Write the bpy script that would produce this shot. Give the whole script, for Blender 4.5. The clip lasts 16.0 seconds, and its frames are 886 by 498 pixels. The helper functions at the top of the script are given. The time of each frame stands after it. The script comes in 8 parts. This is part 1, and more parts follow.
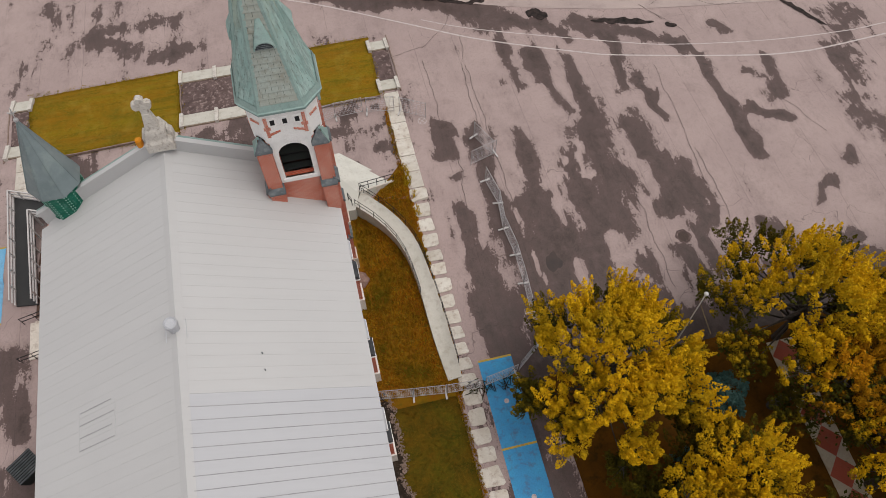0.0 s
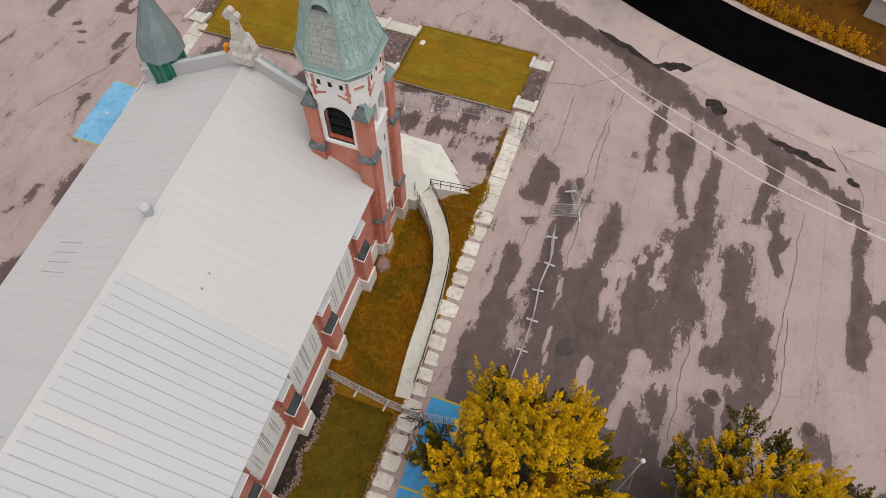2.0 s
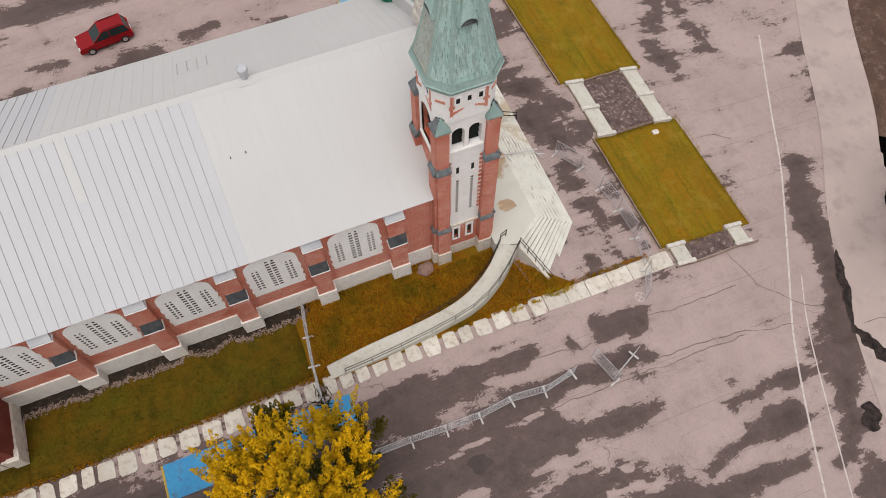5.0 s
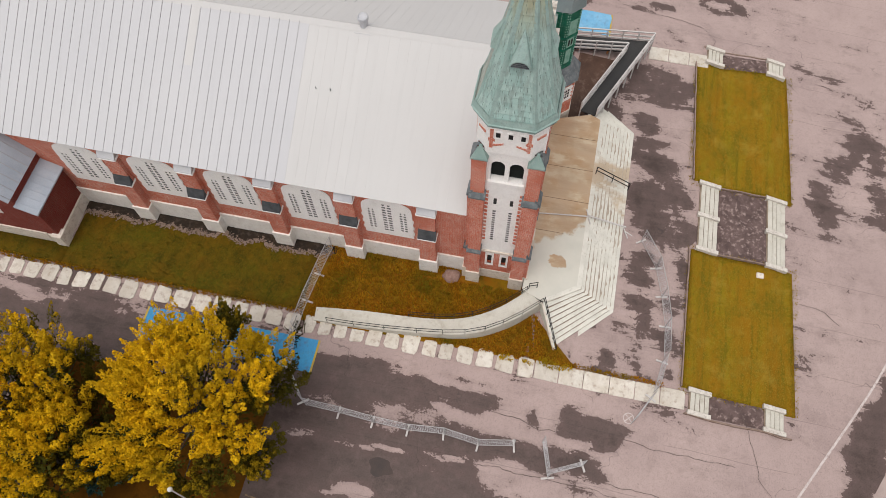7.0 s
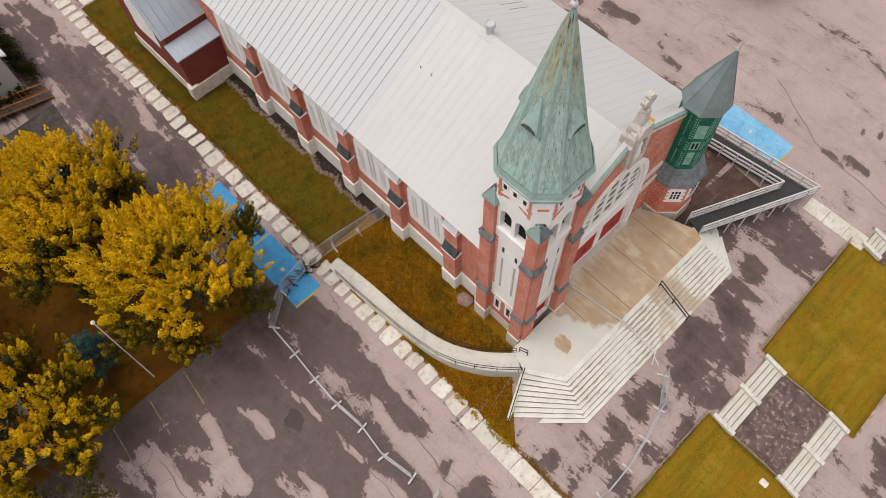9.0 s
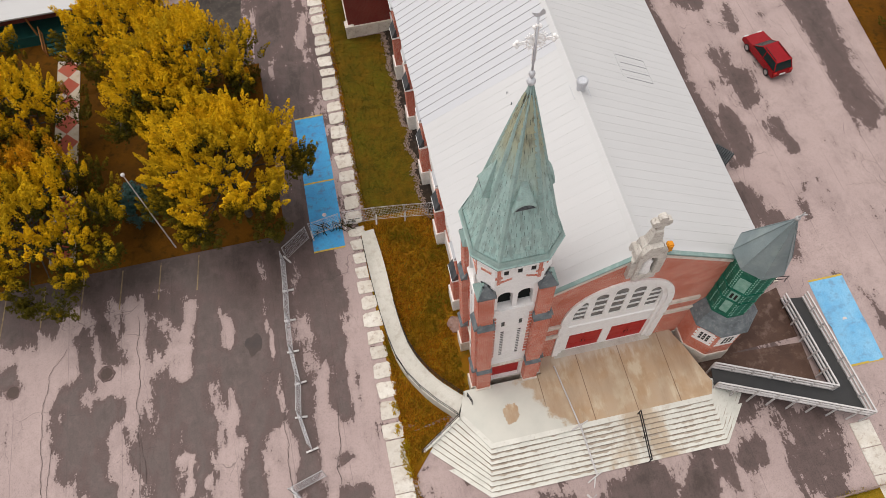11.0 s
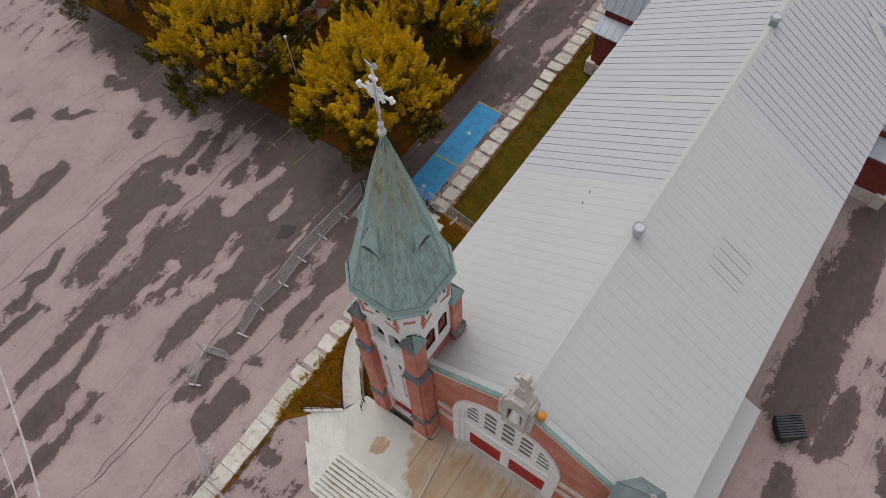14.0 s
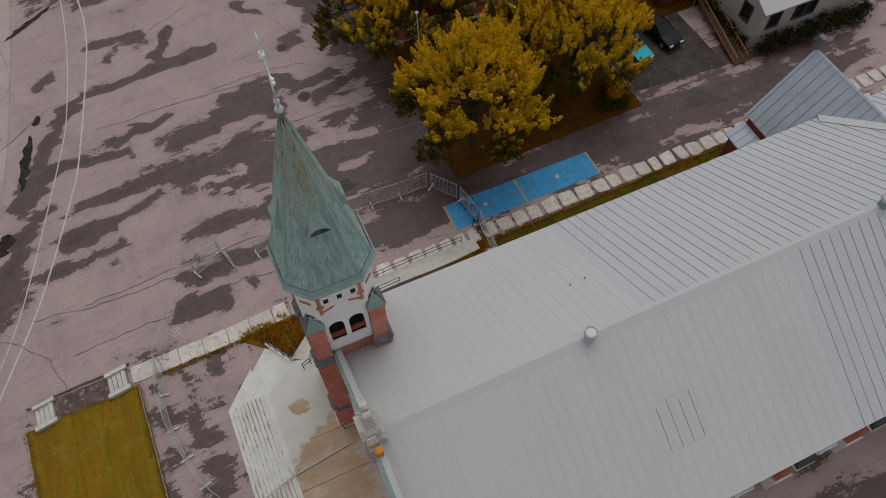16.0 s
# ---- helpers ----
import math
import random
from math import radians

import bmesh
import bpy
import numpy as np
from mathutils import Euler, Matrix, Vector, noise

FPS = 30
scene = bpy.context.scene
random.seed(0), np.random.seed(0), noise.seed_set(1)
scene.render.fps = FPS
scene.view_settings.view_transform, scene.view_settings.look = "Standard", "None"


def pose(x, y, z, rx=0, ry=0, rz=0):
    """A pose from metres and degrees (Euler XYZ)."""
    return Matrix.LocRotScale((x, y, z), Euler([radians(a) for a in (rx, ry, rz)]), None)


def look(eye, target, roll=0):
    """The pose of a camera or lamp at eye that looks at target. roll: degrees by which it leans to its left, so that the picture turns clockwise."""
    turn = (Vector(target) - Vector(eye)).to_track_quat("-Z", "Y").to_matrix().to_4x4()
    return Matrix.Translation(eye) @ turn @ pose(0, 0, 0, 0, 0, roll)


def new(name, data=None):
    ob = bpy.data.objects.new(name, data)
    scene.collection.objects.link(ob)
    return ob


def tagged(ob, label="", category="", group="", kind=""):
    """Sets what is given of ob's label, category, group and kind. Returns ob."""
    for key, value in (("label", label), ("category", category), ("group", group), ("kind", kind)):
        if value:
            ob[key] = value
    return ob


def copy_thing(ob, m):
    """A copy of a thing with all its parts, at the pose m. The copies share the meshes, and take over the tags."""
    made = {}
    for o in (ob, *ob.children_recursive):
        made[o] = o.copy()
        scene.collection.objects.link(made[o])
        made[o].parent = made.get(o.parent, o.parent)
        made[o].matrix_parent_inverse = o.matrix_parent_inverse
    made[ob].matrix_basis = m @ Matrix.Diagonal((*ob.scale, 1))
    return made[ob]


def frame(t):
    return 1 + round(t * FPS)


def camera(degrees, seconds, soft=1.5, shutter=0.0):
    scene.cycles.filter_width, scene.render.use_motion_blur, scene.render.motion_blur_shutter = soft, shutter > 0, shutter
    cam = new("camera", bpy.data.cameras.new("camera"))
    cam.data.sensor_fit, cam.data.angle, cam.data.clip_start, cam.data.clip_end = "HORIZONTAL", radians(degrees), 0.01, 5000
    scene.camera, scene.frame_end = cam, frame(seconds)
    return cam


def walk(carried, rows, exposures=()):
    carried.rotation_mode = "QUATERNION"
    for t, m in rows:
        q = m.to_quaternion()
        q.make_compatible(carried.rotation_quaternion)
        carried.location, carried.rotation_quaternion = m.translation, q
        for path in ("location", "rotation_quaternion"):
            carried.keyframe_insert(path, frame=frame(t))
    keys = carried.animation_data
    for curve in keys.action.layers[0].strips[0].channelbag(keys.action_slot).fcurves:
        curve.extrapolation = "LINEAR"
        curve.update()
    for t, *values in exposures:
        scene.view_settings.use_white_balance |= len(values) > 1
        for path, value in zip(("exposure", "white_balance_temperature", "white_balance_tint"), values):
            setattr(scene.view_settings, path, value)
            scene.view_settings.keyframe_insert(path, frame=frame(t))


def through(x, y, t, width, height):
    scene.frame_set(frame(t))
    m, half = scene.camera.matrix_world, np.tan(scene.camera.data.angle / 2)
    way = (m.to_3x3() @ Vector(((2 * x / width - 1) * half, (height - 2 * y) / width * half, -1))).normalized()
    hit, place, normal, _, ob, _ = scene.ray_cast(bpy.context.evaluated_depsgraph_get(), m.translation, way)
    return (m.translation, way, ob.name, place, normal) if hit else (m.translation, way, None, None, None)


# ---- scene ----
cam = camera(63.1, 16.0, soft=0.5)
METRES, EYE, TILT, LEAN, TURN = 96.0, 48.2, -61.6, -0.6, -13.5
ROWS = [
    (0.0, 0.0, 0.0, 0.0, 0.0, 0.0, -0.0),
    (0.5, 0.0335, 0.0051, 0.0073, 4.23, -0.33, -7.88),
    (1.0, 0.0613, 0.0113, 0.0168, 8.08, -1.08, -14.66),
    (1.5, 0.0902, 0.02, 0.0323, 12.64, -2.63, -22.03),
    (2.0, 0.1135, 0.0293, 0.0483, 17.08, -4.59, -28.37),
    (2.5, 0.1377, 0.0418, 0.0691, 22.78, -7.58, -35.3),
    (3.0, 0.1551, 0.0537, 0.0899, 28.68, -11.28, -41.23),
    (3.5, 0.1707, 0.0682, 0.1157, 36.79, -17.02, -47.64),
    (4.0, 0.1806, 0.0817, 0.1399, 45.88, -24.06, -52.73),
    (6.5, 0.1639, 0.1487, 0.2797, 122.87, -91.38, -56.77),
    (7.0, 0.1495, 0.1607, 0.3024, 134.47, -100.94, -52.21),
    (7.5, 0.1296, 0.1737, 0.3258, 144.53, -108.59, -46.16),
    (8.0, 0.1084, 0.1836, 0.3436, 151.73, -113.63, -40.1),
    (8.5, 0.0811, 0.1934, 0.3607, 158.26, -117.63, -32.94),
    (11.0, -0.069, 0.2094, 0.3912, 179.47, -123.93, 1.7),
    (11.5, -0.1025, 0.207, 0.3862, 183.54, -123.45, 9.28),
    (12.0, -0.1304, 0.2029, 0.3778, 187.2, -122.61, 15.81),
    (12.5, -0.1598, 0.1963, 0.3648, 191.67, -121.05, 23.11),
    (13.0, -0.1838, 0.1893, 0.3503, 196.04, -119.04, 29.49),
    (13.5, -0.2089, 0.1807, 0.3301, 201.57, -115.84, 36.44),
    (14.0, -0.2271, 0.1709, 0.3105, 207.05, -112.37, 41.98),
    (14.5, -0.2432, 0.1592, 0.2878, 214.49, -107.06, 47.76),
    (15.0, -0.2557, 0.1462, 0.2637, 223.31, -100.26, 52.78),
    (15.5, -0.2649, 0.1334, 0.2387, 234.31, -91.18, 56.97),
    (16.0, -0.2699, 0.1197, 0.2126, 247.38, -80.0, 59.96),
]
WALK = [(t, pose(0, 0, EYE, TILT, LEAN, TURN) @ pose(METRES * x, METRES * y, METRES * z, 90 + pitch, roll, yaw))
        for t, x, y, z, yaw, pitch, roll in ROWS]
EXPOSURES = [(0.0, -0.24, 6500, 10), (1.0, -0.18, 6500, 10), (2.5, -0.06, 6500, 10), (4.0, -0.02, 6500, 10), (7.0, 0.07, 6550, 10), (8.5, 0.13, 6600, 10), (11.0, 0.2, 6550, 10), (12.5, 0.05, 6500, 10),
             (13.5, -0.26, 6350, 10), (14.0, -0.43, 6230, 9), (14.5, -0.55, 6200, 9), (16.0, -0.8, 6200, 8)]
walk(cam, WALK, EXPOSURES)

# ---- light: a bright overcast sky with a soft, high sun ----
world = bpy.data.worlds.new("overcast_sky")
scene.world = world
world.use_nodes = True
wn = world.node_tree.nodes
sky = wn.new("ShaderNodeTexSky")
sky.sky_type, sky.sun_disc = "NISHITA", False
sky.sun_elevation, sky.sun_rotation = radians(70), radians(117)
sky.dust_density, sky.air_density, sky.ozone_density = 3.0, 1.0, 0.6
soft_white = wn.new("ShaderNodeMix")
soft_white.data_type, soft_white.inputs[0].default_value = "RGBA", 0.75
soft_white.inputs[7].default_value = (7.0, 6.7, 6.5, 1)
world.node_tree.links.new(sky.outputs[0], soft_white.inputs[6])
world.node_tree.links.new(soft_white.outputs[2], wn["Background"].inputs[0])
wn["Background"].inputs[1].default_value = 0.125
sun = new("sun", bpy.data.lights.new("sun", "SUN"))
sun.data.energy, sun.data.angle, sun.data.color = 2.0, radians(50), (1.0, 0.95, 0.9)
sun.matrix_world = look((16, -8, 50), (0, 0, 0))

# ---- materials ----


class Nodes:
    """A small builder for one node material."""

    def __init__(self, name):
        self.m = bpy.data.materials.new(name)
        self.m.use_nodes = True
        self.t = self.m.node_tree
        self.b = self.t.nodes["Principled BSDF"]
        self.geo = self.t.nodes.new("ShaderNodeNewGeometry")
        self.pos = self.geo.outputs["Position"]

    def put(self, node, key, value):
        if isinstance(value, bpy.types.NodeSocket):
            self.t.links.new(value, node.inputs[key])
        elif isinstance(value, (tuple, list)) and node.inputs[key].type == "RGBA":
            node.inputs[key].default_value = (*value[:3], 1)
        else:
            node.inputs[key].default_value = value

    def noise(self, scale, detail=4.0, rough=0.55, vec=None, distort=0.0):
        n = self.t.nodes.new("ShaderNodeTexNoise")
        self.put(n, "Vector", vec or self.pos)
        n.inputs["Scale"].default_value, n.inputs["Detail"].default_value = scale, detail
        n.inputs["Roughness"].default_value, n.inputs["Distortion"].default_value = rough, distort
        return n.outputs["Fac"]

    def ramp(self, fac, lo, hi, a=0.0, b=1.0):
        n = self.t.nodes.new("ShaderNodeMapRange")
        n.clamp = True
        for key, value in zip((0, 1, 2, 3, 4), (fac, lo, hi, a, b)):
            self.put(n, key, value)
        return n.outputs[0]

    def mix(self, fac, a, b):
        n = self.t.nodes.new("ShaderNodeMix")
        n.data_type = "RGBA"
        self.put(n, 0, fac), self.put(n, 6, a), self.put(n, 7, b)
        return n.outputs[2]

    def calc(self, kind, a, b=0.0):
        n = self.t.nodes.new("ShaderNodeMath")
        n.operation = kind
        self.put(n, 0, a), self.put(n, 1, b)
        return n.outputs[0]

    def scaled(self, sx, sy, sz, rz=0.0):
        n = self.t.nodes.new("ShaderNodeMapping")
        self.put(n, 0, self.pos)
        n.inputs["Scale"].default_value, n.inputs["Rotation"].default_value = (sx, sy, sz), (0, 0, radians(rz))
        return n.outputs[0]

    def axes(self):
        n = self.t.nodes.new("ShaderNodeSeparateXYZ")
        self.put(n, 0, self.pos)
        return n.outputs

    def bump(self, height, strength=0.3, distance=0.02):
        n = self.t.nodes.new("ShaderNodeBump")
        n.inputs["Strength"].default_value, n.inputs["Distance"].default_value = strength, distance
        self.put(n, "Height", height)
        self.t.links.new(n.outputs[0], self.b.inputs["Normal"])

    def random(self):
        return self.t.nodes.new("ShaderNodeObjectInfo").outputs["Random"]

    def island(self):
        return self.geo.outputs["Random Per Island"]

    def done(self, color, rough=0.8, metal=0.0, gloss=0.25):
        self.b.inputs["Specular IOR Level"].default_value = gloss
        self.put(self.b, "Base Color", color), self.put(self.b, "Roughness", rough), self.put(self.b, "Metallic", metal)
        return self.m


def surface(name, a, b, rough=0.8, metal=0.0, coarse=0.6, fine=18.0, stain=None, amount=0.35, relief=0.25, vary=0.0, gloss=0.25):
    """Two close colours in broad and fine variation, an optional stain, and fine relief."""
    n = Nodes(name)
    broad, grain = n.noise(coarse, 5), n.noise(fine, 3)
    c = n.mix(n.ramp(broad, 0.35, 0.65), a, b)
    c = n.mix(n.calc("MULTIPLY", n.ramp(grain, 0.4, 0.75), 0.35), c, tuple(v * 0.6 for v in a))
    if stain:
        c = n.mix(n.calc("MULTIPLY", n.ramp(n.noise(coarse * 2.3, 6, 0.65), 0.52, 0.66), amount), c, stain)
    if vary:
        c = n.mix(n.calc("MULTIPLY", n.random(), vary), c, tuple(v * 0.55 for v in b))
    n.bump(grain, relief, 0.02)
    return n.done(c, n.ramp(broad, 0.3, 0.7, rough * 0.85, min(1, rough * 1.1)), metal, gloss)


def brickwork(name, a, b, mortar, size=1.0):
    n = Nodes(name)
    ax = n.axes()
    v = n.t.nodes.new("ShaderNodeCombineXYZ")
    n.put(v, 0, n.calc("ADD", ax[0], ax[1])), n.put(v, 1, ax[2])
    t = n.t.nodes.new("ShaderNodeTexBrick")
    n.put(t, "Vector", v.outputs[0])
    for key, value in (("Color1", a), ("Color2", b), ("Mortar", mortar), ("Scale", 1.0), ("Mortar Size", 0.016 * size), ("Mortar Smooth", 0.2),
                       ("Bias", 0.0), ("Brick Width", 0.23 * size), ("Row Height", 0.078 * size)):
        n.put(t, key, value)
    c = n.mix(n.ramp(n.noise(0.7, 5), 0.4, 0.7, 0.0, 0.7), t.outputs[0], tuple(v * 0.68 for v in a))
    c = n.mix(n.calc("MULTIPLY", n.ramp(n.noise(2.2, 6, 0.65), 0.48, 0.68), 0.18), c, mortar)
    c = n.mix(n.calc("MULTIPLY", n.ramp(n.noise(7.0, 5, 0.7, n.scaled(1, 1, 2.2)), 0.5, 0.66), 0.3), c, tuple(min(0.8, v * 1.4 + 0.03) for v in a))
    c = n.mix(n.calc("MULTIPLY", n.ramp(n.noise(10.0, 4, 0.7, n.scaled(1, 1, 2.5)), 0.55, 0.7), 0.45), c, tuple(v * 0.45 for v in b))
    n.bump(n.calc("SUBTRACT", 1.0, t.outputs[1]), 0.5, 0.01)
    return n.done(c, 0.85)


def asphalt():
    """Faded pinkish asphalt with darker damp patches that run down the slope, and cracks."""
    n = Nodes("old_asphalt")
    at = n.t.nodes.new("ShaderNodeAttribute")
    at.attribute_name = "damp"
    streak = n.noise(1.0, 5, 0.56, n.scaled(0.62, 0.13, 0.3, 4), 0.5)
    blotch = n.noise(0.4, 5, 0.55, None, 0.8)
    ragged = n.noise(2.0, 6, 0.6)
    shred = n.noise(1.0, 6, 0.7, n.scaled(1.5, 0.4, 0.5, 8), 0.6)
    loose = n.t.nodes.new("ShaderNodeAttribute")
    loose.attribute_name = "wild"
    sway = n.calc("MULTIPLY", n.calc("SUBTRACT", streak, 0.5), 2.6)
    sway = n.calc("ADD", sway, n.calc("MULTIPLY", n.calc("SUBTRACT", blotch, 0.5), 1.7))
    sway = n.calc("ADD", sway, n.calc("ADD", n.calc("MULTIPLY", n.calc("SUBTRACT", ragged, 0.5), 0.7), n.calc("MULTIPLY", n.calc("SUBTRACT", shred, 0.5), 1.3)))
    f = n.calc("ADD", at.outputs["Fac"], n.calc("MULTIPLY", sway, loose.outputs["Fac"]))
    f = n.calc("ADD", f, n.calc("MULTIPLY", n.calc("SUBTRACT", n.noise(1.0, 6, 0.75, n.scaled(3.2, 1.1, 1, 8), 0.6), 0.5), 0.9))
    f = n.calc("ADD", f, n.calc("MULTIPLY", n.calc("SUBTRACT", n.noise(8.0, 4, 0.7), 0.5), 0.6))
    wet = n.ramp(f, 0.0, 0.06)
    deep = n.ramp(f, 0.2, 1.0)
    dry = n.mix(n.ramp(n.noise(0.22, 5), 0.35, 0.65), DRY, DRY2)
    dry = n.mix(n.calc("MULTIPLY", n.ramp(n.noise(13, 3, 0.7), 0.48, 0.64), 0.5), dry, tuple(v * 0.62 for v in DRY))
    dry = n.mix(n.calc("MULTIPLY", n.ramp(n.noise(4.5, 5, 0.7), 0.5, 0.62), 0.2), dry, tuple(v * 0.6 for v in DRY))
    dry = n.mix(n.calc("MULTIPLY", n.ramp(n.noise(1.3, 6, 0.7), 0.55, 0.7), 0.25), dry, tuple(v * 0.62 for v in DRY2))
    dry = n.mix(n.calc("MULTIPLY", n.ramp(n.calc("ADD", f, n.calc("MULTIPLY", n.calc("SUBTRACT", n.noise(0.8, 6, 0.65), 0.5), 1.2)), -0.45, 0.05), 0.36), dry, tuple(v * 0.55 for v in DRY2))
    damp = n.mix(deep, WET, WET2)
    damp = n.mix(n.calc("MULTIPLY", n.ramp(n.noise(1.1, 6, 0.7), 0.5, 0.7), 0.4), damp, tuple(v * 1.5 for v in WET))
    damp = n.mix(n.calc("MULTIPLY", n.ramp(n.noise(11, 4, 0.7), 0.5, 0.65), 0.35), damp, tuple(v * 0.6 for v in WET2))
    c = n.mix(wet, dry, damp)
    c = n.mix(n.calc("MULTIPLY", n.ramp(n.noise(7, 4, 0.7), 0.62, 0.68), 0.35), c, (0.05, 0.038, 0.035))
    vo = n.t.nodes.new("ShaderNodeTexVoronoi")
    vo.feature = "DISTANCE_TO_EDGE"
    warp = n.t.nodes.new("ShaderNodeVectorMath")
    warp.operation = "ADD"
    nz = n.t.nodes.new("ShaderNodeTexNoise")
    nz.inputs["Scale"].default_value, nz.inputs["Detail"].default_value = 0.3, 3
    n.put(nz, "Vector", n.pos)
    sc = n.t.nodes.new("ShaderNodeVectorMath")
    sc.operation = "SCALE"
    n.put(sc, 0, nz.outputs["Color"])
    sc.inputs["Scale"].default_value = 3.0
    n.put(warp, 0, n.scaled(1, 0.55, 1)), n.put(warp, 1, sc.outputs[0])
    n.put(vo, "Vector", warp.outputs[0])
    vo.inputs["Scale"].default_value = 0.25
    crack = n.calc("MULTIPLY", n.ramp(vo.outputs["Distance"], 0.001, 0.0042, 1, 0), n.ramp(n.noise(0.25, 3), 0.48, 0.56))
    x = n.axes()[0]
    seam = n.calc("ABSOLUTE", n.calc("SUBTRACT", n.calc("FRACT", n.calc("ADD", n.calc("DIVIDE", x, 3.7), n.calc("MULTIPLY", n.noise(0.1, 4), 0.12))), 0.5))
    seam = n.calc("MULTIPLY", n.ramp(seam, 0.0, 0.010, 1, 0), n.ramp(n.noise(0.12, 4), 0.42, 0.5))
    dark = n.calc("MAXIMUM", crack, n.calc("MULTIPLY", seam, 0.7))
    c = n.mix(n.calc("MULTIPLY", dark, 0.5), c, (0.04, 0.032, 0.03))
    n.bump(n.calc("SUBTRACT", n.noise(45, 2), dark), 0.25, 0.01)
    return n.done(c, n.ramp(f, 0.0, 0.5, 0.9, 0.45))


def lawn(name, gold, russet, pale, deep, run=(0.5, 0.16)):
    """Short grass: two colours in broad streaks, paler and deeper patches, and fine grain."""
    n = Nodes(name)
    streak = n.noise(1.0, 6, 0.6, n.scaled(*run, 0.3, 6), 0.6)
    c = n.mix(n.ramp(streak, 0.38, 0.62), gold, russet)
    mown = n.noise(1.0, 5, 0.65, n.scaled(run[0] * 1.6, run[1] * 4.5, 0.3, 3), 0.4)
    c = n.mix(n.calc("MULTIPLY", n.ramp(mown, 0.48, 0.62), 0.7), c, deep)
    c = n.mix(n.calc("MULTIPLY", n.ramp(n.noise(0.6, 6, 0.65), 0.52, 0.68), 0.6), c, pale)
    c = n.mix(n.calc("MULTIPLY", n.ramp(n.noise(0.35, 5), 0.52, 0.66), 0.6), c, deep)
    c = n.mix(n.calc("MULTIPLY", n.ramp(n.noise(0.55, 6, 0.7, n.scaled(1, 1, 1, 5), 0.8), 0.5, 0.6), 0.55), c, russet)
    c = n.mix(n.calc("MULTIPLY", n.ramp(n.noise(2.2, 6, 0.72), 0.5, 0.64), 0.5), c, deep)
    grain = n.noise(32, 4, 0.7)
    c = n.mix(n.calc("MULTIPLY", n.ramp(grain, 0.48, 0.62), 0.5), c, tuple(v * 0.6 for v in deep))
    c = n.mix(n.calc("MULTIPLY", n.ramp(n.noise(6.0, 6, 0.75), 0.5, 0.62), 0.6), c, russet)
    c = n.mix(n.calc("MULTIPLY", n.ramp(n.noise(11.0, 5, 0.75), 0.52, 0.64), 0.6), c, pale)
    n.bump(grain, 0.9, 0.04)
    return n.done(c, 0.95, 0, 0.05)


def plain_metal(name, a, b):
    """Evenly painted sheet metal: broad faint variation, faint run-off streaks and grain."""
    n = Nodes(name)
    c = n.mix(n.ramp(n.noise(0.12, 4), 0.35, 0.65), a, b)
    c = n.mix(n.calc("MULTIPLY", n.ramp(n.noise(1.0, 5, 0.6, n.scaled(0.3, 3.0, 0.3)), 0.52, 0.7), 0.18), c, tuple(v * 0.85 for v in b))
    grain = n.noise(14, 3)
    c = n.mix(n.calc("MULTIPLY", grain, 0.06), c, tuple(v * 0.7 for v in b))
    c = n.mix(n.calc("MULTIPLY", n.random(), 0.12), c, tuple(v * 0.86 for v in b))
    n.bump(grain, 0.03, 0.01)
    return n.done(c, 0.6)


DRY, DRY2 = (0.385, 0.3, 0.282), (0.335, 0.258, 0.245)
WET, WET2 = (0.103, 0.072, 0.067), (0.055, 0.038, 0.033)
M_ASPHALT = asphalt()
M_STONE_WORN = surface("weathered_cream_stone", (0.6, 0.57, 0.52), (0.5, 0.465, 0.42), 0.85, coarse=2.5, fine=14, stain=(0.24, 0.2, 0.17), amount=0.6)
M_ROCK = surface("pinkish_boulder", (0.27, 0.17, 0.14), (0.2, 0.12, 0.1), 0.9, coarse=3, fine=16, stain=(0.36, 0.28, 0.24), amount=0.5, relief=0.6)
M_GLASS_GREY = surface("pale_grey_glass", (0.2, 0.197, 0.19), (0.11, 0.108, 0.104), 0.4, coarse=2.5, relief=0.05, gloss=0.15)
M_HIP = surface("grey_green_sheet_hip", (0.3, 0.41, 0.385), (0.24, 0.35, 0.325), 0.6, 0.1, coarse=1.5, stain=(0.17, 0.2, 0.19), amount=0.4)
M_ROAD = surface("fresh_black_asphalt", (0.002, 0.002, 0.0022), (0.0035, 0.003, 0.003), 1.0, fine=40, gloss=0.0)
M_VERGE = surface("pale_concrete_road", (0.42, 0.34, 0.315), (0.37, 0.3, 0.28), 0.9, coarse=0.25, fine=25, stain=(0.16, 0.12, 0.12), amount=0.3)
M_MUD = surface("damp_brown_asphalt", (0.06, 0.032, 0.022), (0.1, 0.058, 0.042), 0.7, coarse=0.6, fine=20, stain=(0.27, 0.19, 0.16), amount=0.35)
M_TAR = surface("black_broken_tar", (0.008, 0.006, 0.005), (0.05, 0.036, 0.033), 0.9, coarse=2.6, fine=12, relief=0.8)
M_OIL = surface("old_oil_stain", (0.05, 0.04, 0.038), (0.07, 0.052, 0.047), 0.7, coarse=1.2)
M_CRACK = surface("crack_dirt", (0.07, 0.054, 0.049), (0.14, 0.108, 0.1), 0.95, coarse=0.9)
M_PATH = surface("worn_path_asphalt", (0.075, 0.05, 0.047), (0.14, 0.098, 0.092), 0.9, coarse=1.3, fine=20, stain=(0.34, 0.26, 0.24), amount=0.75)
M_BRICK = brickwork("red_brick", (0.58, 0.125, 0.062), (0.43, 0.076, 0.038), (0.6, 0.42, 0.35))
M_BRICK_DARK = brickwork("dark_red_brick", (0.2, 0.025, 0.018), (0.15, 0.02, 0.014), (0.2, 0.08, 0.06))
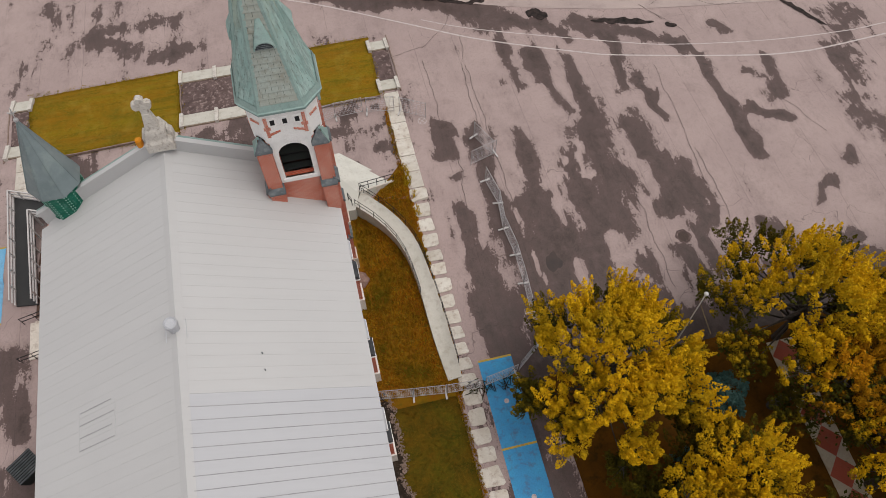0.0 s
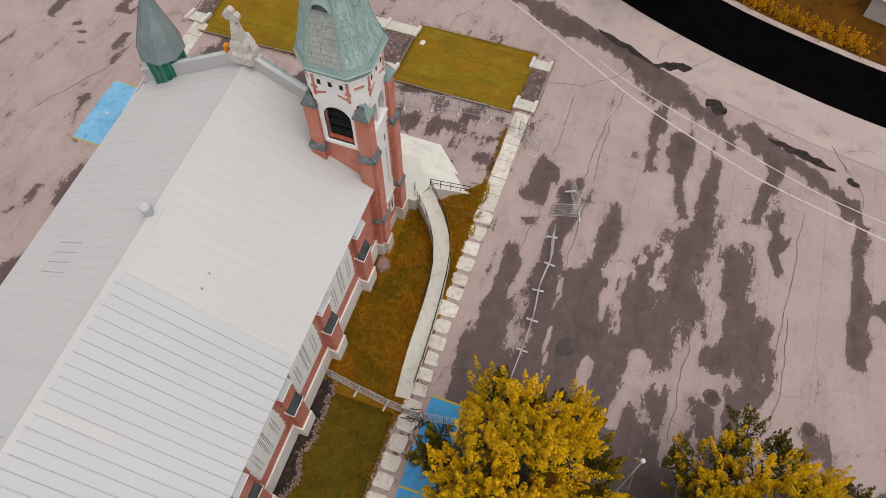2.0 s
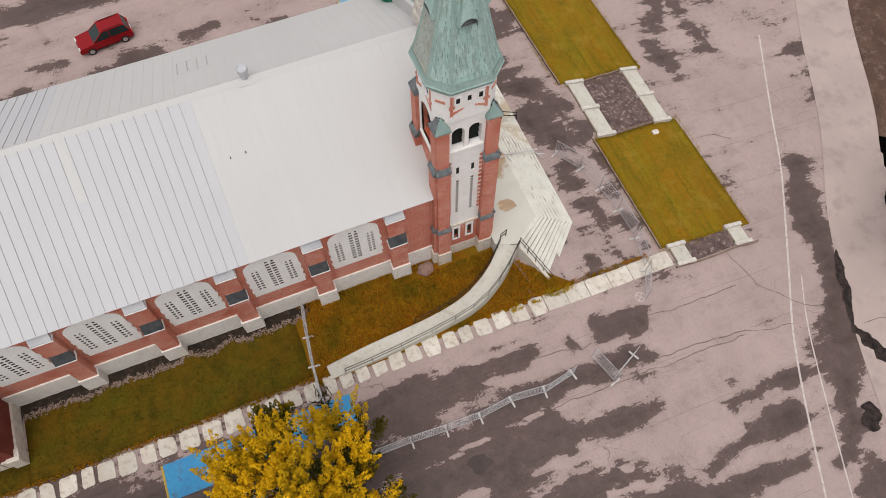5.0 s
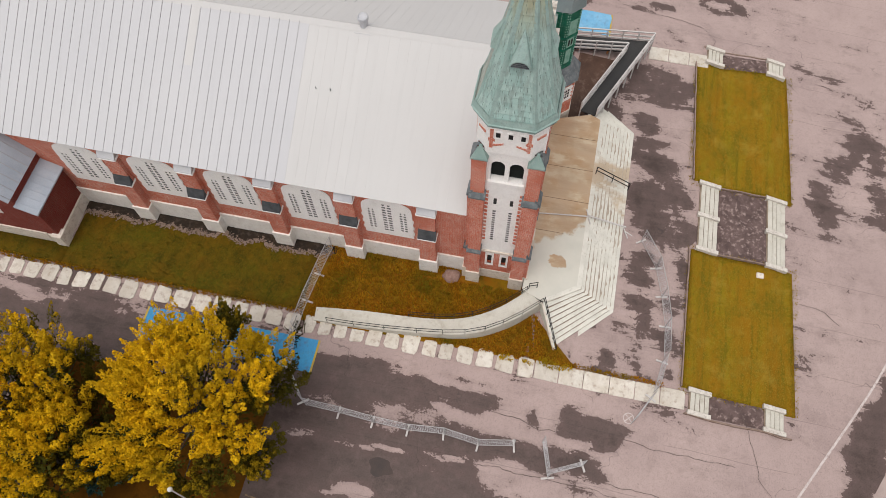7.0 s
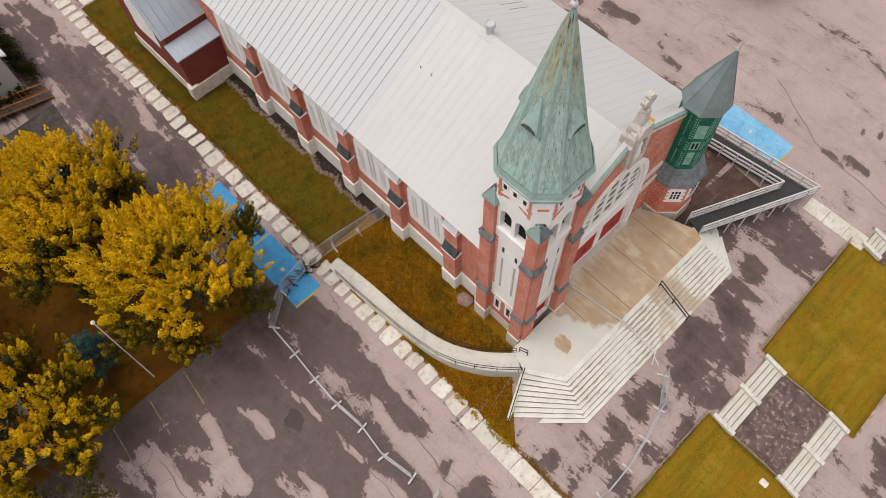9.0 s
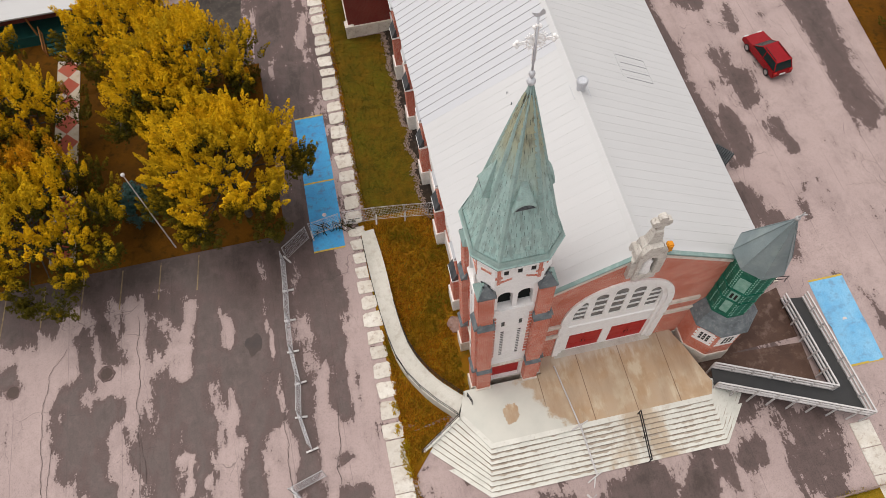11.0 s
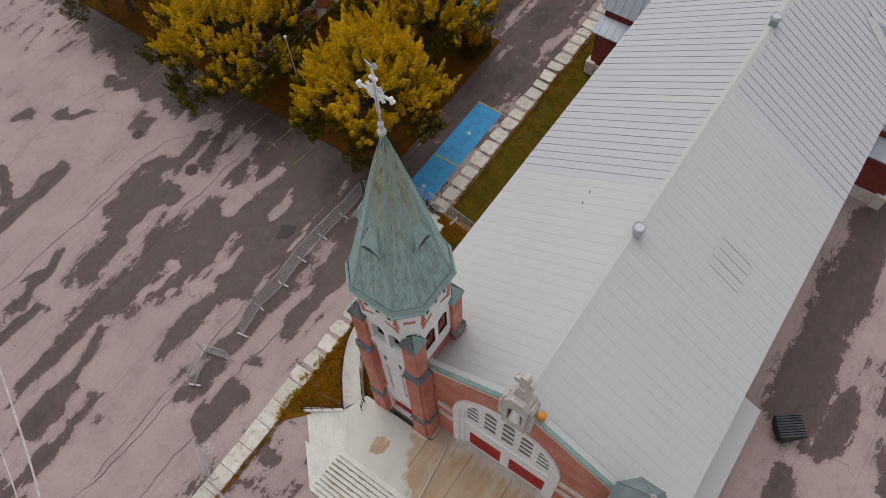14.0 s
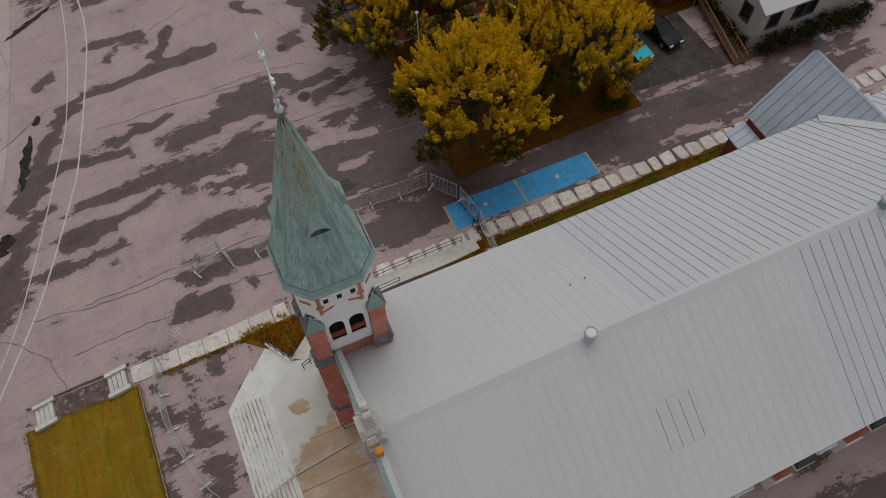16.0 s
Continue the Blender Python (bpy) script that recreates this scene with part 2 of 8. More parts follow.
M_STONE = surface("pale_limestone", (0.68, 0.63, 0.56), (0.6, 0.54, 0.47), 0.85, coarse=1.2, fine=12, stain=(0.25, 0.17, 0.12), amount=0.4)
M_STONE_WHITE = surface("whitened_stone", (0.78, 0.755, 0.72), (0.7, 0.67, 0.63), 0.8, coarse=1.5, fine=12, stain=(0.45, 0.4, 0.35), amount=0.3)
M_WHITE = surface("white_paint", (0.85, 0.84, 0.825), (0.81, 0.8, 0.785), 0.7, coarse=1.0, fine=14, stain=(0.36, 0.32, 0.29), amount=0.14, relief=0.1)
M_WHITE_RAIL = surface("white_rail_paint", (0.55, 0.53, 0.52), (0.48, 0.46, 0.45), 0.6, relief=0.1)
M_ROOF = plain_metal("pale_grey_metal_roof", (0.495, 0.495, 0.494), (0.475, 0.475, 0.475))
M_ROOF_BLUE = plain_metal("bluish_grey_metal_roof", (0.475, 0.481, 0.498), (0.45, 0.457, 0.478))
M_SEAM = surface("roof_seam_metal", (0.5, 0.5, 0.5), (0.455, 0.455, 0.457), 0.6, relief=0.02, coarse=0.2)
# Seam metal coloured darker to paint the thin shadow line along each seam.
M_SEAM_DARK = surface("shadow_dark_roof_seam_metal", (0.28, 0.28, 0.29), (0.4, 0.4, 0.41), 0.6, relief=0.05, coarse=0.25)
M_BLUE_ROOF = surface("bluish_galvanised_roof", (0.4, 0.44, 0.5), (0.33, 0.37, 0.43), 0.45, 0.2, coarse=0.5, stain=(0.4, 0.42, 0.46), amount=0.5)
M_COPPER = surface("green_copper_flashing", (0.26, 0.36, 0.335), (0.2, 0.3, 0.28), 0.6, 0.1, coarse=1.5, stain=(0.36, 0.42, 0.4), amount=0.5)
M_LEAD = surface("grey_lead_cap", (0.17, 0.19, 0.2), (0.1, 0.115, 0.125), 0.6, 0.2, coarse=2, stain=(0.3, 0.33, 0.33), amount=0.4)
M_SLATE = surface("dark_slate_cap", (0.075, 0.08, 0.085), (0.04, 0.044, 0.05), 0.6, coarse=2)
M_TURRET_ROOF = surface("weathered_green_sheet_roof", (0.22, 0.268, 0.277), (0.16, 0.203, 0.212), 0.5, 0.15, coarse=0.5, stain=(0.3, 0.36, 0.33), amount=0.35)
M_GREEN = surface("green_pressed_metal", (0.006, 0.16, 0.1), (0.003, 0.1, 0.062), 0.5, 0.1, coarse=2.2, stain=(0.2, 0.36, 0.3), amount=0.25)
M_GREEN_PALE = surface("pale_green_panel", (0.24, 0.42, 0.35), (0.15, 0.33, 0.26), 0.6, coarse=3)
# Near-black: puts the shade behind openings into the colour; also used for panes.
M_DARK = surface("dark_opening", (0.006, 0.007, 0.008), (0.012, 0.012, 0.012), 0.6)
M_LOUVRE = surface("louvre_board", (0.012, 0.015, 0.014), (0.02, 0.022, 0.02), 0.8, gloss=0.1)
# Risers darker than treads: their shade is in the colour, with dirt.
M_RISER = surface("shaded_dirty_concrete_riser", (0.42, 0.38, 0.32), (0.3, 0.265, 0.22), 0.95, coarse=1.0, fine=14, stain=(0.52, 0.5, 0.44), amount=0.7)
M_WASH = surface("pale_brown_step_wash", (0.35, 0.295, 0.24), (0.44, 0.385, 0.32), 0.95, coarse=1.2, fine=14, stain=(0.25, 0.195, 0.15), amount=0.6)
# Brown for risers: dirt, plus the riser's shade put into the colour.
M_SHADE_GRIME = surface("brownish_riser_shade_grime", (0.2, 0.155, 0.115), (0.29, 0.235, 0.185), 0.95, coarse=1.2, fine=14, stain=(0.12, 0.09, 0.065), amount=0.6)
M_GLASS = surface("old_dark_glass", (0.015, 0.017, 0.017), (0.025, 0.026, 0.025), 0.3, relief=0.05, gloss=0.15)
M_RED_DOOR = surface("red_painted_door", (0.42, 0.012, 0.01), (0.36, 0.01, 0.008), 0.5, coarse=1.5, fine=30, relief=0.1)
M_CONCRETE = surface("pale_concrete", (0.53, 0.515, 0.46), (0.47, 0.455, 0.4), 0.9, coarse=0.8, fine=16, stain=(0.27, 0.22, 0.17), amount=0.35)
M_FLAG = surface("concrete_flagstone", (0.66, 0.63, 0.57), (0.54, 0.49, 0.42), 0.9, coarse=1.1, fine=12, stain=(0.25, 0.17, 0.13), amount=0.55, vary=0.35)
M_BLACK = surface("black_iron", (0.012, 0.012, 0.013), (0.02, 0.02, 0.022), 0.5, 0.5)
M_DECK = surface("dark_deck_felt", (0.035, 0.036, 0.038), (0.05, 0.05, 0.05), 0.9, fine=40)
M_GALV = surface("galvanised_steel", (0.44, 0.435, 0.435), (0.35, 0.345, 0.345), 0.6, 0.15)
M_GALV_PALE = surface("pale_sheet_metal_cap", (0.55, 0.56, 0.58), (0.46, 0.47, 0.5), 0.5, 0.2)
M_BLUE = surface("blue_bay_paint", (0.05, 0.25, 0.5), (0.06, 0.31, 0.56), 0.85, coarse=0.8, fine=10, stain=(0.1, 0.1, 0.13), amount=0.55)
M_BLUE_FADED = surface("faded_blue_bay_paint", (0.13, 0.36, 0.58), (0.2, 0.43, 0.62), 0.85, coarse=0.7, fine=10, stain=(0.12, 0.14, 0.2), amount=0.4)
M_YELLOW = surface("yellow_line_paint", (0.5, 0.36, 0.06), (0.42, 0.3, 0.06), 0.8, stain=(0.2, 0.15, 0.1), amount=0.5)
M_YELLOW_FADED = surface("faded_yellow_line_paint", (0.26, 0.19, 0.1), (0.13, 0.095, 0.06), 0.85, coarse=1.4, stain=(0.08, 0.057, 0.052), amount=0.95)
M_IRON = surface("rusty_cast_iron", (0.06, 0.045, 0.04), (0.1, 0.07, 0.06), 0.7, 0.4)
M_GRAVEL = surface("dark_wet_gravel", (0.04, 0.034, 0.03), (0.075, 0.064, 0.056), 0.9, coarse=0.8, fine=30, stain=(0.13, 0.105, 0.09), amount=0.4, relief=0.7)
M_RUBBLE = surface("brown_grey_rubble", (0.27, 0.2, 0.165), (0.17, 0.12, 0.095), 0.95, coarse=3, fine=25)
M_LINE = surface("worn_white_line_paint", (0.55, 0.5, 0.48), (0.46, 0.4, 0.39), 0.8, coarse=2, stain=(0.3, 0.23, 0.22), amount=0.8)
# Dark bare earth, with the shade of the wall-foot gap in its colour.
M_EARTH = surface("dark_earth_gap_shade", (0.016, 0.011, 0.008), (0.03, 0.02, 0.013), 0.95, coarse=1.2, fine=8, stain=(0.09, 0.065, 0.05), amount=0.5, relief=0.8)
M_GRASS_DRY = lawn("dry_golden_grass", (0.2, 0.148, 0.009), (0.235, 0.115, 0.008), (0.3, 0.205, 0.03), (0.1, 0.088, 0.008), (0.1, 0.5))
M_GRASS_ROUGH = surface("rough_russet_grass", (0.2, 0.115, 0.007), (0.2, 0.07, 0.006), 0.95, coarse=0.7, fine=16, stain=(0.085, 0.07, 0.008), amount=0.7, relief=0.9, gloss=0.05)
M_GRASS = lawn("olive_grass", (0.08, 0.072, 0.006), (0.125, 0.064, 0.006), (0.15, 0.1, 0.01), (0.04, 0.041, 0.005), (0.3, 0.22))
M_YARD = surface("leaf_strewn_yard", (0.075, 0.031, 0.004), (0.115, 0.046, 0.005), 0.95, coarse=0.5, fine=9, stain=(0.03, 0.018, 0.004), amount=0.7, relief=0.8, gloss=0.05)
M_BARK = surface("grey_brown_bark", (0.045, 0.036, 0.028), (0.085, 0.072, 0.06), 0.9, coarse=3, fine=20, relief=0.8)
M_TIMBER = surface("orange_stained_timber", (0.36, 0.16, 0.05), (0.3, 0.12, 0.035), 0.75, coarse=2, fine=30)
M_TEAL = surface("teal_painted_boards", (0.01, 0.075, 0.065), (0.008, 0.055, 0.05), 0.6)
M_CHECK_RED = surface("red_path_paint", (0.4, 0.09, 0.05), (0.34, 0.075, 0.045), 0.85, stain=(0.2, 0.12, 0.08), amount=0.4)
M_CHECK_PALE = surface("cream_path_paint", (0.5, 0.42, 0.32), (0.44, 0.36, 0.27), 0.85, stain=(0.25, 0.18, 0.1), amount=0.4)
M_CAR_RED = surface("red_car_paint", (0.28, 0.008, 0.012), (0.24, 0.006, 0.01), 0.2, 0.3, relief=0.0)
M_CAR_CYAN = surface("turquoise_car_paint", (0.02, 0.32, 0.38), (0.02, 0.27, 0.33), 0.2, 0.3, relief=0.0)
M_CAR_DARK = surface("black_car_paint", (0.01, 0.01, 0.012), (0.015, 0.014, 0.016), 0.2, 0.3, relief=0.0)
M_TYRE = surface("tyre_rubber", (0.015, 0.015, 0.015), (0.02, 0.02, 0.02), 0.8)
M_RIM = surface("alloy_rim", (0.5, 0.5, 0.5), (0.4, 0.4, 0.4), 0.3, 0.8)
M_CARGLASS = surface("tinted_car_glass", (0.01, 0.025, 0.025), (0.012, 0.02, 0.02), 0.08, relief=0.0)
M_BIN = surface("dark_green_bin", (0.012, 0.02, 0.02), (0.02, 0.028, 0.028), 0.6, 0.2)
M_SIDING = surface("white_siding", (0.5, 0.48, 0.45), (0.44, 0.42, 0.39), 0.7)
M_ORANGE = surface("orange_cover", (0.62, 0.24, 0.01), (0.55, 0.19, 0.01), 0.6)
M_LAMP = surface("lens_white", (0.6, 0.6, 0.6), (0.5, 0.5, 0.5), 0.2)


def spire_shingle():
    n = Nodes("verdigris_shingle")
    i = n.calc("FRACT", n.calc("ADD", n.random(), n.island()))
    c = n.mix(i, (0.275, 0.415, 0.388), (0.345, 0.475, 0.445))
    c = n.mix(n.calc("MULTIPLY", n.ramp(n.noise(1.0, 5, 0.65, n.scaled(4.5, 4.5, 0.22)), 0.46, 0.6), 0.65), c, (0.19, 0.245, 0.225))
    c = n.mix(n.calc("MULTIPLY", n.ramp(n.noise(0.7, 5), 0.5, 0.7), 0.35), c, (0.36, 0.46, 0.43))
    moss = n.ramp(n.calc("ADD", n.axes()[2], n.calc("MULTIPLY", n.noise(1.0, 4, 0.6, n.scaled(1.2, 1.2, 0.25)), 5.0)), 26.0, 28.8)
    c = n.mix(n.calc("MULTIPLY", moss, 0.75), c, n.mix(i, (0.36, 0.33, 0.19), (0.27, 0.26, 0.16)))
    c = n.mix(n.calc("MULTIPLY", n.ramp(n.axes()[2], 24.0, 28.0), n.calc("MULTIPLY", n.ramp(n.noise(1.0, 5, 0.65, n.scaled(6.0, 6.0, 0.3)), 0.5, 0.62), 0.8)), c, (0.07, 0.065, 0.05))
    n.bump(n.noise(12, 3), 0.25)
    return n.done(c, 0.6, 0.1)


def porch_floor():
    n = Nodes("stained_porch_concrete")
    x, y, _ = n.axes()
    edge = n.calc("ADD", n.calc("ADD", n.calc("MULTIPLY", x, -0.9), n.calc("MULTIPLY", y, -0.55)), n.calc("MULTIPLY", n.noise(0.8, 6, 0.65), 3.0))
    wet = n.ramp(edge, -12.2, -11.8)
    ochre = n.mix(n.ramp(n.noise(0.6, 6, 0.6), 0.35, 0.65), (0.4, 0.275, 0.165), (0.5, 0.4, 0.29))
    ochre = n.mix(n.calc("MULTIPLY", n.ramp(n.noise(1.0, 6, 0.65, n.scaled(1.1, 0.5, 1)), 0.5, 0.62), 0.85), ochre, (0.52, 0.44, 0.32))
    near_wall = n.ramp(n.calc("ADD", y, n.calc("MULTIPLY", n.noise(1.0, 6, 0.7, n.scaled(2.2, 0.3, 1)), 3.4)), 30.9, 30.3)
    ochre = n.mix(n.calc("MULTIPLY", near_wall, 0.75), ochre, (0.55, 0.49, 0.4))
    ochre = n.mix(n.calc("MULTIPLY", n.ramp(n.noise(1.0, 6, 0.7, n.scaled(1.6, 0.25, 1)), 0.5, 0.7), 0.3), ochre, (0.22, 0.13, 0.06))
    joint = n.calc("ABSOLUTE", n.calc("SUBTRACT", n.calc("FRACT", n.calc("DIVIDE", x, 2.9)), 0.5))
    ochre = n.mix(n.ramp(joint, 0.004, 0.012, 0.8, 0.0), ochre, (0.09, 0.05, 0.03))
    ochre = n.mix(n.calc("MULTIPLY", n.ramp(n.noise(0.3, 5), 0.4, 0.6), 0.5), ochre, (0.25, 0.155, 0.085))
    pale = n.mix(n.ramp(n.noise(0.9, 6), 0.4, 0.7), (0.53, 0.525, 0.47), (0.49, 0.49, 0.44))
    far = n.calc("ADD", n.calc("MULTIPLY", n.calc("ADD", x, 2.0), n.calc("ADD", x, 2.0)), n.calc("MULTIPLY", n.calc("MULTIPLY", n.calc("SUBTRACT", y, 31.4), n.calc("SUBTRACT", y, 31.4)), 0.7))
    puddle = n.ramp(n.calc("ADD", far, n.calc("MULTIPLY", n.noise(1.6, 5), 1.2)), 0.98, 0.9)
    wet = n.calc("MAXIMUM", wet, puddle)
    c = n.mix(wet, pale, ochre)
    n.bump(n.noise(20, 3), 0.15)
    return n.done(c, n.ramp(wet, 0, 1, 0.85, 0.6))


def step_concrete():
    """Pale step concrete with an ochre wash of rusty water down its middle."""
    n = Nodes("washed_step_concrete")
    x, y, _ = n.axes()
    pale = n.mix(n.ramp(n.noise(0.9, 6), 0.4, 0.7), (0.62, 0.615, 0.56), (0.53, 0.525, 0.475))
    ochre = n.mix(n.ramp(n.noise(0.8, 6, 0.65), 0.35, 0.65), (0.43, 0.31, 0.19), (0.34, 0.235, 0.14))
    run = n.noise(1.0, 5, 0.6, n.scaled(0.55, 0.22, 0.4), 0.4)
    wash = n.ramp(n.calc("ADD", n.calc("MULTIPLY", n.calc("ABSOLUTE", n.calc("ADD", x, 10.0)), -0.16), n.calc("MULTIPLY", n.calc("SUBTRACT", run, 0.5), 3.4)), -0.35, 0.05)
    c = n.mix(n.calc("MULTIPLY", wash, 0.7), pale, ochre)
    c = n.mix(n.calc("MULTIPLY", n.ramp(n.noise(5, 5, 0.7), 0.55, 0.7), 0.35), c, (0.25, 0.2, 0.15))
    n.bump(n.noise(20, 3), 0.2)
    return n.done(c, 0.85)


def leaf(name, a, b, c2, through=0.3, unturned_shaded=None):
    """Leaves of two colours with drifts of a third, and a darker green for leaves not turned yet, shade included."""
    n = Nodes(name)
    i = n.island()
    c = n.mix(i, a, b)
    c = n.mix(n.ramp(n.noise(0.35, 4), 0.45, 0.65), c, c2)
    # Dark green: leaves not turned yet, plus the crown's shade put into the colour.
    if unturned_shaded:
        ripe_lit = n.t.nodes.new("ShaderNodeAttribute")
        ripe_lit.attribute_name = "ripe_lit"
        green = n.mix(i, unturned_shaded, tuple(v * 0.55 for v in unturned_shaded))
        c = n.mix(n.ramp(ripe_lit.outputs["Fac"], 0.2, 0.75), green, c)
    n.done(c, 0.8, 0, 0.08)
    tr = n.t.nodes.new("ShaderNodeBsdfTranslucent")
    n.put(tr, 0, c)
    mx = n.t.nodes.new("ShaderNodeMixShader")
    mx.inputs[0].default_value = through
    n.t.links.new(n.b.outputs[0], mx.inputs[1])
    n.t.links.new(tr.outputs[0], mx.inputs[2])
    n.t.links.new(mx.outputs[0], n.t.nodes["Material Output"].inputs[0])
    return n.m


M_SPIRE = surface("dark_verdigris_boarding", (0.075, 0.11, 0.1), (0.05, 0.075, 0.068), 0.8)
M_SHINGLE = spire_shingle()
M_SHINGLE_BROWN = surface("mossy_brown_shingle", (0.37, 0.42, 0.385), (0.32, 0.34, 0.295), 0.8, coarse=1.2, fine=10, stain=(0.22, 0.19, 0.13), amount=0.4, vary=0.2)
M_PORCH = porch_floor()
M_STEP = step_concrete()
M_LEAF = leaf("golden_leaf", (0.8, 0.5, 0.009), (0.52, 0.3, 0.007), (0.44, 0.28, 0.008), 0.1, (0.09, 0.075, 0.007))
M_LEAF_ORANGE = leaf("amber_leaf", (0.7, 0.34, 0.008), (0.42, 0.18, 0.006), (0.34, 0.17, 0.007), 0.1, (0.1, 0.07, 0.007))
M_LEAF_SPRUCE = leaf("blue_spruce_needle", (0.05, 0.115, 0.105), (0.035, 0.08, 0.072), (0.075, 0.14, 0.125))
M_TUFT = leaf("grass_tuft", (0.44, 0.25, 0.012), (0.34, 0.11, 0.008), (0.19, 0.145, 0.01))
M_TUFT_LAWN = leaf("lawn_tuft", (0.3, 0.215, 0.014), (0.28, 0.185, 0.012), (0.22, 0.175, 0.013))
M_TUFT_GREEN = leaf("green_grass_tuft", (0.092, 0.075, 0.006), (0.115, 0.07, 0.005), (0.075, 0.064, 0.006))
M_WEED = leaf("yellow_weed", (0.5, 0.33, 0.01), (0.42, 0.28, 0.012), (0.3, 0.22, 0.02))
# Inner leaves: still green, and darker to hold the crown's shade in colour.
M_LEAF_GREEN = leaf("shade_green_inner_leaf", (0.05, 0.05, 0.006), (0.035, 0.038, 0.005), (0.07, 0.06, 0.006), 0.05)
M_LEAF_DARK = leaf("dark_green_leaf", (0.03, 0.032, 0.008), (0.02, 0.024, 0.006), (0.04, 0.035, 0.008))

# ---- building helpers ----


def part(name, bm, material, parent=None, label="", kind="", smooth=False):
    """Links a bmesh, built in world metres, as one mesh object under a thing or a part."""
    bmesh.ops.recalc_face_normals(bm, faces=bm.faces)
    me = bpy.data.meshes.new(name)
    bm.to_mesh(me)
    bm.free()
    me.materials.append(material)
    if smooth:
        me.polygons.foreach_set("use_smooth", [True] * len(me.polygons))
    return piece(name, me, parent, label, kind)


def piece(name, me, parent=None, label="", kind=""):
    ob = new(name, me)
    if parent:
        ob.parent = parent
        if parent.type == "EMPTY":
            ob.matrix_parent_inverse = Matrix.Translation(parent.location).inverted()
    return tagged(ob, label, kind=kind)


def thing(name, x, y, z, label, category, group="", kind=""):
    ob = new(name)
    ob.location, ob.empty_display_size = (x, y, z), 0.3
    return tagged(ob, label, category, group, kind)


def box(bm, x0, x1, y0, y1, z0, z1, m=None):
    vs = [bm.verts.new((x, y, z)) for z in (z0, z1) for x, y in ((x0, y0), (x1, y0), (x1, y1), (x0, y1))]
    for f in ((3, 2, 1, 0), (4, 5, 6, 7), (0, 1, 5, 4), (1, 2, 6, 5), (2, 3, 7, 6), (3, 0, 4, 7)):
        bm.faces.new([vs[i] for i in f])
    if m:
        bmesh.ops.transform(bm, matrix=m, verts=vs)
    return vs


def loft(bm, rings, close=True):
    """Skins rings of the same number of points."""
    made = [[bm.verts.new(p) for p in r] for r in rings]
    n = len(made[0])
    for a, b in zip(made, made[1:]):
        for i in range(n):
            bm.faces.new((a[i], a[(i + 1) % n], b[(i + 1) % n], b[i]))
    if close:
        bm.faces.new(made[0][::-1])
        bm.faces.new(made[-1])
    return made


def prism(bm, pts, z0, z1):
    return loft(bm, [[(x, y, z0) for x, y in pts], [(x, y, z1) for x, y in pts]])


def along(axis, u, v, a):
    """A point from the drawing plane: axis x takes (y, z), axis y takes (x, z)."""
    return (a, u, v) if axis == "x" else (u, a, v)


def plate(bm, axis, a0, a1, outer, holes=()):
    """An upright plate of any outline, with real holes through it."""
    edges, verts = [], []
    for loop in (outer, *holes):
        vs = [bm.verts.new(along(axis, u, v, a0)) for u, v in loop]
        verts += vs
        edges += [bm.edges.new((vs[i], vs[(i + 1) % len(vs)])) for i in range(len(vs))]
    got = bmesh.ops.triangle_fill(bm, use_beauty=True, use_dissolve=False, edges=edges)
    faces = [g for g in got["geom"] if isinstance(g, bmesh.types.BMFace)]
    ext = bmesh.ops.extrude_face_region(bm, geom=faces)
    far = [g for g in ext["geom"] if isinstance(g, bmesh.types.BMVert)]
    shift = (a1 - a0, 0, 0) if axis == "x" else (0, a1 - a0, 0)
    bmesh.ops.translate(bm, vec=shift, verts=far)


def tube(bm, p0, p1, r, seg=6, r1=None):
    p0, p1 = Vector(p0), Vector(p1)
    d = (p1 - p0).normalized()
    s = d.orthogonal().normalized()
    q = d.cross(s)
    ring = lambda c, k: [c + (s * math.cos(a) + q * math.sin(a)) * k for a in (2 * math.pi * i / seg for i in range(seg))]
    loft(bm, [ring(p0, r), ring(p1, r if r1 is None else r1)])


def ball(bm, x, y, z, r, u=10, v=7, sz=1.0):
    bmesh.ops.create_uvsphere(bm, u_segments=u, v_segments=v, radius=r, matrix=Matrix.Translation((x, y, z)) @ Matrix.Diagonal((1, 1, sz, 1)))


def arch(u0, u1, v0, spring, top, n=10):
    """An arched outline: straight sides up to the springing, then a half ellipse."""
    c, r = (u0 + u1) / 2, (u1 - u0) / 2
    return [(u0, v0), (u1, v0)] + [(c + r * math.cos(math.pi * i / n), spring + (top - spring) * math.sin(math.pi * i / n)) for i in range(n + 1)]


def smooth(a, b, v):
    s = min(1, max(0, (v - a) / (b - a)))
    return s * s * (3 - 2 * s)


def lot_height(y):
    return -0.24 * math.log1p(math.exp(min(40, (min(y, 62) - 30) / 3)))


def height(x, y):
    """The ground: level by the church, falling towards the street; the lawns in front lie on terraces."""
    plain = lot_height(y)
    if -29 < x < 9.5 and 30 < y < 52:
        terrace = -0.45 * smooth(30, 36, y) - 0.06 * smooth(36, 41.6, y) - 0.4 * smooth(41.6, 43.2, y) - 0.1 * smooth(43.2, 47, y) - 0.45 * smooth(47, 48.6, y)
        w = smooth(-29, -27, x) * (1 - smooth(7.2, 9.4, x)) * (1 - smooth(48.6, 51, y))
        return plain * (1 - w) + terrace * w
    return plain


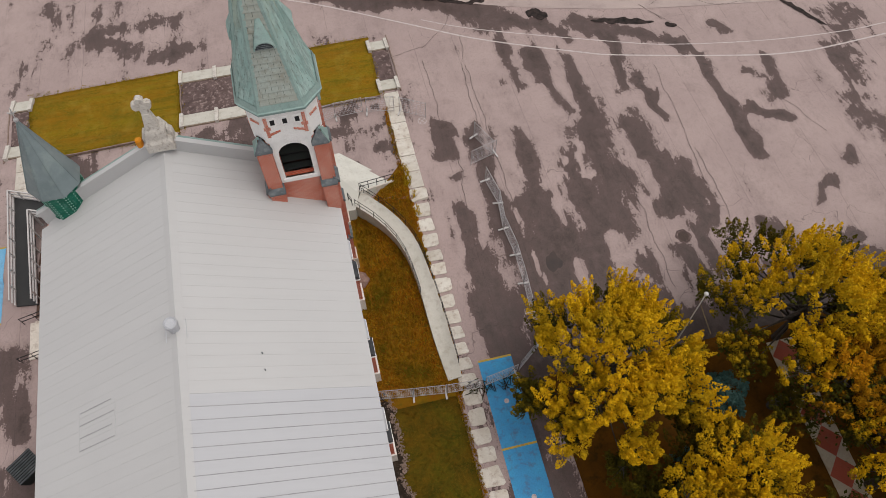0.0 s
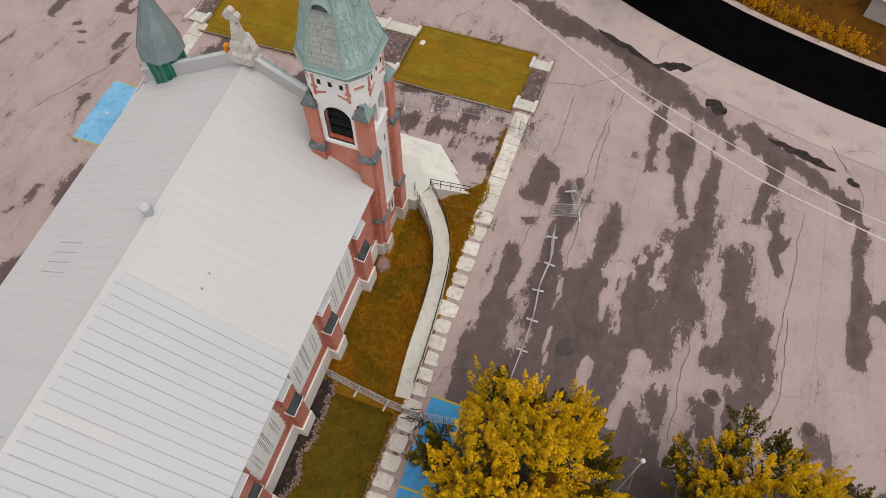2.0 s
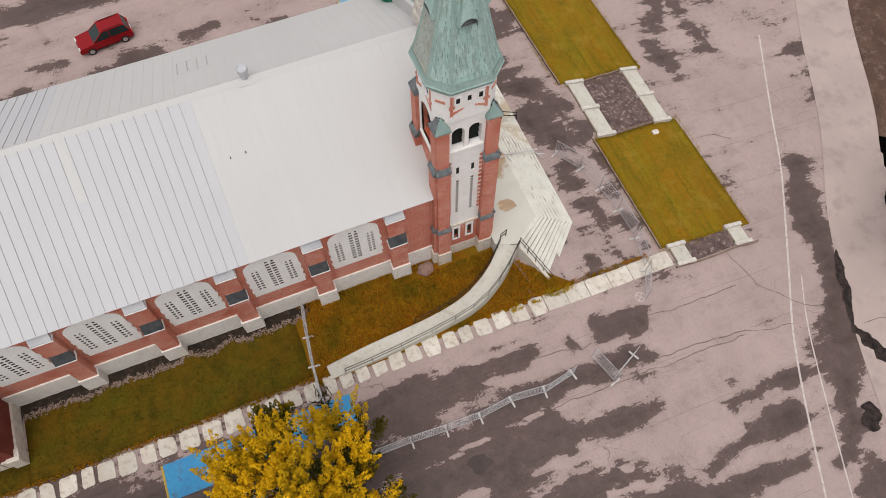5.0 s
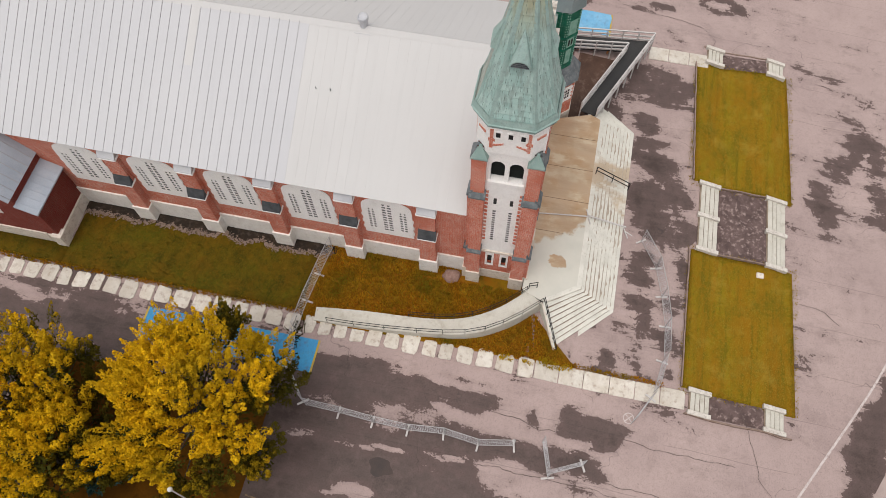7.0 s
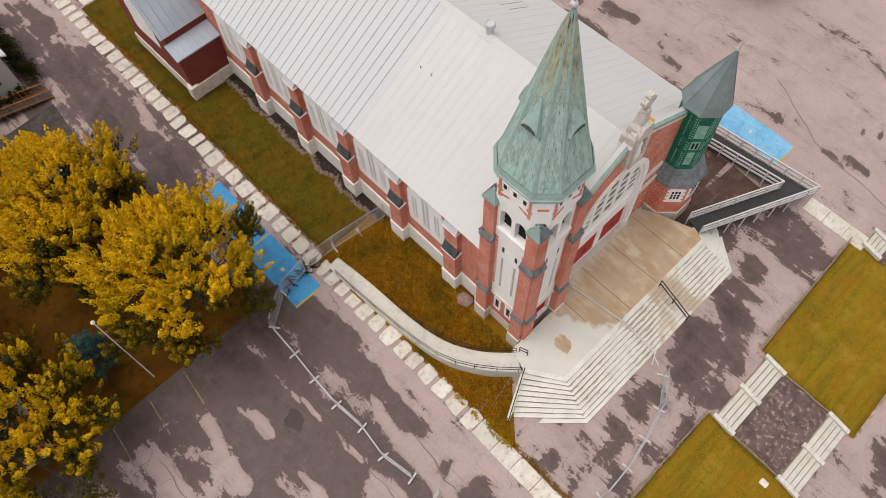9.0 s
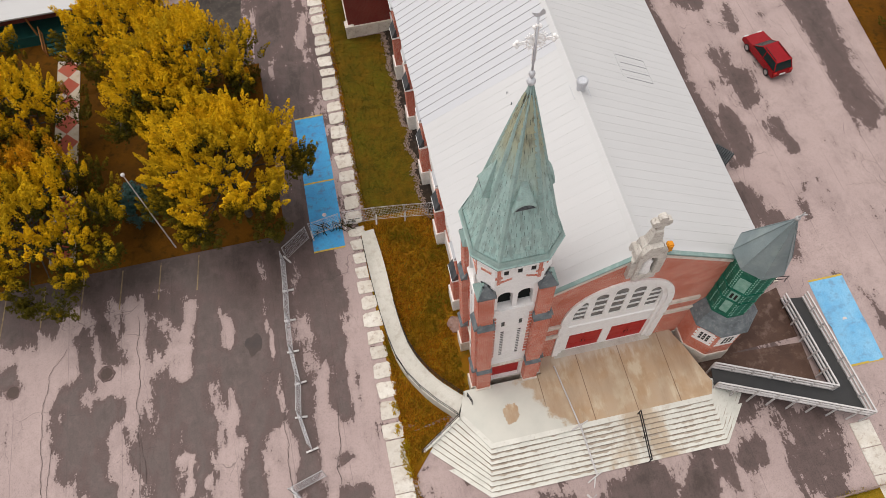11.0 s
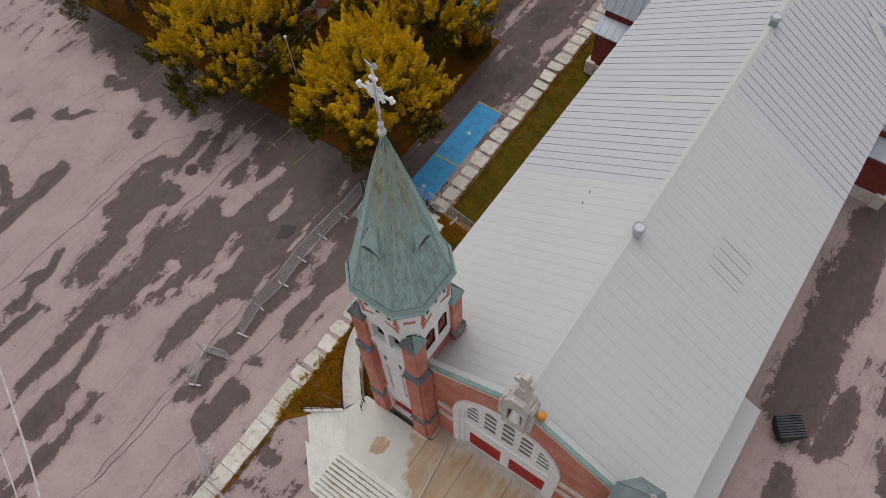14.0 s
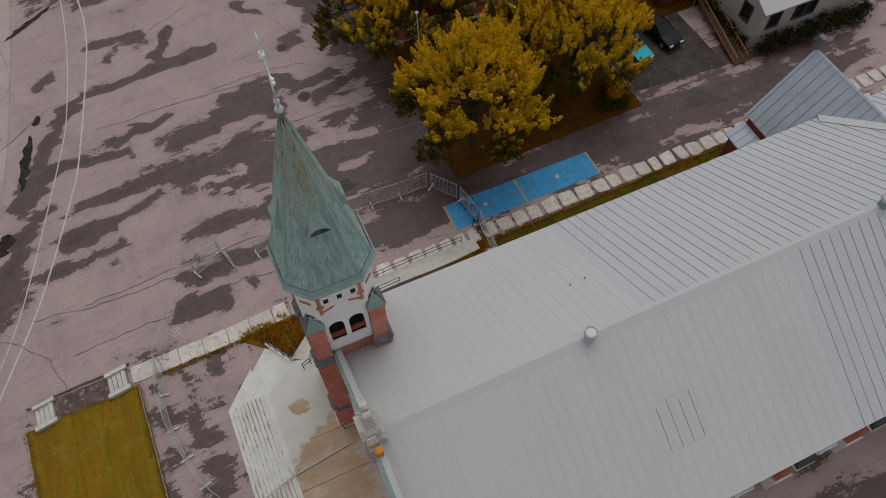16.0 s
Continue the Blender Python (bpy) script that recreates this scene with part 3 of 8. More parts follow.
def drape(bm, pts, lift, step=1.0, thick=0.0):
    """A convex sheet laid over the ground, following its slope. pts: four corners."""
    a, b, c, d = [Vector((*p, 0)) for p in pts]
    nu = max(1, int(max((b - a).length, (c - d).length) / step))
    nv = max(1, int(max((d - a).length, (c - b).length) / step))
    grid = []
    for j in range(nv + 1):
        row = []
        for i in range(nu + 1):
            u, v = i / nu, j / nv
            p = (a * (1 - u) + b * u) * (1 - v) + (d * (1 - u) + c * u) * v
            row.append(bm.verts.new((p.x, p.y, height(p.x, p.y) + lift)))
        grid.append(row)
    for j in range(nv):
        for i in range(nu):
            bm.faces.new((grid[j][i], grid[j][i + 1], grid[j + 1][i + 1], grid[j + 1][i]))
    if thick:
        rim = grid[0] + [r[-1] for r in grid[1:]] + grid[-1][-2::-1] + [r[0] for r in grid[-2:0:-1]]
        low = [bm.verts.new((v.co.x, v.co.y, v.co.z - thick)) for v in rim]
        for i in range(len(rim)):
            k = (i + 1) % len(rim)
            bm.faces.new((rim[i], rim[k], low[k], low[i]))


def ribbon(bm, pts, width, lift, step=1.0):
    """A strip laid over the ground along a line."""
    run = []
    for p, q in zip(pts, pts[1:]):
        n = max(1, int(math.dist(p, q) / step))
        run += [(p[0] + (q[0] - p[0]) * i / n, p[1] + (q[1] - p[1]) * i / n) for i in range(n)]
    run.append(pts[-1])
    prev = None
    for i, p in enumerate(run):
        a, b = run[max(0, i - 1)], run[min(len(run) - 1, i + 1)]
        t = Vector((b[0] - a[0], b[1] - a[1])).normalized() * width / 2
        pair = [bm.verts.new((p[0] + s * t.y, p[1] - s * t.x, height(p[0] + s * t.y, p[1] - s * t.x) + lift)) for s in (-1, 1)]
        if prev:
            bm.faces.new((prev[0], prev[1], pair[1], pair[0]))
        prev = pair


def curve(pts, n=8):
    """A smooth line through the given points."""
    out = []
    for i in range(len(pts) - 1):
        p = [Vector(pts[max(0, min(len(pts) - 1, i + k))]) for k in (-1, 0, 1, 2)]
        for s in range(n):
            t = s / n
            out.append(0.5 * ((2 * p[1]) + (p[2] - p[0]) * t + (2 * p[0] - 5 * p[1] + 4 * p[2] - p[3]) * t * t + (3 * p[1] - p[0] - 3 * p[2] + p[3]) * t ** 3))
    return [tuple(v) for v in out] + [tuple(pts[-1])]


# ---- the ground ----
# damp streaks on the east side: both ends and the half width of each
NORTH_DAMP = [(16.9, 45.9, 16.8, 39.7, 0.65), (19.1, 44.3, 19.5, 40.3, 0.7), (19.5, 40.3, 20.4, 36.0, 0.5), (22.4, 42.4, 21.9, 37.3, 0.8), (21.9, 37.3, 21.9, 32.1, 1.1),
              (26.6, 46.2, 26.8, 42.4, 0.6), (26.8, 42.4, 25.7, 37.5, 0.65), (25.7, 34.6, 25.7, 29.6, 0.8), (25.7, 29.6, 27.0, 27.9, 0.9), (27.5, 38.9, 28.0, 33.3, 0.4),
              (34.2, 40.3, 33.9, 34.5, 0.6), (33.9, 34.5, 34.1, 31.8, 0.8), (34.1, 31.8, 34.1, 27.5, 0.6), (39.6, 37.5, 38.7, 33.7, 0.8), (35.8, 33.0, 38.2, 30.7, 0.5),
              (12.0, 36.0, 11.5, 32.5, 0.9), (9.2, 36.7, 8.7, 34.5, 0.75), (14.0, 33.2, 14.2, 31.0, 0.5), (24.4, 33.6, 24.8, 30.3, 0.6), (28.4, 36.9, 27.8, 33.2, 0.25)]
STREET_DAMP = [(10.0, 54.2, 15.9, 50.6, 1.1), (15.9, 50.6, 17.3, 48.5, 1.4), (17.3, 48.5, 21.3, 47.3, 1.1), (21.3, 47.3, 23.2, 45.2, 0.7), (24.4, 47.5, 26.5, 43.7, 0.7),
               (28.2, 45.2, 31.2, 42.7, 0.9), (31.2, 42.7, 34.2, 40.3, 0.5), (37.3, 43.5, 37.9, 42.2, 0.6), (1.6, 56.6, 9.0, 53.6, 1.0), (9.0, 53.6, 13.2, 53.1, 1.1), (36.8, 37.1, 38.0, 36.5, 0.3)]
SOUTH_DAMP = [(19.9, 24.0, 21.2, 28.0, 1.6), (21.4, 28.4, 21.1, 34.0, 1.45), (18.6, 24.1, 18.3, 31.3, 1.2), (15.7, 17.0, 15.1, 27.7, 2.2), (14.9, 27.7, 15.1, 34.4, 0.9), (12.4, 15.5, 11.7, 34.6, 1.25),
              (9.0, 14.0, 9.0, 26.1, 1.9), (9.1, 26.5, 9.2, 28.9, 0.65), (9.4, 31.6, 9.3, 31.9, 0.45), (8.2, 34.5, 9.5, 34.8, 0.8), (27.3, 23.6, 26.5, 28.6, 1.1), (26.0, 26.0, 24.9, 33.7, 0.85),
              (24.6, 24.7, 25.3, 25.7, 0.75), (24.5, 20.3, 23.4, 20.3, 0.7), (21.8, 19.8, 21.0, 20.8, 0.8), (25.4, 18.4, 24.8, 19.4, 0.6), (26.6, 19.0, 26.0, 22.7, 0.4)]
# The stroke along y 15.5 is damp with tree shade added to it.
YARD_DAMP = [(32.2, 20.4, 31.6, 22.2, 0.65), (17.6, 20.0, 18.3, 23.2, 2.2), (19.6, 18.6, 21.0, 18.0, 0.85), (16.0, 15.6, 31.0, 15.3, 2.1), (38.9, 24.6, 36.6, 23.1, 0.5), (40.8, 25.5, 41.3, 26.9, 0.6),
             (36.0, 18.5, 38.5, 19.5, 0.6), (31.0, 17.5, 42.0, 16.0, 1.3)]
DRY_STRIPS = [(18.8, 18.5, 19.4, 20.5, 0.6), (19.5, 21.4, 19.5, 22.7, 0.7), (16.3, 19.6, 16.3, 21.9, 0.45), (16.3, 25.9, 16.7, 29.9, 0.35), (16.7, 29.9, 17.4, 34.3, 0.95), (19.8, 28.9, 19.7, 32.3, 0.3),
              (19.2, 28.5, 19.1, 29.9, 0.25), (18.5, 30.7, 18.6, 31.8, 0.27), (13.2, 21.0, 13.1, 22.8, 0.28), (13.1, 25.4, 13.1, 27.4, 0.25), (13.1, 29.4, 13.6, 34.5, 0.53), (10.2, 25.4, 10.2, 30.4, 0.43),
              (10.2, 30.4, 10.1, 34.8, 0.6), (7.4, 22.3, 7.7, 28.2, 0.36), (23.2, 17.4, 22.6, 22.9, 1.0)]
PORCH_DAMP = [(-13.3, 37.5, -11.5, 38.3, 1.1), (-10.6, 36.6, -7.8, 37.3, 0.5), (-8.5, 38.5, -6.5, 38.6, 0.8), (-11.4, 40.1, -10.7, 40.8, 0.8), (-8.4, 40.3, -7.7, 41.0, 0.7), (-6.4, 40.4, -4.1, 40.6, 0.7),
              (-4.0, 36.8, -3.0, 37.6, 0.8), (-0.9, 37.2, 0.6, 38.0, 0.7), (2.0, 36.1, 4.3, 36.0, 0.5), (2.6, 37.6, 4.5, 38.0, 0.5), (1.1, 39.8, 1.5, 40.2, 0.5), (0.2, 40.5, 0.5, 40.5, 0.4), (3.9, 39.9, 4.4, 40.2, 0.3),
              (-21.1, 35.4, -21.0, 38.2, 1.3), (-16.7, 37.4, -14.0, 37.9, 1.1), (-21.2, 39.8, -21.3, 40.4, 0.6), (-6.0, 38.6, -5.6, 38.9, 0.4)]
WEST_DAMP = [(-22.6, -4.3, -22.9, 4.6, 1.6), (-22.9, 4.6, -23.0, 13.8, 1.6), (-25.7, 10.9, -25.6, 15.6, 0.9), (-24.0, 17.8, -24.3, 20.7, 0.6), (-25.1, 21.0, -25.0, 23.8, 1.0), (-28.7, 7.2, -28.4, 10.3, 0.9),
             (-27.0, -5.1, -27.6, -2.1, 0.8), (-27.6, 4.2, -27.9, 7.9, 0.6), (-29.2, 12.6, -29.5, 14.9, 0.5), (-28.3, 19.0, -27.6, 21.7, 0.3), (-24.4, -13.4, -30.2, -13.8, 1.3), (-27.7, -9.8, -28.5, -8.0, 0.8),
             (-23.1, -8.3, -23.8, -5.1, 0.9), (-30.2, -0.2, -30.0, 2.1, 0.6), (-37.6, -4.0, -37.0, 14.0, 1.3)]
WEST_STREAKS = [(-29.8, 34.8, -30.5, 38.9, 0.4), (-31.0, 41.0, -31.7, 43.8, 0.4), (-32.5, 41.1, -33.6, 45.3, 0.4), (-37.8, 39.0, -38.6, 40.9, 0.5), (-33.5, 35.6, -35.5, 39.1, 0.2), (-29.6, 30.2, -30.0, 31.6, 0.3)]
OUTER_DAMP = [(49.2, 41.4, 44.4, 32.1, 1.4), (44.0, 31.5, 45.0, 26.8, 1.2), (-16.5, 52.8, -20.1, 55.8, 0.9), (-9.2, 51.3, -9.6, 54.8, 0.8), (-19.5, 29.5, -18.5, 33.0, 2.6)]
# First stroke: damp beside the yard, with tree shade in its darkness.
TREE_DAMP = [(31.0, 15.2, 44.0, 14.9, 2.4), (10.6, 13.5, 10.8, -2.0, 1.6), (9.0, -2.0, 12.5, -14.0, 2.6), (9.3, 12.0, 9.6, -16.0, 2.2),
             (-8.0, 66.0, 3.0, 60.8, 1.7), (-41.0, 14.5, -37.5, 18.5, 2.6), (12.5, -15.5, 9.0, -24.0, 1.6), (-14.0, 51.5, -6.0, 52.5, 0.7), (-20.0, 56.0, -2.0, 57.0, 0.8), (-30.0, 44.0, -28.5, 36.0, 0.8), (-34.0, 30.0, -33.0, 22.0, 0.9)]


def off_line(x, y, x0, y0, x1, y1):
    dx, dy = x1 - x0, y1 - y0
    t = min(1, max(0, ((x - x0) * dx + (y - y0) * dy) / (dx * dx + dy * dy)))
    return math.hypot(x - x0 - t * dx, y - y0 - t * dy)


def porch_yard(x, y):
    """1 on the asphalt between the porch steps and the lawns."""
    return smooth(-26, -24, x) * (1 - smooth(6.0, 6.6, x)) * smooth(34.5, 35.5, y) * (1 - smooth(41.5, 43, y))


def charted(x, y):
    """1 where the streaks are laid out one by one, 0 where they only drift."""
    east = smooth(6.6, 8.5, x) * (1 - smooth(41, 47, x)) * smooth(12.5, 15.5, y) * (1 - smooth(54, 58, y))
    street = smooth(-14, -8, x) * (1 - smooth(41, 47, x)) * smooth(49.0, 51.0, y) * (1 - smooth(60, 64, y))
    porch = porch_yard(x, y)
    west = smooth(-43, -40, x) * (1 - smooth(-20, -19, x)) * smooth(-18, -15, y) * (1 - smooth(44, 48, y)) * (1 - smooth(-24, -22, x) * smooth(26, 28, y))
    return max(east, street, porch, west)


def dampness(x, y):
    drift = -0.35 - 0.12 * smooth(26, 40, x) - 0.22 * smooth(-26.5, -30, x) * smooth(10, 20, y)
    for x0, y0, x1, y1, r in OUTER_DAMP + TREE_DAMP:
        drift = max(drift, min(0.42, 0.5 * (1 - 0.8 * off_line(x, y, x0, y0, x1, y1) / r)))
    # Strip beside the yard: damp, plus the trees' shade put into the darkness.
    wet_shade_edge = 1.3 * (1 - smooth(13.9, 17.0, y)) * smooth(8.5, 11.5, x) * smooth(8, 13, y)
    drift += max(0, wet_shade_edge - 0.2)
    k = charted(x, y)
    if k == 0:
        return drift
    x += 0.6 * noise.noise(Vector((x * 0.45, y * 0.22, 1))) + 0.4 * noise.noise(Vector((x * 1.1, y * 0.7, 2)))
    y += 1.3 * noise.noise(Vector((x * 0.4, y * 0.25, 3))) + 0.8 * noise.noise(Vector((x * 1.3, y * 0.5, 4)))
    sure = -0.44 + 0.17 * porch_yard(x, y) + 0.1 * smooth(-20, -22, x)
    for x0, y0, x1, y1, r in PORCH_DAMP:
        sure = max(sure, 0.5 * (1 - off_line(x, y, x0, y0, x1, y1) / (r * 1.25)))
    for x0, y0, x1, y1, r in NORTH_DAMP + STREET_DAMP + SOUTH_DAMP + YARD_DAMP + WEST_DAMP + WEST_STREAKS:
        sure = max(sure, min(0.5, 0.7 * (1 - off_line(x, y, x0, y0, x1, y1) / (r * 1.1))))
    for x0, y0, x1, y1, r in DRY_STRIPS:
        sure = min(sure, 0.7 * (off_line(x, y, x0, y0, x1, y1) / r - 1))
    sure += 0.8 * max(0, wet_shade_edge - 0.2)
    return drift * (1 - k) + sure * k


def ground():
    bm = bmesh.new()
    xs = [-260, -160, -100, -70] + [-52 + 0.8 * i for i in range(73)] + [6.4 + 0.25 * i for i in range(112)] + [34.4 + 0.4 * i for i in range(30)] + [46.4 + 0.8 * i for i in range(16)] + [75, 100, 160, 260]
    ys = [-260, -160, -90, -50] + [-30 + 0.8 * i for i in range(54)] + [13.2 + 0.4 * i for i in range(110)] + [57.2 + 0.8 * i for i in range(16)] + [85, 110, 160, 260]
    layer, wild = bm.verts.layers.float.new("damp"), bm.verts.layers.float.new("wild")
    rows = []
    for y in ys:
        row = []
        for x in xs:
            v = bm.verts.new((x, y, height(x, y)))
            v[layer], v[wild] = dampness(x, y), 1 - 0.42 * charted(x, y) + 0.35 * porch_yard(x, y)
            row.append(v)
        rows.append(row)
    for a, b in zip(rows, rows[1:]):
        for i in range(len(xs) - 1):
            bm.faces.new((a[i], a[i + 1], b[i + 1], b[i]))
    tagged(part("ground", bm, M_ASPHALT, smooth=True), "faded pinkish asphalt car park with dark damp patches", "ground", kind="structure")


def sheet(name, corners, material, label, category, lift=0.03, thick=0.0, kind="structure", step=1.0):
    bm = bmesh.new()
    for c in corners:
        drape(bm, c, lift, step, thick)
    return tagged(part(name, bm, material, smooth=True), label, category, kind=kind)


def street():
    line = curve([(-30, 88), (-12, 76), (1, 69.5), (10, 63.8), (18, 60), (27, 57), (38, 54.6), (60, 52), (110, 50)])
    k = next(i for i, p in enumerate(line) if p[0] > 3.2)
    bm = bmesh.new()
    ribbon(bm, line[k:], 7.0, 0.05)
    tagged(part("road", bm, M_ROAD), "fresh black asphalt road surface", "road", kind="structure")
    bm = bmesh.new()
    ribbon(bm, line[:k + 1], 7.0, 0.046)
    tagged(part("road_old", bm, M_MUD), "older brown asphalt road surface", "road", kind="structure")
    bm = bmesh.new()
    ribbon(bm, [(x - 1.6, y - 5.6) for x, y in line], 5.6, 0.03)
    tagged(part("road_margin", bm, M_VERGE), "pale worn concrete road margin beside the black road", "pavement", kind="structure")
    bm = bmesh.new()
    ribbon(bm, [(x + 4.9, y + 13.0) for x, y in line], 20.0, 0.06)
    tagged(part("verge", bm, M_YARD), "russet grass verge beyond the black road", "verge", kind="structure")
    bm = bmesh.new()
    ribbon(bm, [(x + 1.3, y + 3.6) for x, y in line], 0.75, 0.12)
    tagged(part("kerb", bm, M_VERGE), "pale gravelly kerb along the black road", "kerb", kind="structure")
    for dx, pts in ((0, [(-12, 62), (-3.8, 57.7), (1.7, 54.9), (9.2, 50.3), (15.3, 46.6), (23.6, 42.8), (27.2, 41.5), (37.1, 39.0), (42.4, 38.1), (48, 38.1), (70, 39.5)]),
                    (1, [(10.5, 50.6), (15.6, 47.9), (27.8, 43.1), (32.7, 41.6), (40.5, 40.2), (47.6, 39.6), (52.8, 39.7), (72, 41)])):
        bm = bmesh.new()
        ribbon(bm, curve(pts), 0.15 - 0.05 * dx, 0.012)
        tagged(part("road_line", bm, M_LINE), "worn white painted line curving over asphalt", "road marking", kind="structure")


ground()
street()
# black broken patches along the street edge, and long cracks
for x0, y0, x1, y1, w in ((15.2, 51.7, 18.7, 52.7, 0.6), (20.4, 49.2, 22.3, 48.1, 0.65), (26.0, 46.6, 31.8, 45.0, 0.4), (32.7, 44.6, 33.6, 43.9, 0.4), (9.5, 54.6, 15.4, 51.8, 0.35), (44.5, 45.5, 47.2, 40.6, 0.3)):
    bm = bmesh.new()
    d = Vector((x1 - x0, y1 - y0))
    side = Vector((-d.y, d.x)).normalized()
    steps = 40
    rim = []
    for sg in (1, -1):
        for i in range(steps + 1) if sg > 0 else range(steps - 1, 0, -1):
            t = i / steps
            p = Vector((x0, y0)) + d * t
            k = w * sg * math.sin(math.pi * t) ** 0.6 * (1 + 0.8 * noise.noise(Vector((p.x * 1.3, p.y * 1.3, sg * 5))) + 0.4 * noise.noise(Vector((p.x * 3.1, p.y * 3.7, sg * 3)))) + 0.25 * w * noise.noise(Vector((p.x, p.y, 9)))
            rim.append(p + side * k)
    bm.faces.new([bm.verts.new((p.x, p.y, height(p.x, p.y) + 0.042)) for p in rim])
    tagged(part("tar_patch", bm, M_TAR), "black broken patch in the worn asphalt", "asphalt patch", kind="structure")
CRACKS = [[(4.0, 44.8), (7.5, 46.3), (9.8, 46.8), (11.6, 48.5), (13.3, 50.6)], [(22.6, 40.1), (22.4, 33.2), (22.5, 27.4)], [(28.0, 51.5), (30.3, 49.4), (31.5, 47.3), (32.7, 45.2)],
          [(32.3, 47.3), (34.8, 48.2), (37.0, 46.9), (38.8, 45.8), (43.7, 46.0)], [(18.6, 52.6), (20.5, 54.8)], [(15.2, 52.6), (16.1, 55.2), (17.5, 57.0)], [(29.5, 39.6), (29.1, 33.0), (28.5, 26.8)],
          [(9.5, 45.3), (9.5, 42.3), (9.2, 37.9)], [(3.9, 58.7), (5.8, 62.1)], [(12.3, 36.9), (12.7, 41.9), (13.6, 47.7)], [(13.1, 43.8), (12.9, 26.8)]]
CRACKS += [[(31.2, 47.7), (33.2, 44.4), (34.3, 41.7)], [(27.1, 42.5), (26.4, 38.7)], [(38.8, 32.9), (40.6, 29.1)], [(27.8, 19.6), (29.1, 22.7), (29.1, 29.7)], [(22.6, 18.2), (22.7, 31.1)],
           [(9.2, 27.2), (9.9, 33.2)], [(-33.0, 28.3), (-29.8, 34.3), (-28.8, 41.2), (-25.7, 42.1)], [(-3.4, 49.7), (-3.5, 51.3), (-2.4, 52.4)]]
for i, pts in enumerate(CRACKS):
    bm = bmesh.new()
    ribbon(bm, curve(pts, 6), 0.032, 0.037, 0.2)
    for v in bm.verts:
        wob = Vector((v.co.x, v.co.y, i))
        v.co.x += 0.3 * noise.noise(wob * 0.6) + 0.09 * noise.noise(wob * 3.1)
        v.co.y += 0.3 * noise.noise(wob * 0.6 + Vector((9, 0, 0))) + 0.09 * noise.noise(wob * 3.1 + Vector((9, 0, 0)))
    tagged(part("asphalt_crack", bm, M_CRACK), "long open crack across the faded asphalt", "crack", kind="structure")
sheet("lawn_east", [[(-6.0, 41.3), (4.9, 41.3), (5.2, 49.3), (-5.9, 49.1)]], M_GRASS_DRY, "dry golden lawn in front of the church", "lawn", 0.05, 0.15, step=0.4)
sheet("lawn_west", [[(-24.2, 40.8), (-12.2, 41.2), (-11.9, 49.1), (-24.9, 48.7)]], M_GRASS_DRY, "dry golden lawn in front of the church", "lawn", 0.05, 0.15, step=0.4)
sheet("landing", [[(-12.1, 43.2), (-6.1, 43.2), (-6.0, 47.0), (-11.9, 47.0)]], M_PATH, "patchy worn asphalt landing between two flights", "path", 0.03)
sheet("side_path_east", [[(5.0, 43.2), (6.6, 43.2), (6.6, 47.0), (5.0, 47.0)]], M_PATH, "worn asphalt path between short flights", "path", 0.03)
sheet("side_path_west", [[(-26.0, 43.0), (-24.4, 43.0), (-24.5, 46.8), (-26.1, 46.8)]], M_PATH, "worn asphalt path between short flights", "path", 0.03)
sheet("grass_strip_east", [[(-1.2, -4.9), (4.9, -4.9), (4.9, 13.9), (-1.2, 13.9)], [(3.3, -14), (4.9, -14), (4.9, -4.9), (3.3, -4.9)], [(-1.2, -21.3), (4.9, -21.3), (4.9, -14), (-1.2, -14)]], M_GRASS,
      "olive grass strip beside the brick church wall", "grass", 0.05, 0.1)
sheet("rough_grass", [[(-1.2, 13.9), (5.6, 13.9), (5.3, 31.0), (-1.2, 29.6)], [(1.5, 30.0), (5.5, 30.0), (5.1, 33.9), (3.9, 32.6)]], M_GRASS_ROUGH,
      "rough russet grass between church and ramp", "grass", 0.06, 0.1)
# Flat strip; its near-black colour also paints the shaded gap below the plinth.
bm = bmesh.new()
drape(bm, [(-1.2, -5.0), (0.3, -5.0), (0.35, 15.2), (-1.2, 15.2)], 0.09, 0.3)
for v in bm.verts:
    if v.co.x > -0.5:
        v.co.x += 0.5 * noise.noise(Vector((3.0, v.co.y * 0.7, 0))) + 0.2 * noise.noise(Vector((5.0, v.co.y * 2.5, 0)))
    v.co.z += 0.06 * noise.noise(v.co * 2.3)
tagged(part("foundation_strip", bm, M_EARTH), "bare rubble strip along the church wall", "earth", kind="structure")
sheet("yard_east", [[(11.6, -4), (60, -4), (60, 13.8), (11.2, 13.8)], [(20, -40), (60, -40), (60, -4), (20, -4)]], M_YARD, "leaf-strewn russet grass yard under the trees", "yard", 0.06, 0.12)
sheet("gravel_pad", [[(12.4, -13.4), (25.2, -13.0), (19.9, -4.2), (13.2, -4.2)]], M_GRAVEL, "dark wet gravel parking pad", "gravel", 0.03)
sheet("verge_west", [[(-90, -14), (-42.5, -14), (-40.2, 14), (-90, 40)]], M_YARD, "russet grass bank beside the car park", "verge", 0.06, 0.1)
sheet("stained_yard", [[(-23.2, 26.4), (-14.5, 28.6), (-15.8, 31.6), (-23.0, 34.2)]], M_MUD, "damp brown asphalt enclosed by the access ramp", "yard", 0.025)


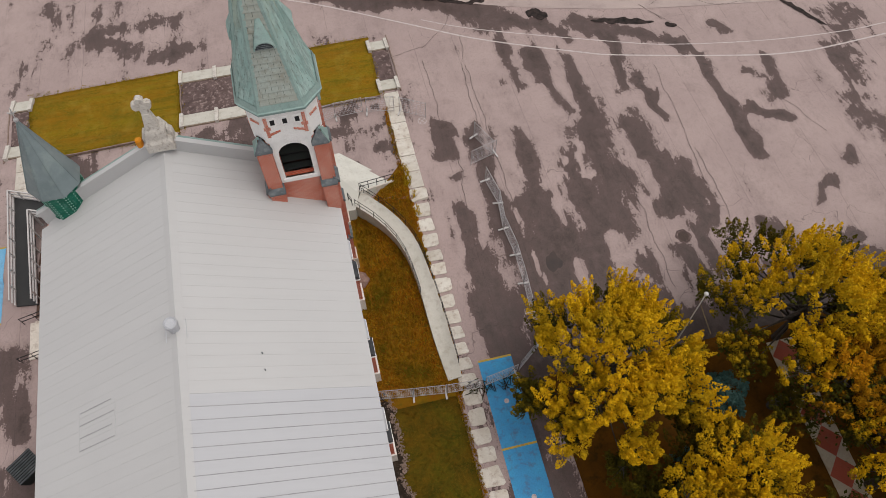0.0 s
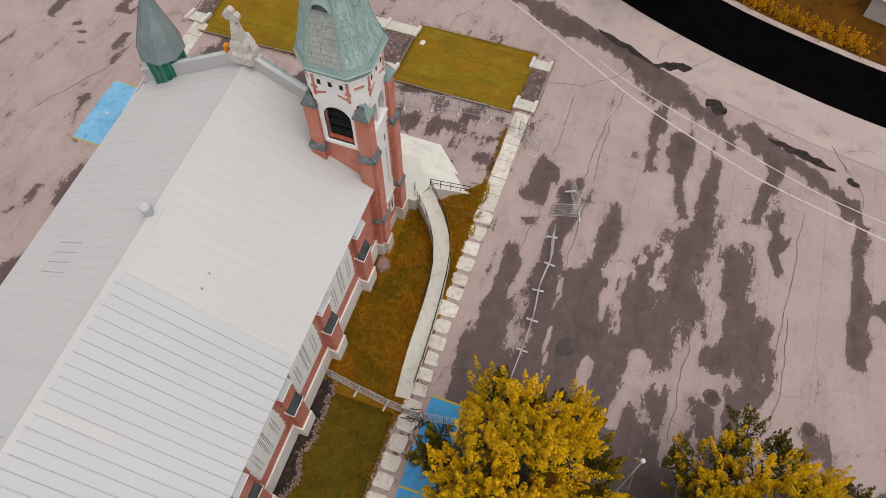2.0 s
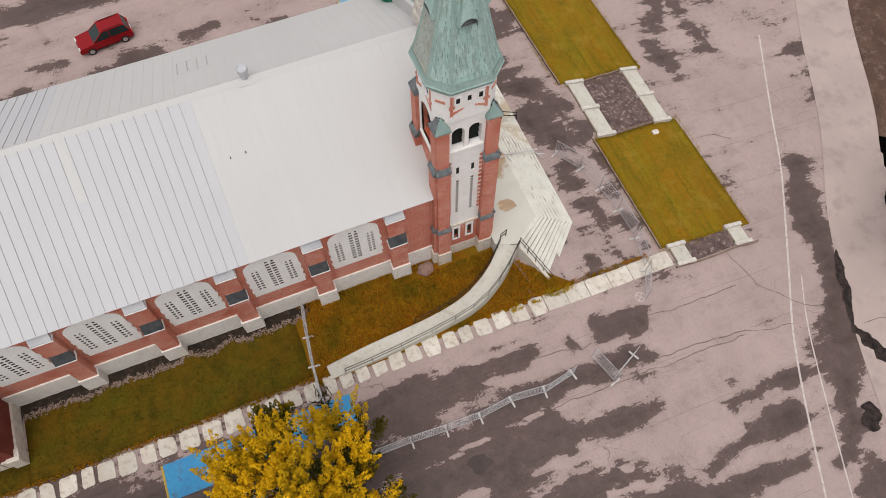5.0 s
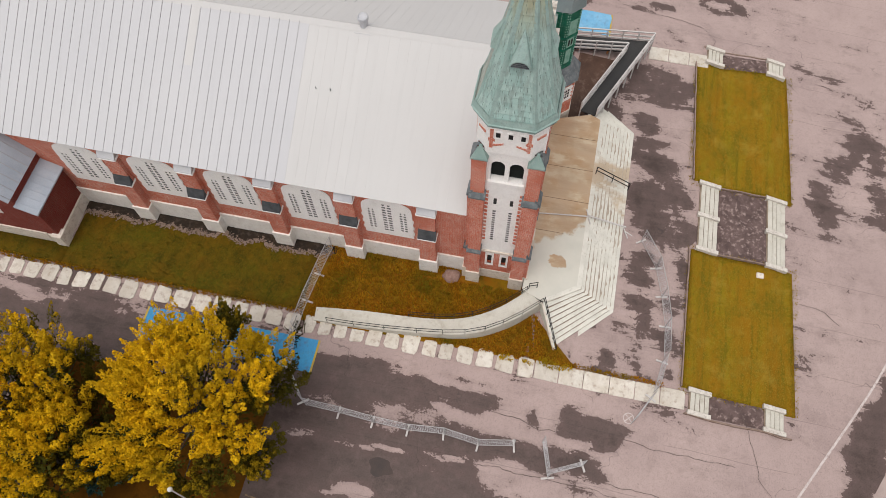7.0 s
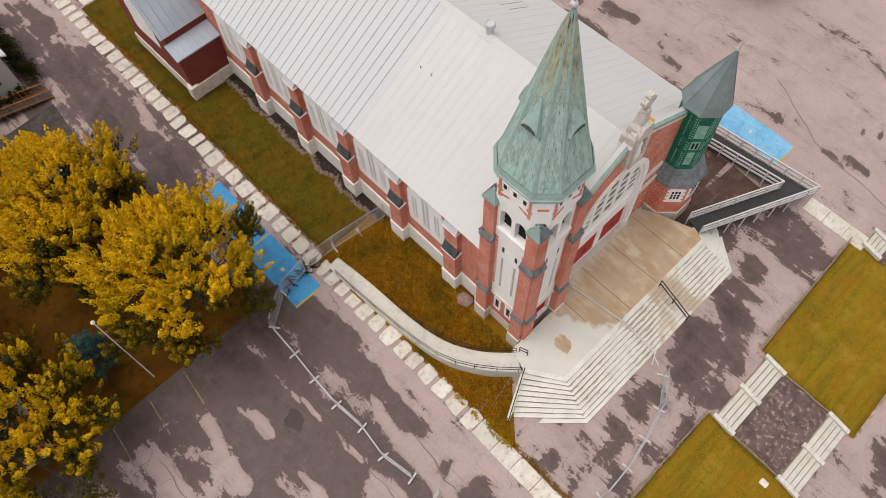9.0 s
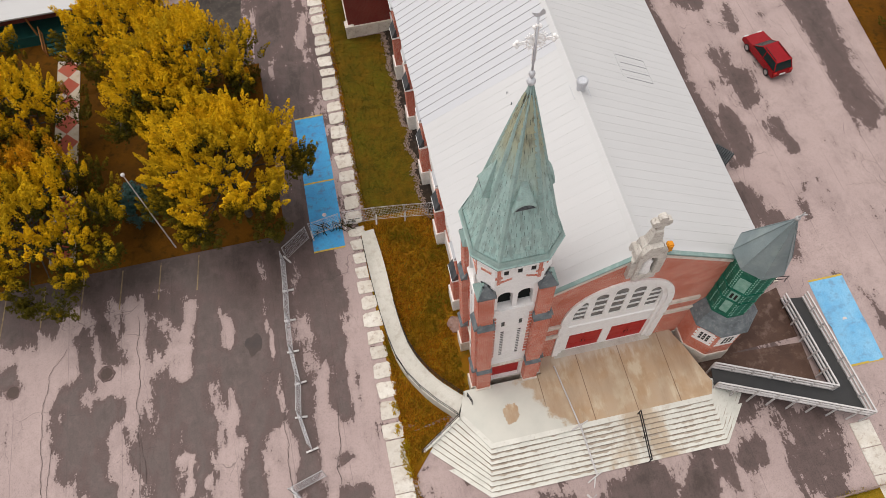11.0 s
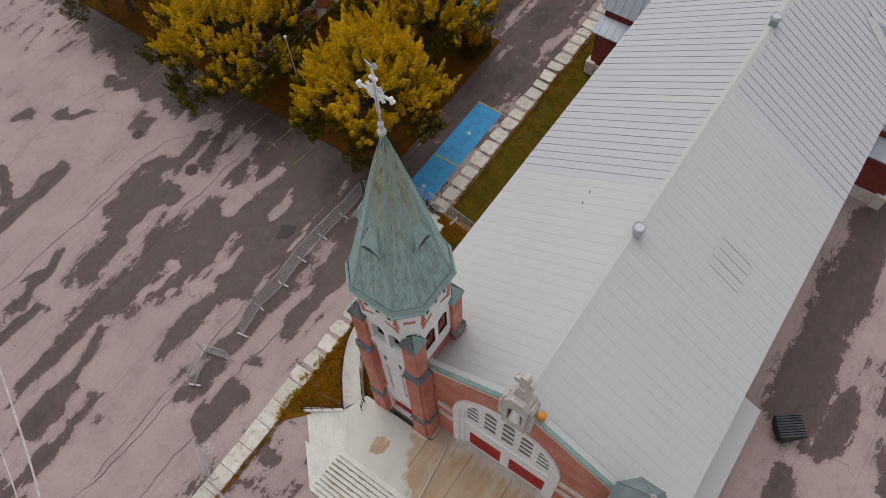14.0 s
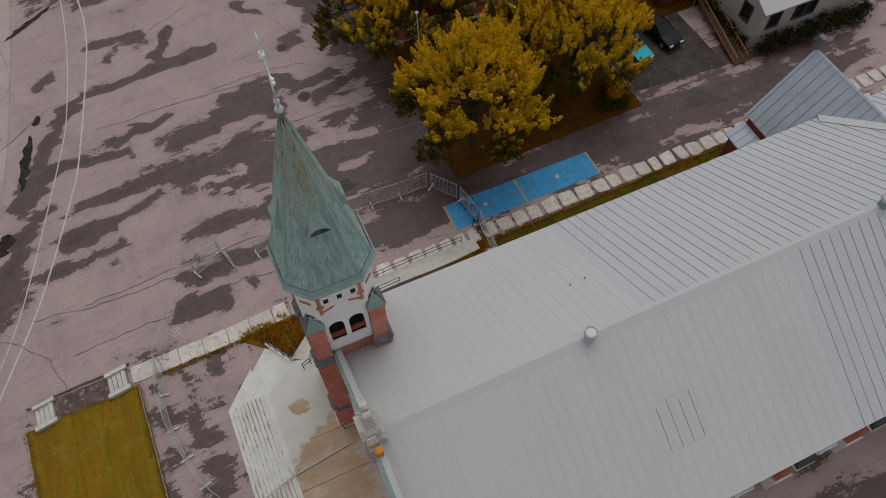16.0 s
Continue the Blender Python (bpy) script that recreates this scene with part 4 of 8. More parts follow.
def bay_group(name, x0, x1, ys, paint):
    bm = bmesh.new()
    drape(bm, [(x0, ys[0]), (x1, ys[0]), (x1, ys[-1]), (x0, ys[-1])], 0.022, 0.4)
    bay = tagged(part(name, bm, paint), "worn blue painted accessible parking bay", "parking bay", kind="structure")
    for y in ys:
        bm = bmesh.new()
        drape(bm, [(x0, y - 0.07), (x1, y - 0.07), (x1, y + 0.07), (x0, y + 0.07)], 0.028)
        part("bay_line", bm, M_YELLOW, bay, "faded yellow line")
    for y in [(a + b) / 2 for a, b in zip(ys, ys[1:])]:
        bm = bmesh.new()
        bmesh.ops.create_circle(bm, cap_ends=True, segments=16, radius=0.17, matrix=Matrix.Translation(((x0 + x1) / 2, y, height(x0, y) + 0.029)))
        part("symbol_disc", bm, M_LINE, bay, "small worn white symbol disc")


bay_group("bay_east", 6.85, 9.25, (3.0, 9.65, 15.9), M_BLUE)
bay_group("bay_west", -28.2, -25.6, (26.5, 33.0), M_BLUE_FADED)

# pale rubble along the edge of the bare strip
rng = random.Random(17)
bm = bmesh.new()
for k in range(2200):
    y = rng.uniform(-4.9, 15.0)
    x = 0.32 + 0.5 * noise.noise(Vector((3.0, y * 0.7, 0))) + 0.2 * noise.noise(Vector((5.0, y * 2.5, 0))) + rng.gauss(0, 0.13)
    r = 0.02 + 0.06 * rng.random() ** 2.2
    m = Matrix.Translation((x, y, 0.1 + r * 0.3)) @ Matrix.Rotation(rng.uniform(0, 3), 4, "Z") @ Matrix.Diagonal((1, rng.uniform(0.6, 1.3), 0.6, 1))
    bmesh.ops.create_icosphere(bm, subdivisions=1, radius=r, matrix=m)
tagged(part("rubble", bm, M_RUBBLE), "brownish broken rubble along the church wall", "rubble", kind="stuff")

# faded bay lines along the yard, manhole covers, a painted symbol and an oil spot
for k in range(11):
    x = 17.9 + 2.87 * k
    bm = bmesh.new()
    drape(bm, [(x - 0.05, 14.1), (x + 0.05, 14.1), (x + 0.35, 17.0 + 0.15 * k), (x + 0.25, 17.0 + 0.15 * k)], 0.02, 0.5)
    tagged(part("parking_line", bm, M_YELLOW_FADED), "faded yellow parking line on dark asphalt", "road marking", kind="structure")
for x, y in ((24.85, 22.1), (31.35, 22.0)):
    cover = thing("manhole_cover", x, y, height(x, y), "round rusty manhole cover set in cracked asphalt", "manhole cover")
    for name, r, h in (("frame_ring", 0.42, 0.02), ("lid", 0.33, 0.028)):
        bm = bmesh.new()
        tube(bm, (x, y, height(x, y) - 0.05), (x, y, height(x, y) + h), r, 20)
        part(name, bm, M_IRON, cover)
    bm = bmesh.new()
    for a in (2 * math.pi * i / 26 for i in range(26)):
        r = 0.58 + 0.2 * noise.noise(Vector((math.cos(a) * 1.5, math.sin(a) * 1.5, x)))
        bm.verts.new((x + r * math.cos(a), y + r * math.sin(a), height(x, y) + 0.014))
    bm.faces.new(bm.verts)
    part("asphalt_collar", bm, M_PATH, cover, "dark patched asphalt collar")
bm = bmesh.new()
for i in range(24):
    a0, a1 = 2 * math.pi * i / 24, 2 * math.pi * (i + 1) / 24
    bm.faces.new([bm.verts.new((7.8 + r * math.cos(a), 37.9 + r * math.sin(a), height(7.8 + r * math.cos(a), 37.9 + r * math.sin(a)) + 0.022)) for r, a in ((0.38, a0), (0.38, a1), (0.32, a1), (0.32, a0))])
for dx, dy in ((0.23, 0.23), (-0.23, 0.23)):
    ribbon(bm, [(7.8 - dx, 37.9 - dy), (7.8 + dx, 37.9 + dy)], 0.06, 0.022)
tagged(part("painted_symbol", bm, M_LINE), "white painted crossed circle on the asphalt", "road marking", kind="structure")
bm = bmesh.new()
for a in (2 * math.pi * i / 22 for i in range(22)):
    r = 0.75 + 0.35 * noise.noise(Vector((math.cos(a) * 1.3, math.sin(a) * 1.3, 4)))
    bm.verts.new((14.4 + 0.75 * r * math.cos(a), 22.2 + 1.1 * r * math.sin(a), 0.014 + height(14.4, 22.2)))
bm.faces.new(bm.verts)
tagged(part("oil_spot", bm, M_OIL), "dark oil spot on the asphalt", "stain", kind="structure")

# ---- the church: nave, transepts and front gable ----
CX, HALF = -9.5, 8.8              # ridge line and half width of the walls
WALL_E, WALL_W = CX + HALF, CX - HALF
EAVE_Z, RIDGE_Z, OVER = 8.85, 14.2, 0.42
FRONT, BACK = 28.2, -24.0
PITCH = (RIDGE_Z - EAVE_Z) / (HALF + OVER)
WINDOW_Y = [19.5 - 5.53 * k for k in range(5)]
BUTTRESS_Y = [22.3 - 5.53 * k for k in range(5)]
church = thing("church", CX, 2.0, 0, "red brick church nave with a pale seamed metal roof", "church")


def window_outline(c, w=1.74, z0=3.55, spring=6.9, top=8.25):
    """A broad window head: straight jambs, then a low curve."""
    return [(c - w, z0), (c + w, z0)] + [(c + w * math.cos(a), spring + (top - spring) * math.sin(a) ** 0.6) for a in [math.pi * i / 14 for i in range(15)]]


def side_wall(x, inward, name):
    bm = bmesh.new()
    plate(bm, "x", x, x + inward * 0.5, [(BACK, 2.0), (FRONT - 0.4, 2.0), (FRONT - 0.4, EAVE_Z + 0.2), (BACK, EAVE_Z + 0.2)], [window_outline(y) for y in WINDOW_Y])
    wall = part(name, bm, M_BRICK, church, "red brick side wall")
    bm = bmesh.new()
    box(bm, min(x - inward * 0.12, x + inward * 0.5), max(x - inward * 0.12, x + inward * 0.5), BACK, FRONT - 0.4, -0.6, 2.0)
    part("plinth", bm, M_STONE_WHITE, church, "pale stone plinth")


side_wall(WALL_E, -1, "wall_east")
side_wall(WALL_W, 1, "wall_west")


def nave_window(y, x, out):
    """A white panel with toothed edges, pierced by three lancets of small panes."""
    lancets = [(y - 1.1, 0.115, 4.35, 8), (y, 0.165, 4.15, 11), (y + 1.1, 0.115, 4.35, 8)]
    holes = []
    for c, half, z0, rows in lancets:
        for j in range(rows):
            for side in (-1, 1):
                u, z = c + side * (half + 0.025), z0 + 0.335 * j
                w = half * (0.8 if j < rows - 1 else 0.5)
                holes.append([(u - w, z), (u + w, z), (u + w, z + 0.205), (u - w, z + 0.205)])
    bm = bmesh.new()
    plate(bm, "x", x + out * 0.05, x + out * 0.01, window_outline(y), holes)
    for side in (-1, 1):
        for k in range(7):
            if k % 2:
                box(bm, *sorted((x - out * 0.05, x + out * 0.045)), *sorted((y + side * 1.7, y + side * 1.82)), 3.6 + k * 0.42, 4.02 + k * 0.42)
    win = part("window", bm, M_WHITE, church, "white window panel with three lancets of small panes")
    for c, half, z0, rows in lancets:
        bm = bmesh.new()
        box(bm, *sorted((x - out * 0.1, x + out * 0.03)), c - half * 2 - 0.06, c + half * 2 + 0.06, z0 - 0.05, z0 + rows * 0.335)
        part("pane", bm, M_GLASS, win, "dark leaded glass")


for wy in WINDOW_Y:
    nave_window(wy, WALL_E, 1)
    nave_window(wy, WALL_W, -1)


def buttress(y, x, out):
    s = lambda a, b: sorted((x + out * a, x + out * b))
    w = 0.58
    bm = bmesh.new()
    box(bm, *s(-0.1, 0.62), y - w, y + w, 1.7, 5.0)
    box(bm, *s(-0.1, 0.34), y - w + 0.02, y + w - 0.02, 4.9, 8.1)
    body = part("buttress", bm, M_BRICK, church, "stepped brick buttress")
    bm = bmesh.new()
    box(bm, *s(-0.1, 0.74), y - w - 0.1, y + w + 0.1, -0.6, 1.75)
    part("base", bm, M_STONE_WHITE, body, "pale stone base")
    for a, b, z0, z1, m, lab in ((0.68, 0.28, 4.95, 5.75, M_SLATE, "dark slate weathering"), (0.52, -0.5, 8.0, 9.35, M_GALV_PALE, "pale metal cap")):
        bm = bmesh.new()
        loft(bm, [[(x + out * p, u, z) for p, z in ((a, z0), (b, z0), (b, z1), (b + 0.06, z1), (a, z0 + 0.1))] for u in (y - w - 0.05, y + w + 0.05)])
        cap = part("cap", bm, m, body, lab)
        bm = bmesh.new()
        box(bm, *s(a - 0.06, a + 0.03), y - w - 0.07, y + w + 0.07, z0 - 0.1, z0)
        for u in (y - w - 0.055, y + w + 0.055):
            loft(bm, [[(x + out * p, u + d, z) for p, z in ((a, z0 - 0.1), (0.0, z0 - 0.1), (0.0, z0 + 0.08), (a, z0 + 0.02))] for d in (-0.03, 0.03)])
        part("drip_stone", bm, M_WHITE, cap, "white stone lip below the weathering")


for by in BUTTRESS_Y:
    buttress(by, WALL_E, 1)
    buttress(by, WALL_W, -1)


# -- main roof, with standing seams --
SHEET = 0.665                     # width of one roof sheet


def slope_bar(sign, x0, x1, d0, d1, h0, h1):
    """A low bar up the slope: from x0 to x1, between d0 and d1 along the eaves, h0 to h1 above the roof plane."""
    n = Vector((sign * PITCH, 0, 1)).normalized()
    bm = bmesh.new()
    ends = [Vector((x, 0, RIDGE_Z - PITCH * abs(x - CX))) for x in (x0, x1)]
    loft(bm, [[tuple(v + Vector((0, d, 0)) + n * h) for d, h in ((d0, h0), (d1, h0), (d1, h1), (d0, h1))] for v in ends])
    return bm


def roof_slope(sign, name, blue_until):
    """One slope: a boarded deck under separate sheets, the older bluish ones up to blue_until, with a seam at each joint."""
    e = CX + sign * (HALF + OVER)
    n = Vector((sign * PITCH, 0, 1)).normalized()
    bm = bmesh.new()
    y0, y1 = BACK - 0.4, FRONT - 0.35
    short = e - sign * 0.55                                    # the slope stops inside the tower
    stop = 25.35 if sign > 0 else y1 - 0.2
    low = RIDGE_Z - PITCH * abs(short - CX)
    a = [(CX, y0, RIDGE_Z), (e, y0, EAVE_Z), (e, stop, EAVE_Z), (short, stop, low), (short, y1, low), (CX, y1, RIDGE_Z)]
    loft(bm, [[tuple(Vector(p) - n * 0.2) for p in a], [tuple(Vector(p) - n * 0.012) for p in a]])
    slope = part(name, bm, M_ROOF, church, "pale grey standing-seam metal roof slope")
    made = {}

    def lay(key, y, build, material):
        if key not in made:
            ob = part(key[0], build(), material, slope)
            made[key] = ob.data
        else:
            ob = piece(key[0], made[key], slope)
        ob.location.y = y

    count = int((y1 - y0) / SHEET)
    for k in range(count):
        y = blue_until + SHEET * (k - int((blue_until - y0) / SHEET))
        blue = y < blue_until - 0.01
        edge = short if y + SHEET > stop + 0.1 else e
        lay(("roof_sheet", blue, edge), y, lambda: slope_bar(sign, CX + sign * 0.02, edge, 0.012 if blue else 0.001, SHEET - (0.012 if blue else 0.001), -0.012, 0.004), M_ROOF_BLUE if blue else M_ROOF)
        lay(("seam", blue, edge), y, lambda: slope_bar(sign, CX + sign * 0.25, edge - sign * 0.02, -0.013 if blue else -0.008, 0.013 if blue else 0.008, -0.012, 0.034 if blue else 0.012), M_SEAM_DARK if blue else M_SEAM)
    return slope


slope_east = roof_slope(1, "roof_slope_east", 12.95)
slope_west = roof_slope(-1, "roof_slope_west", 4.2)
# a paler repair sheet near the ridge, and an outlined patch of darker seams on the other slope
ob = part("repair_sheet", slope_bar(1, CX + 0.3, CX + 3.6, 0.05, SHEET - 0.05, 0.0, 0.012), M_ROOF, slope_east, "paler repair sheet below the ridge")
ob.location.y = 12.95 - SHEET * 12
for k in range(4):
    ob = part("patch_seam", slope_bar(-1, CX - 4.0 - 0.15 * (k % 2), CX - 6.2, -0.022, 0.022, -0.01, 0.036), M_SEAM_DARK, slope_west, "roof patch seam, darkened for its shadow line")
    ob.location.y = 4.2 + SHEET * (13 + k) - 0.4
for x in (-13.4, -15.7):
    part("patch_edge", slope_bar(-1, x, x - 0.03, 12.4, 14.4, -0.01, 0.02), M_SEAM, slope_west, "thin edge of a roof patch")
bm = bmesh.new()
loft(bm, [[(CX + u, y, RIDGE_Z + v) for u, v in ((-0.34, -0.18), (0.34, -0.18), (0, 0.05))] for y in (BACK - 0.4, FRONT - 0.35)])
part("ridge_cap", bm, M_ROOF, church, "folded metal ridge cap")
for vx, vy, metal in ((CX - 0.1, 16.45, M_GALV_PALE), (CX, -2.3, M_COPPER)):
    bm = bmesh.new()
    tube(bm, (vx, vy, RIDGE_Z - 0.25), (vx, vy, RIDGE_Z + 0.55), 0.27, 16)
    vent = part("roof_vent", bm, metal, church, "round sheet metal roof vent")
    bm = bmesh.new()
    ring = lambda r, z: [(vx + r * math.cos(t), vy + r * math.sin(t), z) for t in (2 * math.pi * i / 16 for i in range(16))]
    loft(bm, [ring(0.2, RIDGE_Z + 0.6), ring(0.33, RIDGE_Z + 0.6), ring(0.35, RIDGE_Z + 0.5), ring(0.35, RIDGE_Z + 0.72), ring(0.3, RIDGE_Z + 0.78), ring(0.24, RIDGE_Z + 0.7)])
    part("cowl", bm, M_GALV_PALE, vent, "rolled rim")
    bm = bmesh.new()
    loft(bm, [[(vx + u * 0.55, vy + v * 0.55, RIDGE_Z - PITCH * abs(vx + u * 0.55 - CX) + h) for u, v in ((-1, -1), (1, -1), (1, 1), (-1, 1))] for h in (-0.02, 0.03)])
    part("base_flashing", bm, M_ROOF_BLUE, vent, "greyer flashing round the vent")
for px, py in ((-5.78, 15.0), (-5.74, 14.05)):
    bm = bmesh.new()
    pz = RIDGE_Z - PITCH * abs(px - CX)
    tube(bm, (px, py, pz - 0.1), (px, py, pz + 0.2), 0.03, 8)
    part("vent_pipe", bm, M_LEAD, church, "thin dark vent pipe")

# -- transepts --
def transept(side):
    xw, xo = (WALL_E, 3.2) if side > 0 else (WALL_W, -22.0)
    y0, y1, yc, ez, rz = -13.8, -6.3, -10.05, 6.25, 11.1
    s = lambda a, b: sorted((a, b))
    bm = bmesh.new()
    plate(bm, "x", xo, xo - side * 0.45, [(y0, 1.3), (y1, 1.3), (y1, ez), (yc, rz), (y0, ez)], [window_outline(yc)])
    part("transept_gable", bm, M_BRICK_DARK, church, "dark red brick transept gable wall")
    nave_window(yc, xo, side)
    for y in (y0, y1 - 0.4):
        bm = bmesh.new()
        box(bm, *s(xw - side * 0.4, xo - side * 0.45), y, y + 0.4, 1.3, ez + 0.1)
        part("transept_side", bm, M_BRICK_DARK, church, "dark red brick transept side wall")
    bm = bmesh.new()
    box(bm, *s(xw - side * 0.2, xo + side * 0.1), y0 - 0.1, y1 + 0.1, -0.6, 1.3)
    part("plinth", bm, M_STONE, church, "pale stone plinth")
    up = (rz - ez) / (yc - y0)
    for sg in (-1, 1):
        edge = yc + sg * (yc - y0 + 0.12)
        n = Vector((0, sg * up, 1)).normalized()
        far = xw - side * 6.0
        a = [(far, yc, rz + 0.12), (xo + side * 0.35, yc, rz + 0.12), (xo + side * 0.35, edge, ez - 0.12 * up + 0.12), (far, edge, ez - 0.12 * up + 0.12)]
        bm = bmesh.new()
        loft(bm, [[tuple(Vector(p) - n * 0.15) for p in a], a])
        slope = part("transept_roof", bm, M_BLUE_ROOF, church, "bluish galvanised transept roof with seams")
        me = None
        for k in range(14):
            x = xo + side * 0.1 - side * k * 0.69
            if me is None:
                bm = bmesh.new()
                p, q = Vector((0, yc, rz + 0.12)), Vector((0, edge, ez - 0.12 * up + 0.12))
                loft(bm, [[tuple(v + Vector((d, 0, 0)) + n * h) for d, h in ((-0.02, -0.01), (0.02, -0.01), (0.02, 0.045), (-0.02, 0.045))] for v in (p, q)])
                first = part("seam", bm, M_SEAM_DARK, slope)
                me = first.data
                first.location.x = x
            else:
                piece("seam", me, slope).location.x = x
        # pale flashing in the valley against the nave roof
        zt, ze = rz + 0.12, EAVE_Z
        top, foot = Vector((CX + side * (RIDGE_Z - zt) / PITCH, yc, zt)), Vector((CX + side * (HALF + OVER), yc + sg * (zt - ze) / up, ze))
        away = Vector((-side * 0.8, sg * 0.6, 0))
        bm = bmesh.new()
        loft(bm, [[p + away * w + Vector((0, 0, -PITCH * side * away.x * w if w > 0 else 0.1)) + Vector((0, 0, h)) for w, h in ((-0.15, 0.02), (0.62, 0.03), (0.62, 0.07), (-0.15, 0.07))] for p in (top, foot)])
        part("valley_flashing", bm, M_ROOF, church, "pale folded valley flashing")
    # lean-to aisle against the front side of the transept
    bm = bmesh.new()
    box(bm, *s(xw - side * 0.2, xo), -5.6, -5.2, 1.2, 4.75)
    loft(bm, [[(x, -6.35, 1.2), (x, -5.6, 1.2), (x, -5.6, 4.8), (x, -6.35, 5.35)] for x in s(xo, xo - side * 0.4)])
    part("aisle_wall", bm, M_BRICK_DARK, church, "dark red brick aisle wall")
    bm = bmesh.new()
    box(bm, *s(xw - side * 0.2, xo + side * 0.12), -6.1, -5.05, -0.6, 1.2)
    box(bm, *s(xo - side * 0.5, xo + side * 0.3), -5.7, -4.9, -0.6, 1.4)
    part("aisle_plinth", bm, M_STONE, church, "pale stone aisle plinth")
    bm = bmesh.new()
    pts = [(-6.3, 5.5), (-4.9, 4.75), (-4.9, 4.63), (-6.3, 5.38)]
    loft(bm, [[(x, y, z) for y, z in pts] for x in s(xw, xo + side * 0.25)])
    lean = part("aisle_roof", bm, M_BLUE_ROOF, church, "small bluish lean-to roof")
    for k in range(6):
        x = xo - side * (0.2 + 0.6 * k)
        bm = bmesh.new()
        loft(bm, [[(x - 0.02, y, z + 0.05), (x + 0.02, y, z + 0.05), (x + 0.02, y, z - 0.02), (x - 0.02, y, z - 0.02)] for y, z in pts[:2]])
        part("seam", bm, M_BLUE_ROOF, lean)
    bm = bmesh.new()
    tube(bm, (xo + side * 0.3, yc, rz), (xo + side * 0.3, yc, rz + 0.9), 0.12, 8)
    box(bm, xo + side * 0.3 - 0.28, xo + side * 0.3 + 0.28, yc - 0.2, yc + 0.2, rz + 0.85, rz + 1.15)
    part("gable_finial", bm, M_LEAD, church, "small grey gable finial")


transept(1)
transept(-1)

# -- front gable --
GAP_Z = 15.2
slope_at = lambda x, z: z - 0.565 * abs(x - CX)
portal = [(-12.55, 1.3), (-5.75, 1.3)] + [(CX + 0.35 + 3.4 * math.cos(a), 6.6 + 4.9 * math.sin(a) ** 0.75) for a in [math.pi * i / 20 for i in range(21)]]
bm = bmesh.new()
plate(bm, "y", FRONT - 0.34, FRONT, [(WALL_W, 1.0), (-0.9, 1.0), (-0.9, slope_at(-0.9, GAP_Z - 0.18)), (CX, GAP_Z - 0.18), (WALL_W, slope_at(WALL_W, GAP_Z - 0.18))], [portal])
part("front_wall", bm, M_BRICK, church, "red brick front gable wall")
bm = bmesh.new()
box(bm, WALL_W, -0.9, FRONT - 0.6, FRONT + 0.06, -0.7, 1.0)
part("front_plinth", bm, M_STONE, church, "pale stone front plinth")
for name, x0, x1 in (("coping", -0.9, CX), ("coping", CX, WALL_W - 0.2)):
    # Back half paler: the coping's glare from behind is put into the colour.
    for f0, f1, lift, m, lab in ((-0.36, -0.06, 0.004, M_ROOF, "back of the gable coping, pale for its glare"), (-0.06, 0.14, 0.0, M_COPPER, "green copper gable coping")):
        bm = bmesh.new()
        a = [(x, y, slope_at(x, GAP_Z) - 0.2) for x, y in ((x0, FRONT + f0), (x1, FRONT + f0), (x1, FRONT + f1), (x0, FRONT + f1))]
        loft(bm, [a, [(x, y, z + 0.2 + lift - (0.08 if y > FRONT else 0)) for x, y, z in a]])
        part(name, bm, m, church, lab)
    bm = bmesh.new()
    b = [(x, y, slope_at(x, GAP_Z) + h) for x, y, h in ((x0, FRONT - 0.02, -0.62), (x1, FRONT - 0.02, -0.62), (x1, FRONT + 0.1, -0.62), (x0, FRONT + 0.1, -0.62))]
    loft(bm, [b, [(x, y, z + 0.28) for x, y, z in b]])
    part("string_course", bm, M_STONE, church, "pale stone band below the coping")
# Pale sheet added to hide the brick and carry the glare behind the parapet.
bm = bmesh.new()
plate(bm, "y", FRONT - 0.352, FRONT - 0.342, [(WALL_W, 8.4), (-0.9, 8.4), (-0.9, slope_at(-0.9, GAP_Z - 0.2)), (CX, GAP_Z - 0.2), (WALL_W, slope_at(WALL_W, GAP_Z - 0.2))])
part("parapet_flashing", bm, M_ROOF, church, "added pale sheet over the parapet's brick back")
for z in (5.0, 6.6):
    for x0, x1 in ((-4.6, -5.7), (-12.6, -14.6)):
        bm = bmesh.new()
        box(bm, min(x0, x1), max(x0, x1), FRONT - 0.1, FRONT + 0.14, z, z + 0.42)
        part("string_course", bm, M_STONE, church, "pale stone band")

bm = bmesh.new()
box(bm, -12.5, -5.8, FRONT - 0.8, FRONT + 0.3, 0.6, 1.405)
part("threshold", bm, M_CONCRETE, church, "pale stone threshold")
# portal: moulded white surround, tympanum lights and two pairs of doors
ring = lambda k: [(-12.55 - k, 1.3), (-5.75 + k, 1.3)] + [(CX + 0.35 + (3.4 + k) * math.cos(a), 6.6 + (4.9 + k) * math.sin(a) ** 0.75) for a in [math.pi * i / 20 for i in range(21)]]
bm = bmesh.new()
plate(bm, "y", FRONT - 0.25, FRONT + 0.12, ring(0.12), [ring(-0.28)])
surround = part("portal", bm, M_WHITE, church, "white moulded portal arch")
bm = bmesh.new()
plate(bm, "y", FRONT - 0.3, FRONT - 0.02, ring(-0.26), [ring(-0.55)])
part("inner_moulding", bm, M_WHITE, surround)
lights = [(CX + 0.35 + 1.15 * k, 0.38, 6.7, 10.2 - 0.3 * abs(k) ** 1.6) for k in range(-2, 3)]
doors = [(-8.9, -6.65), (-11.95, -9.5)]
bm = bmesh.new()
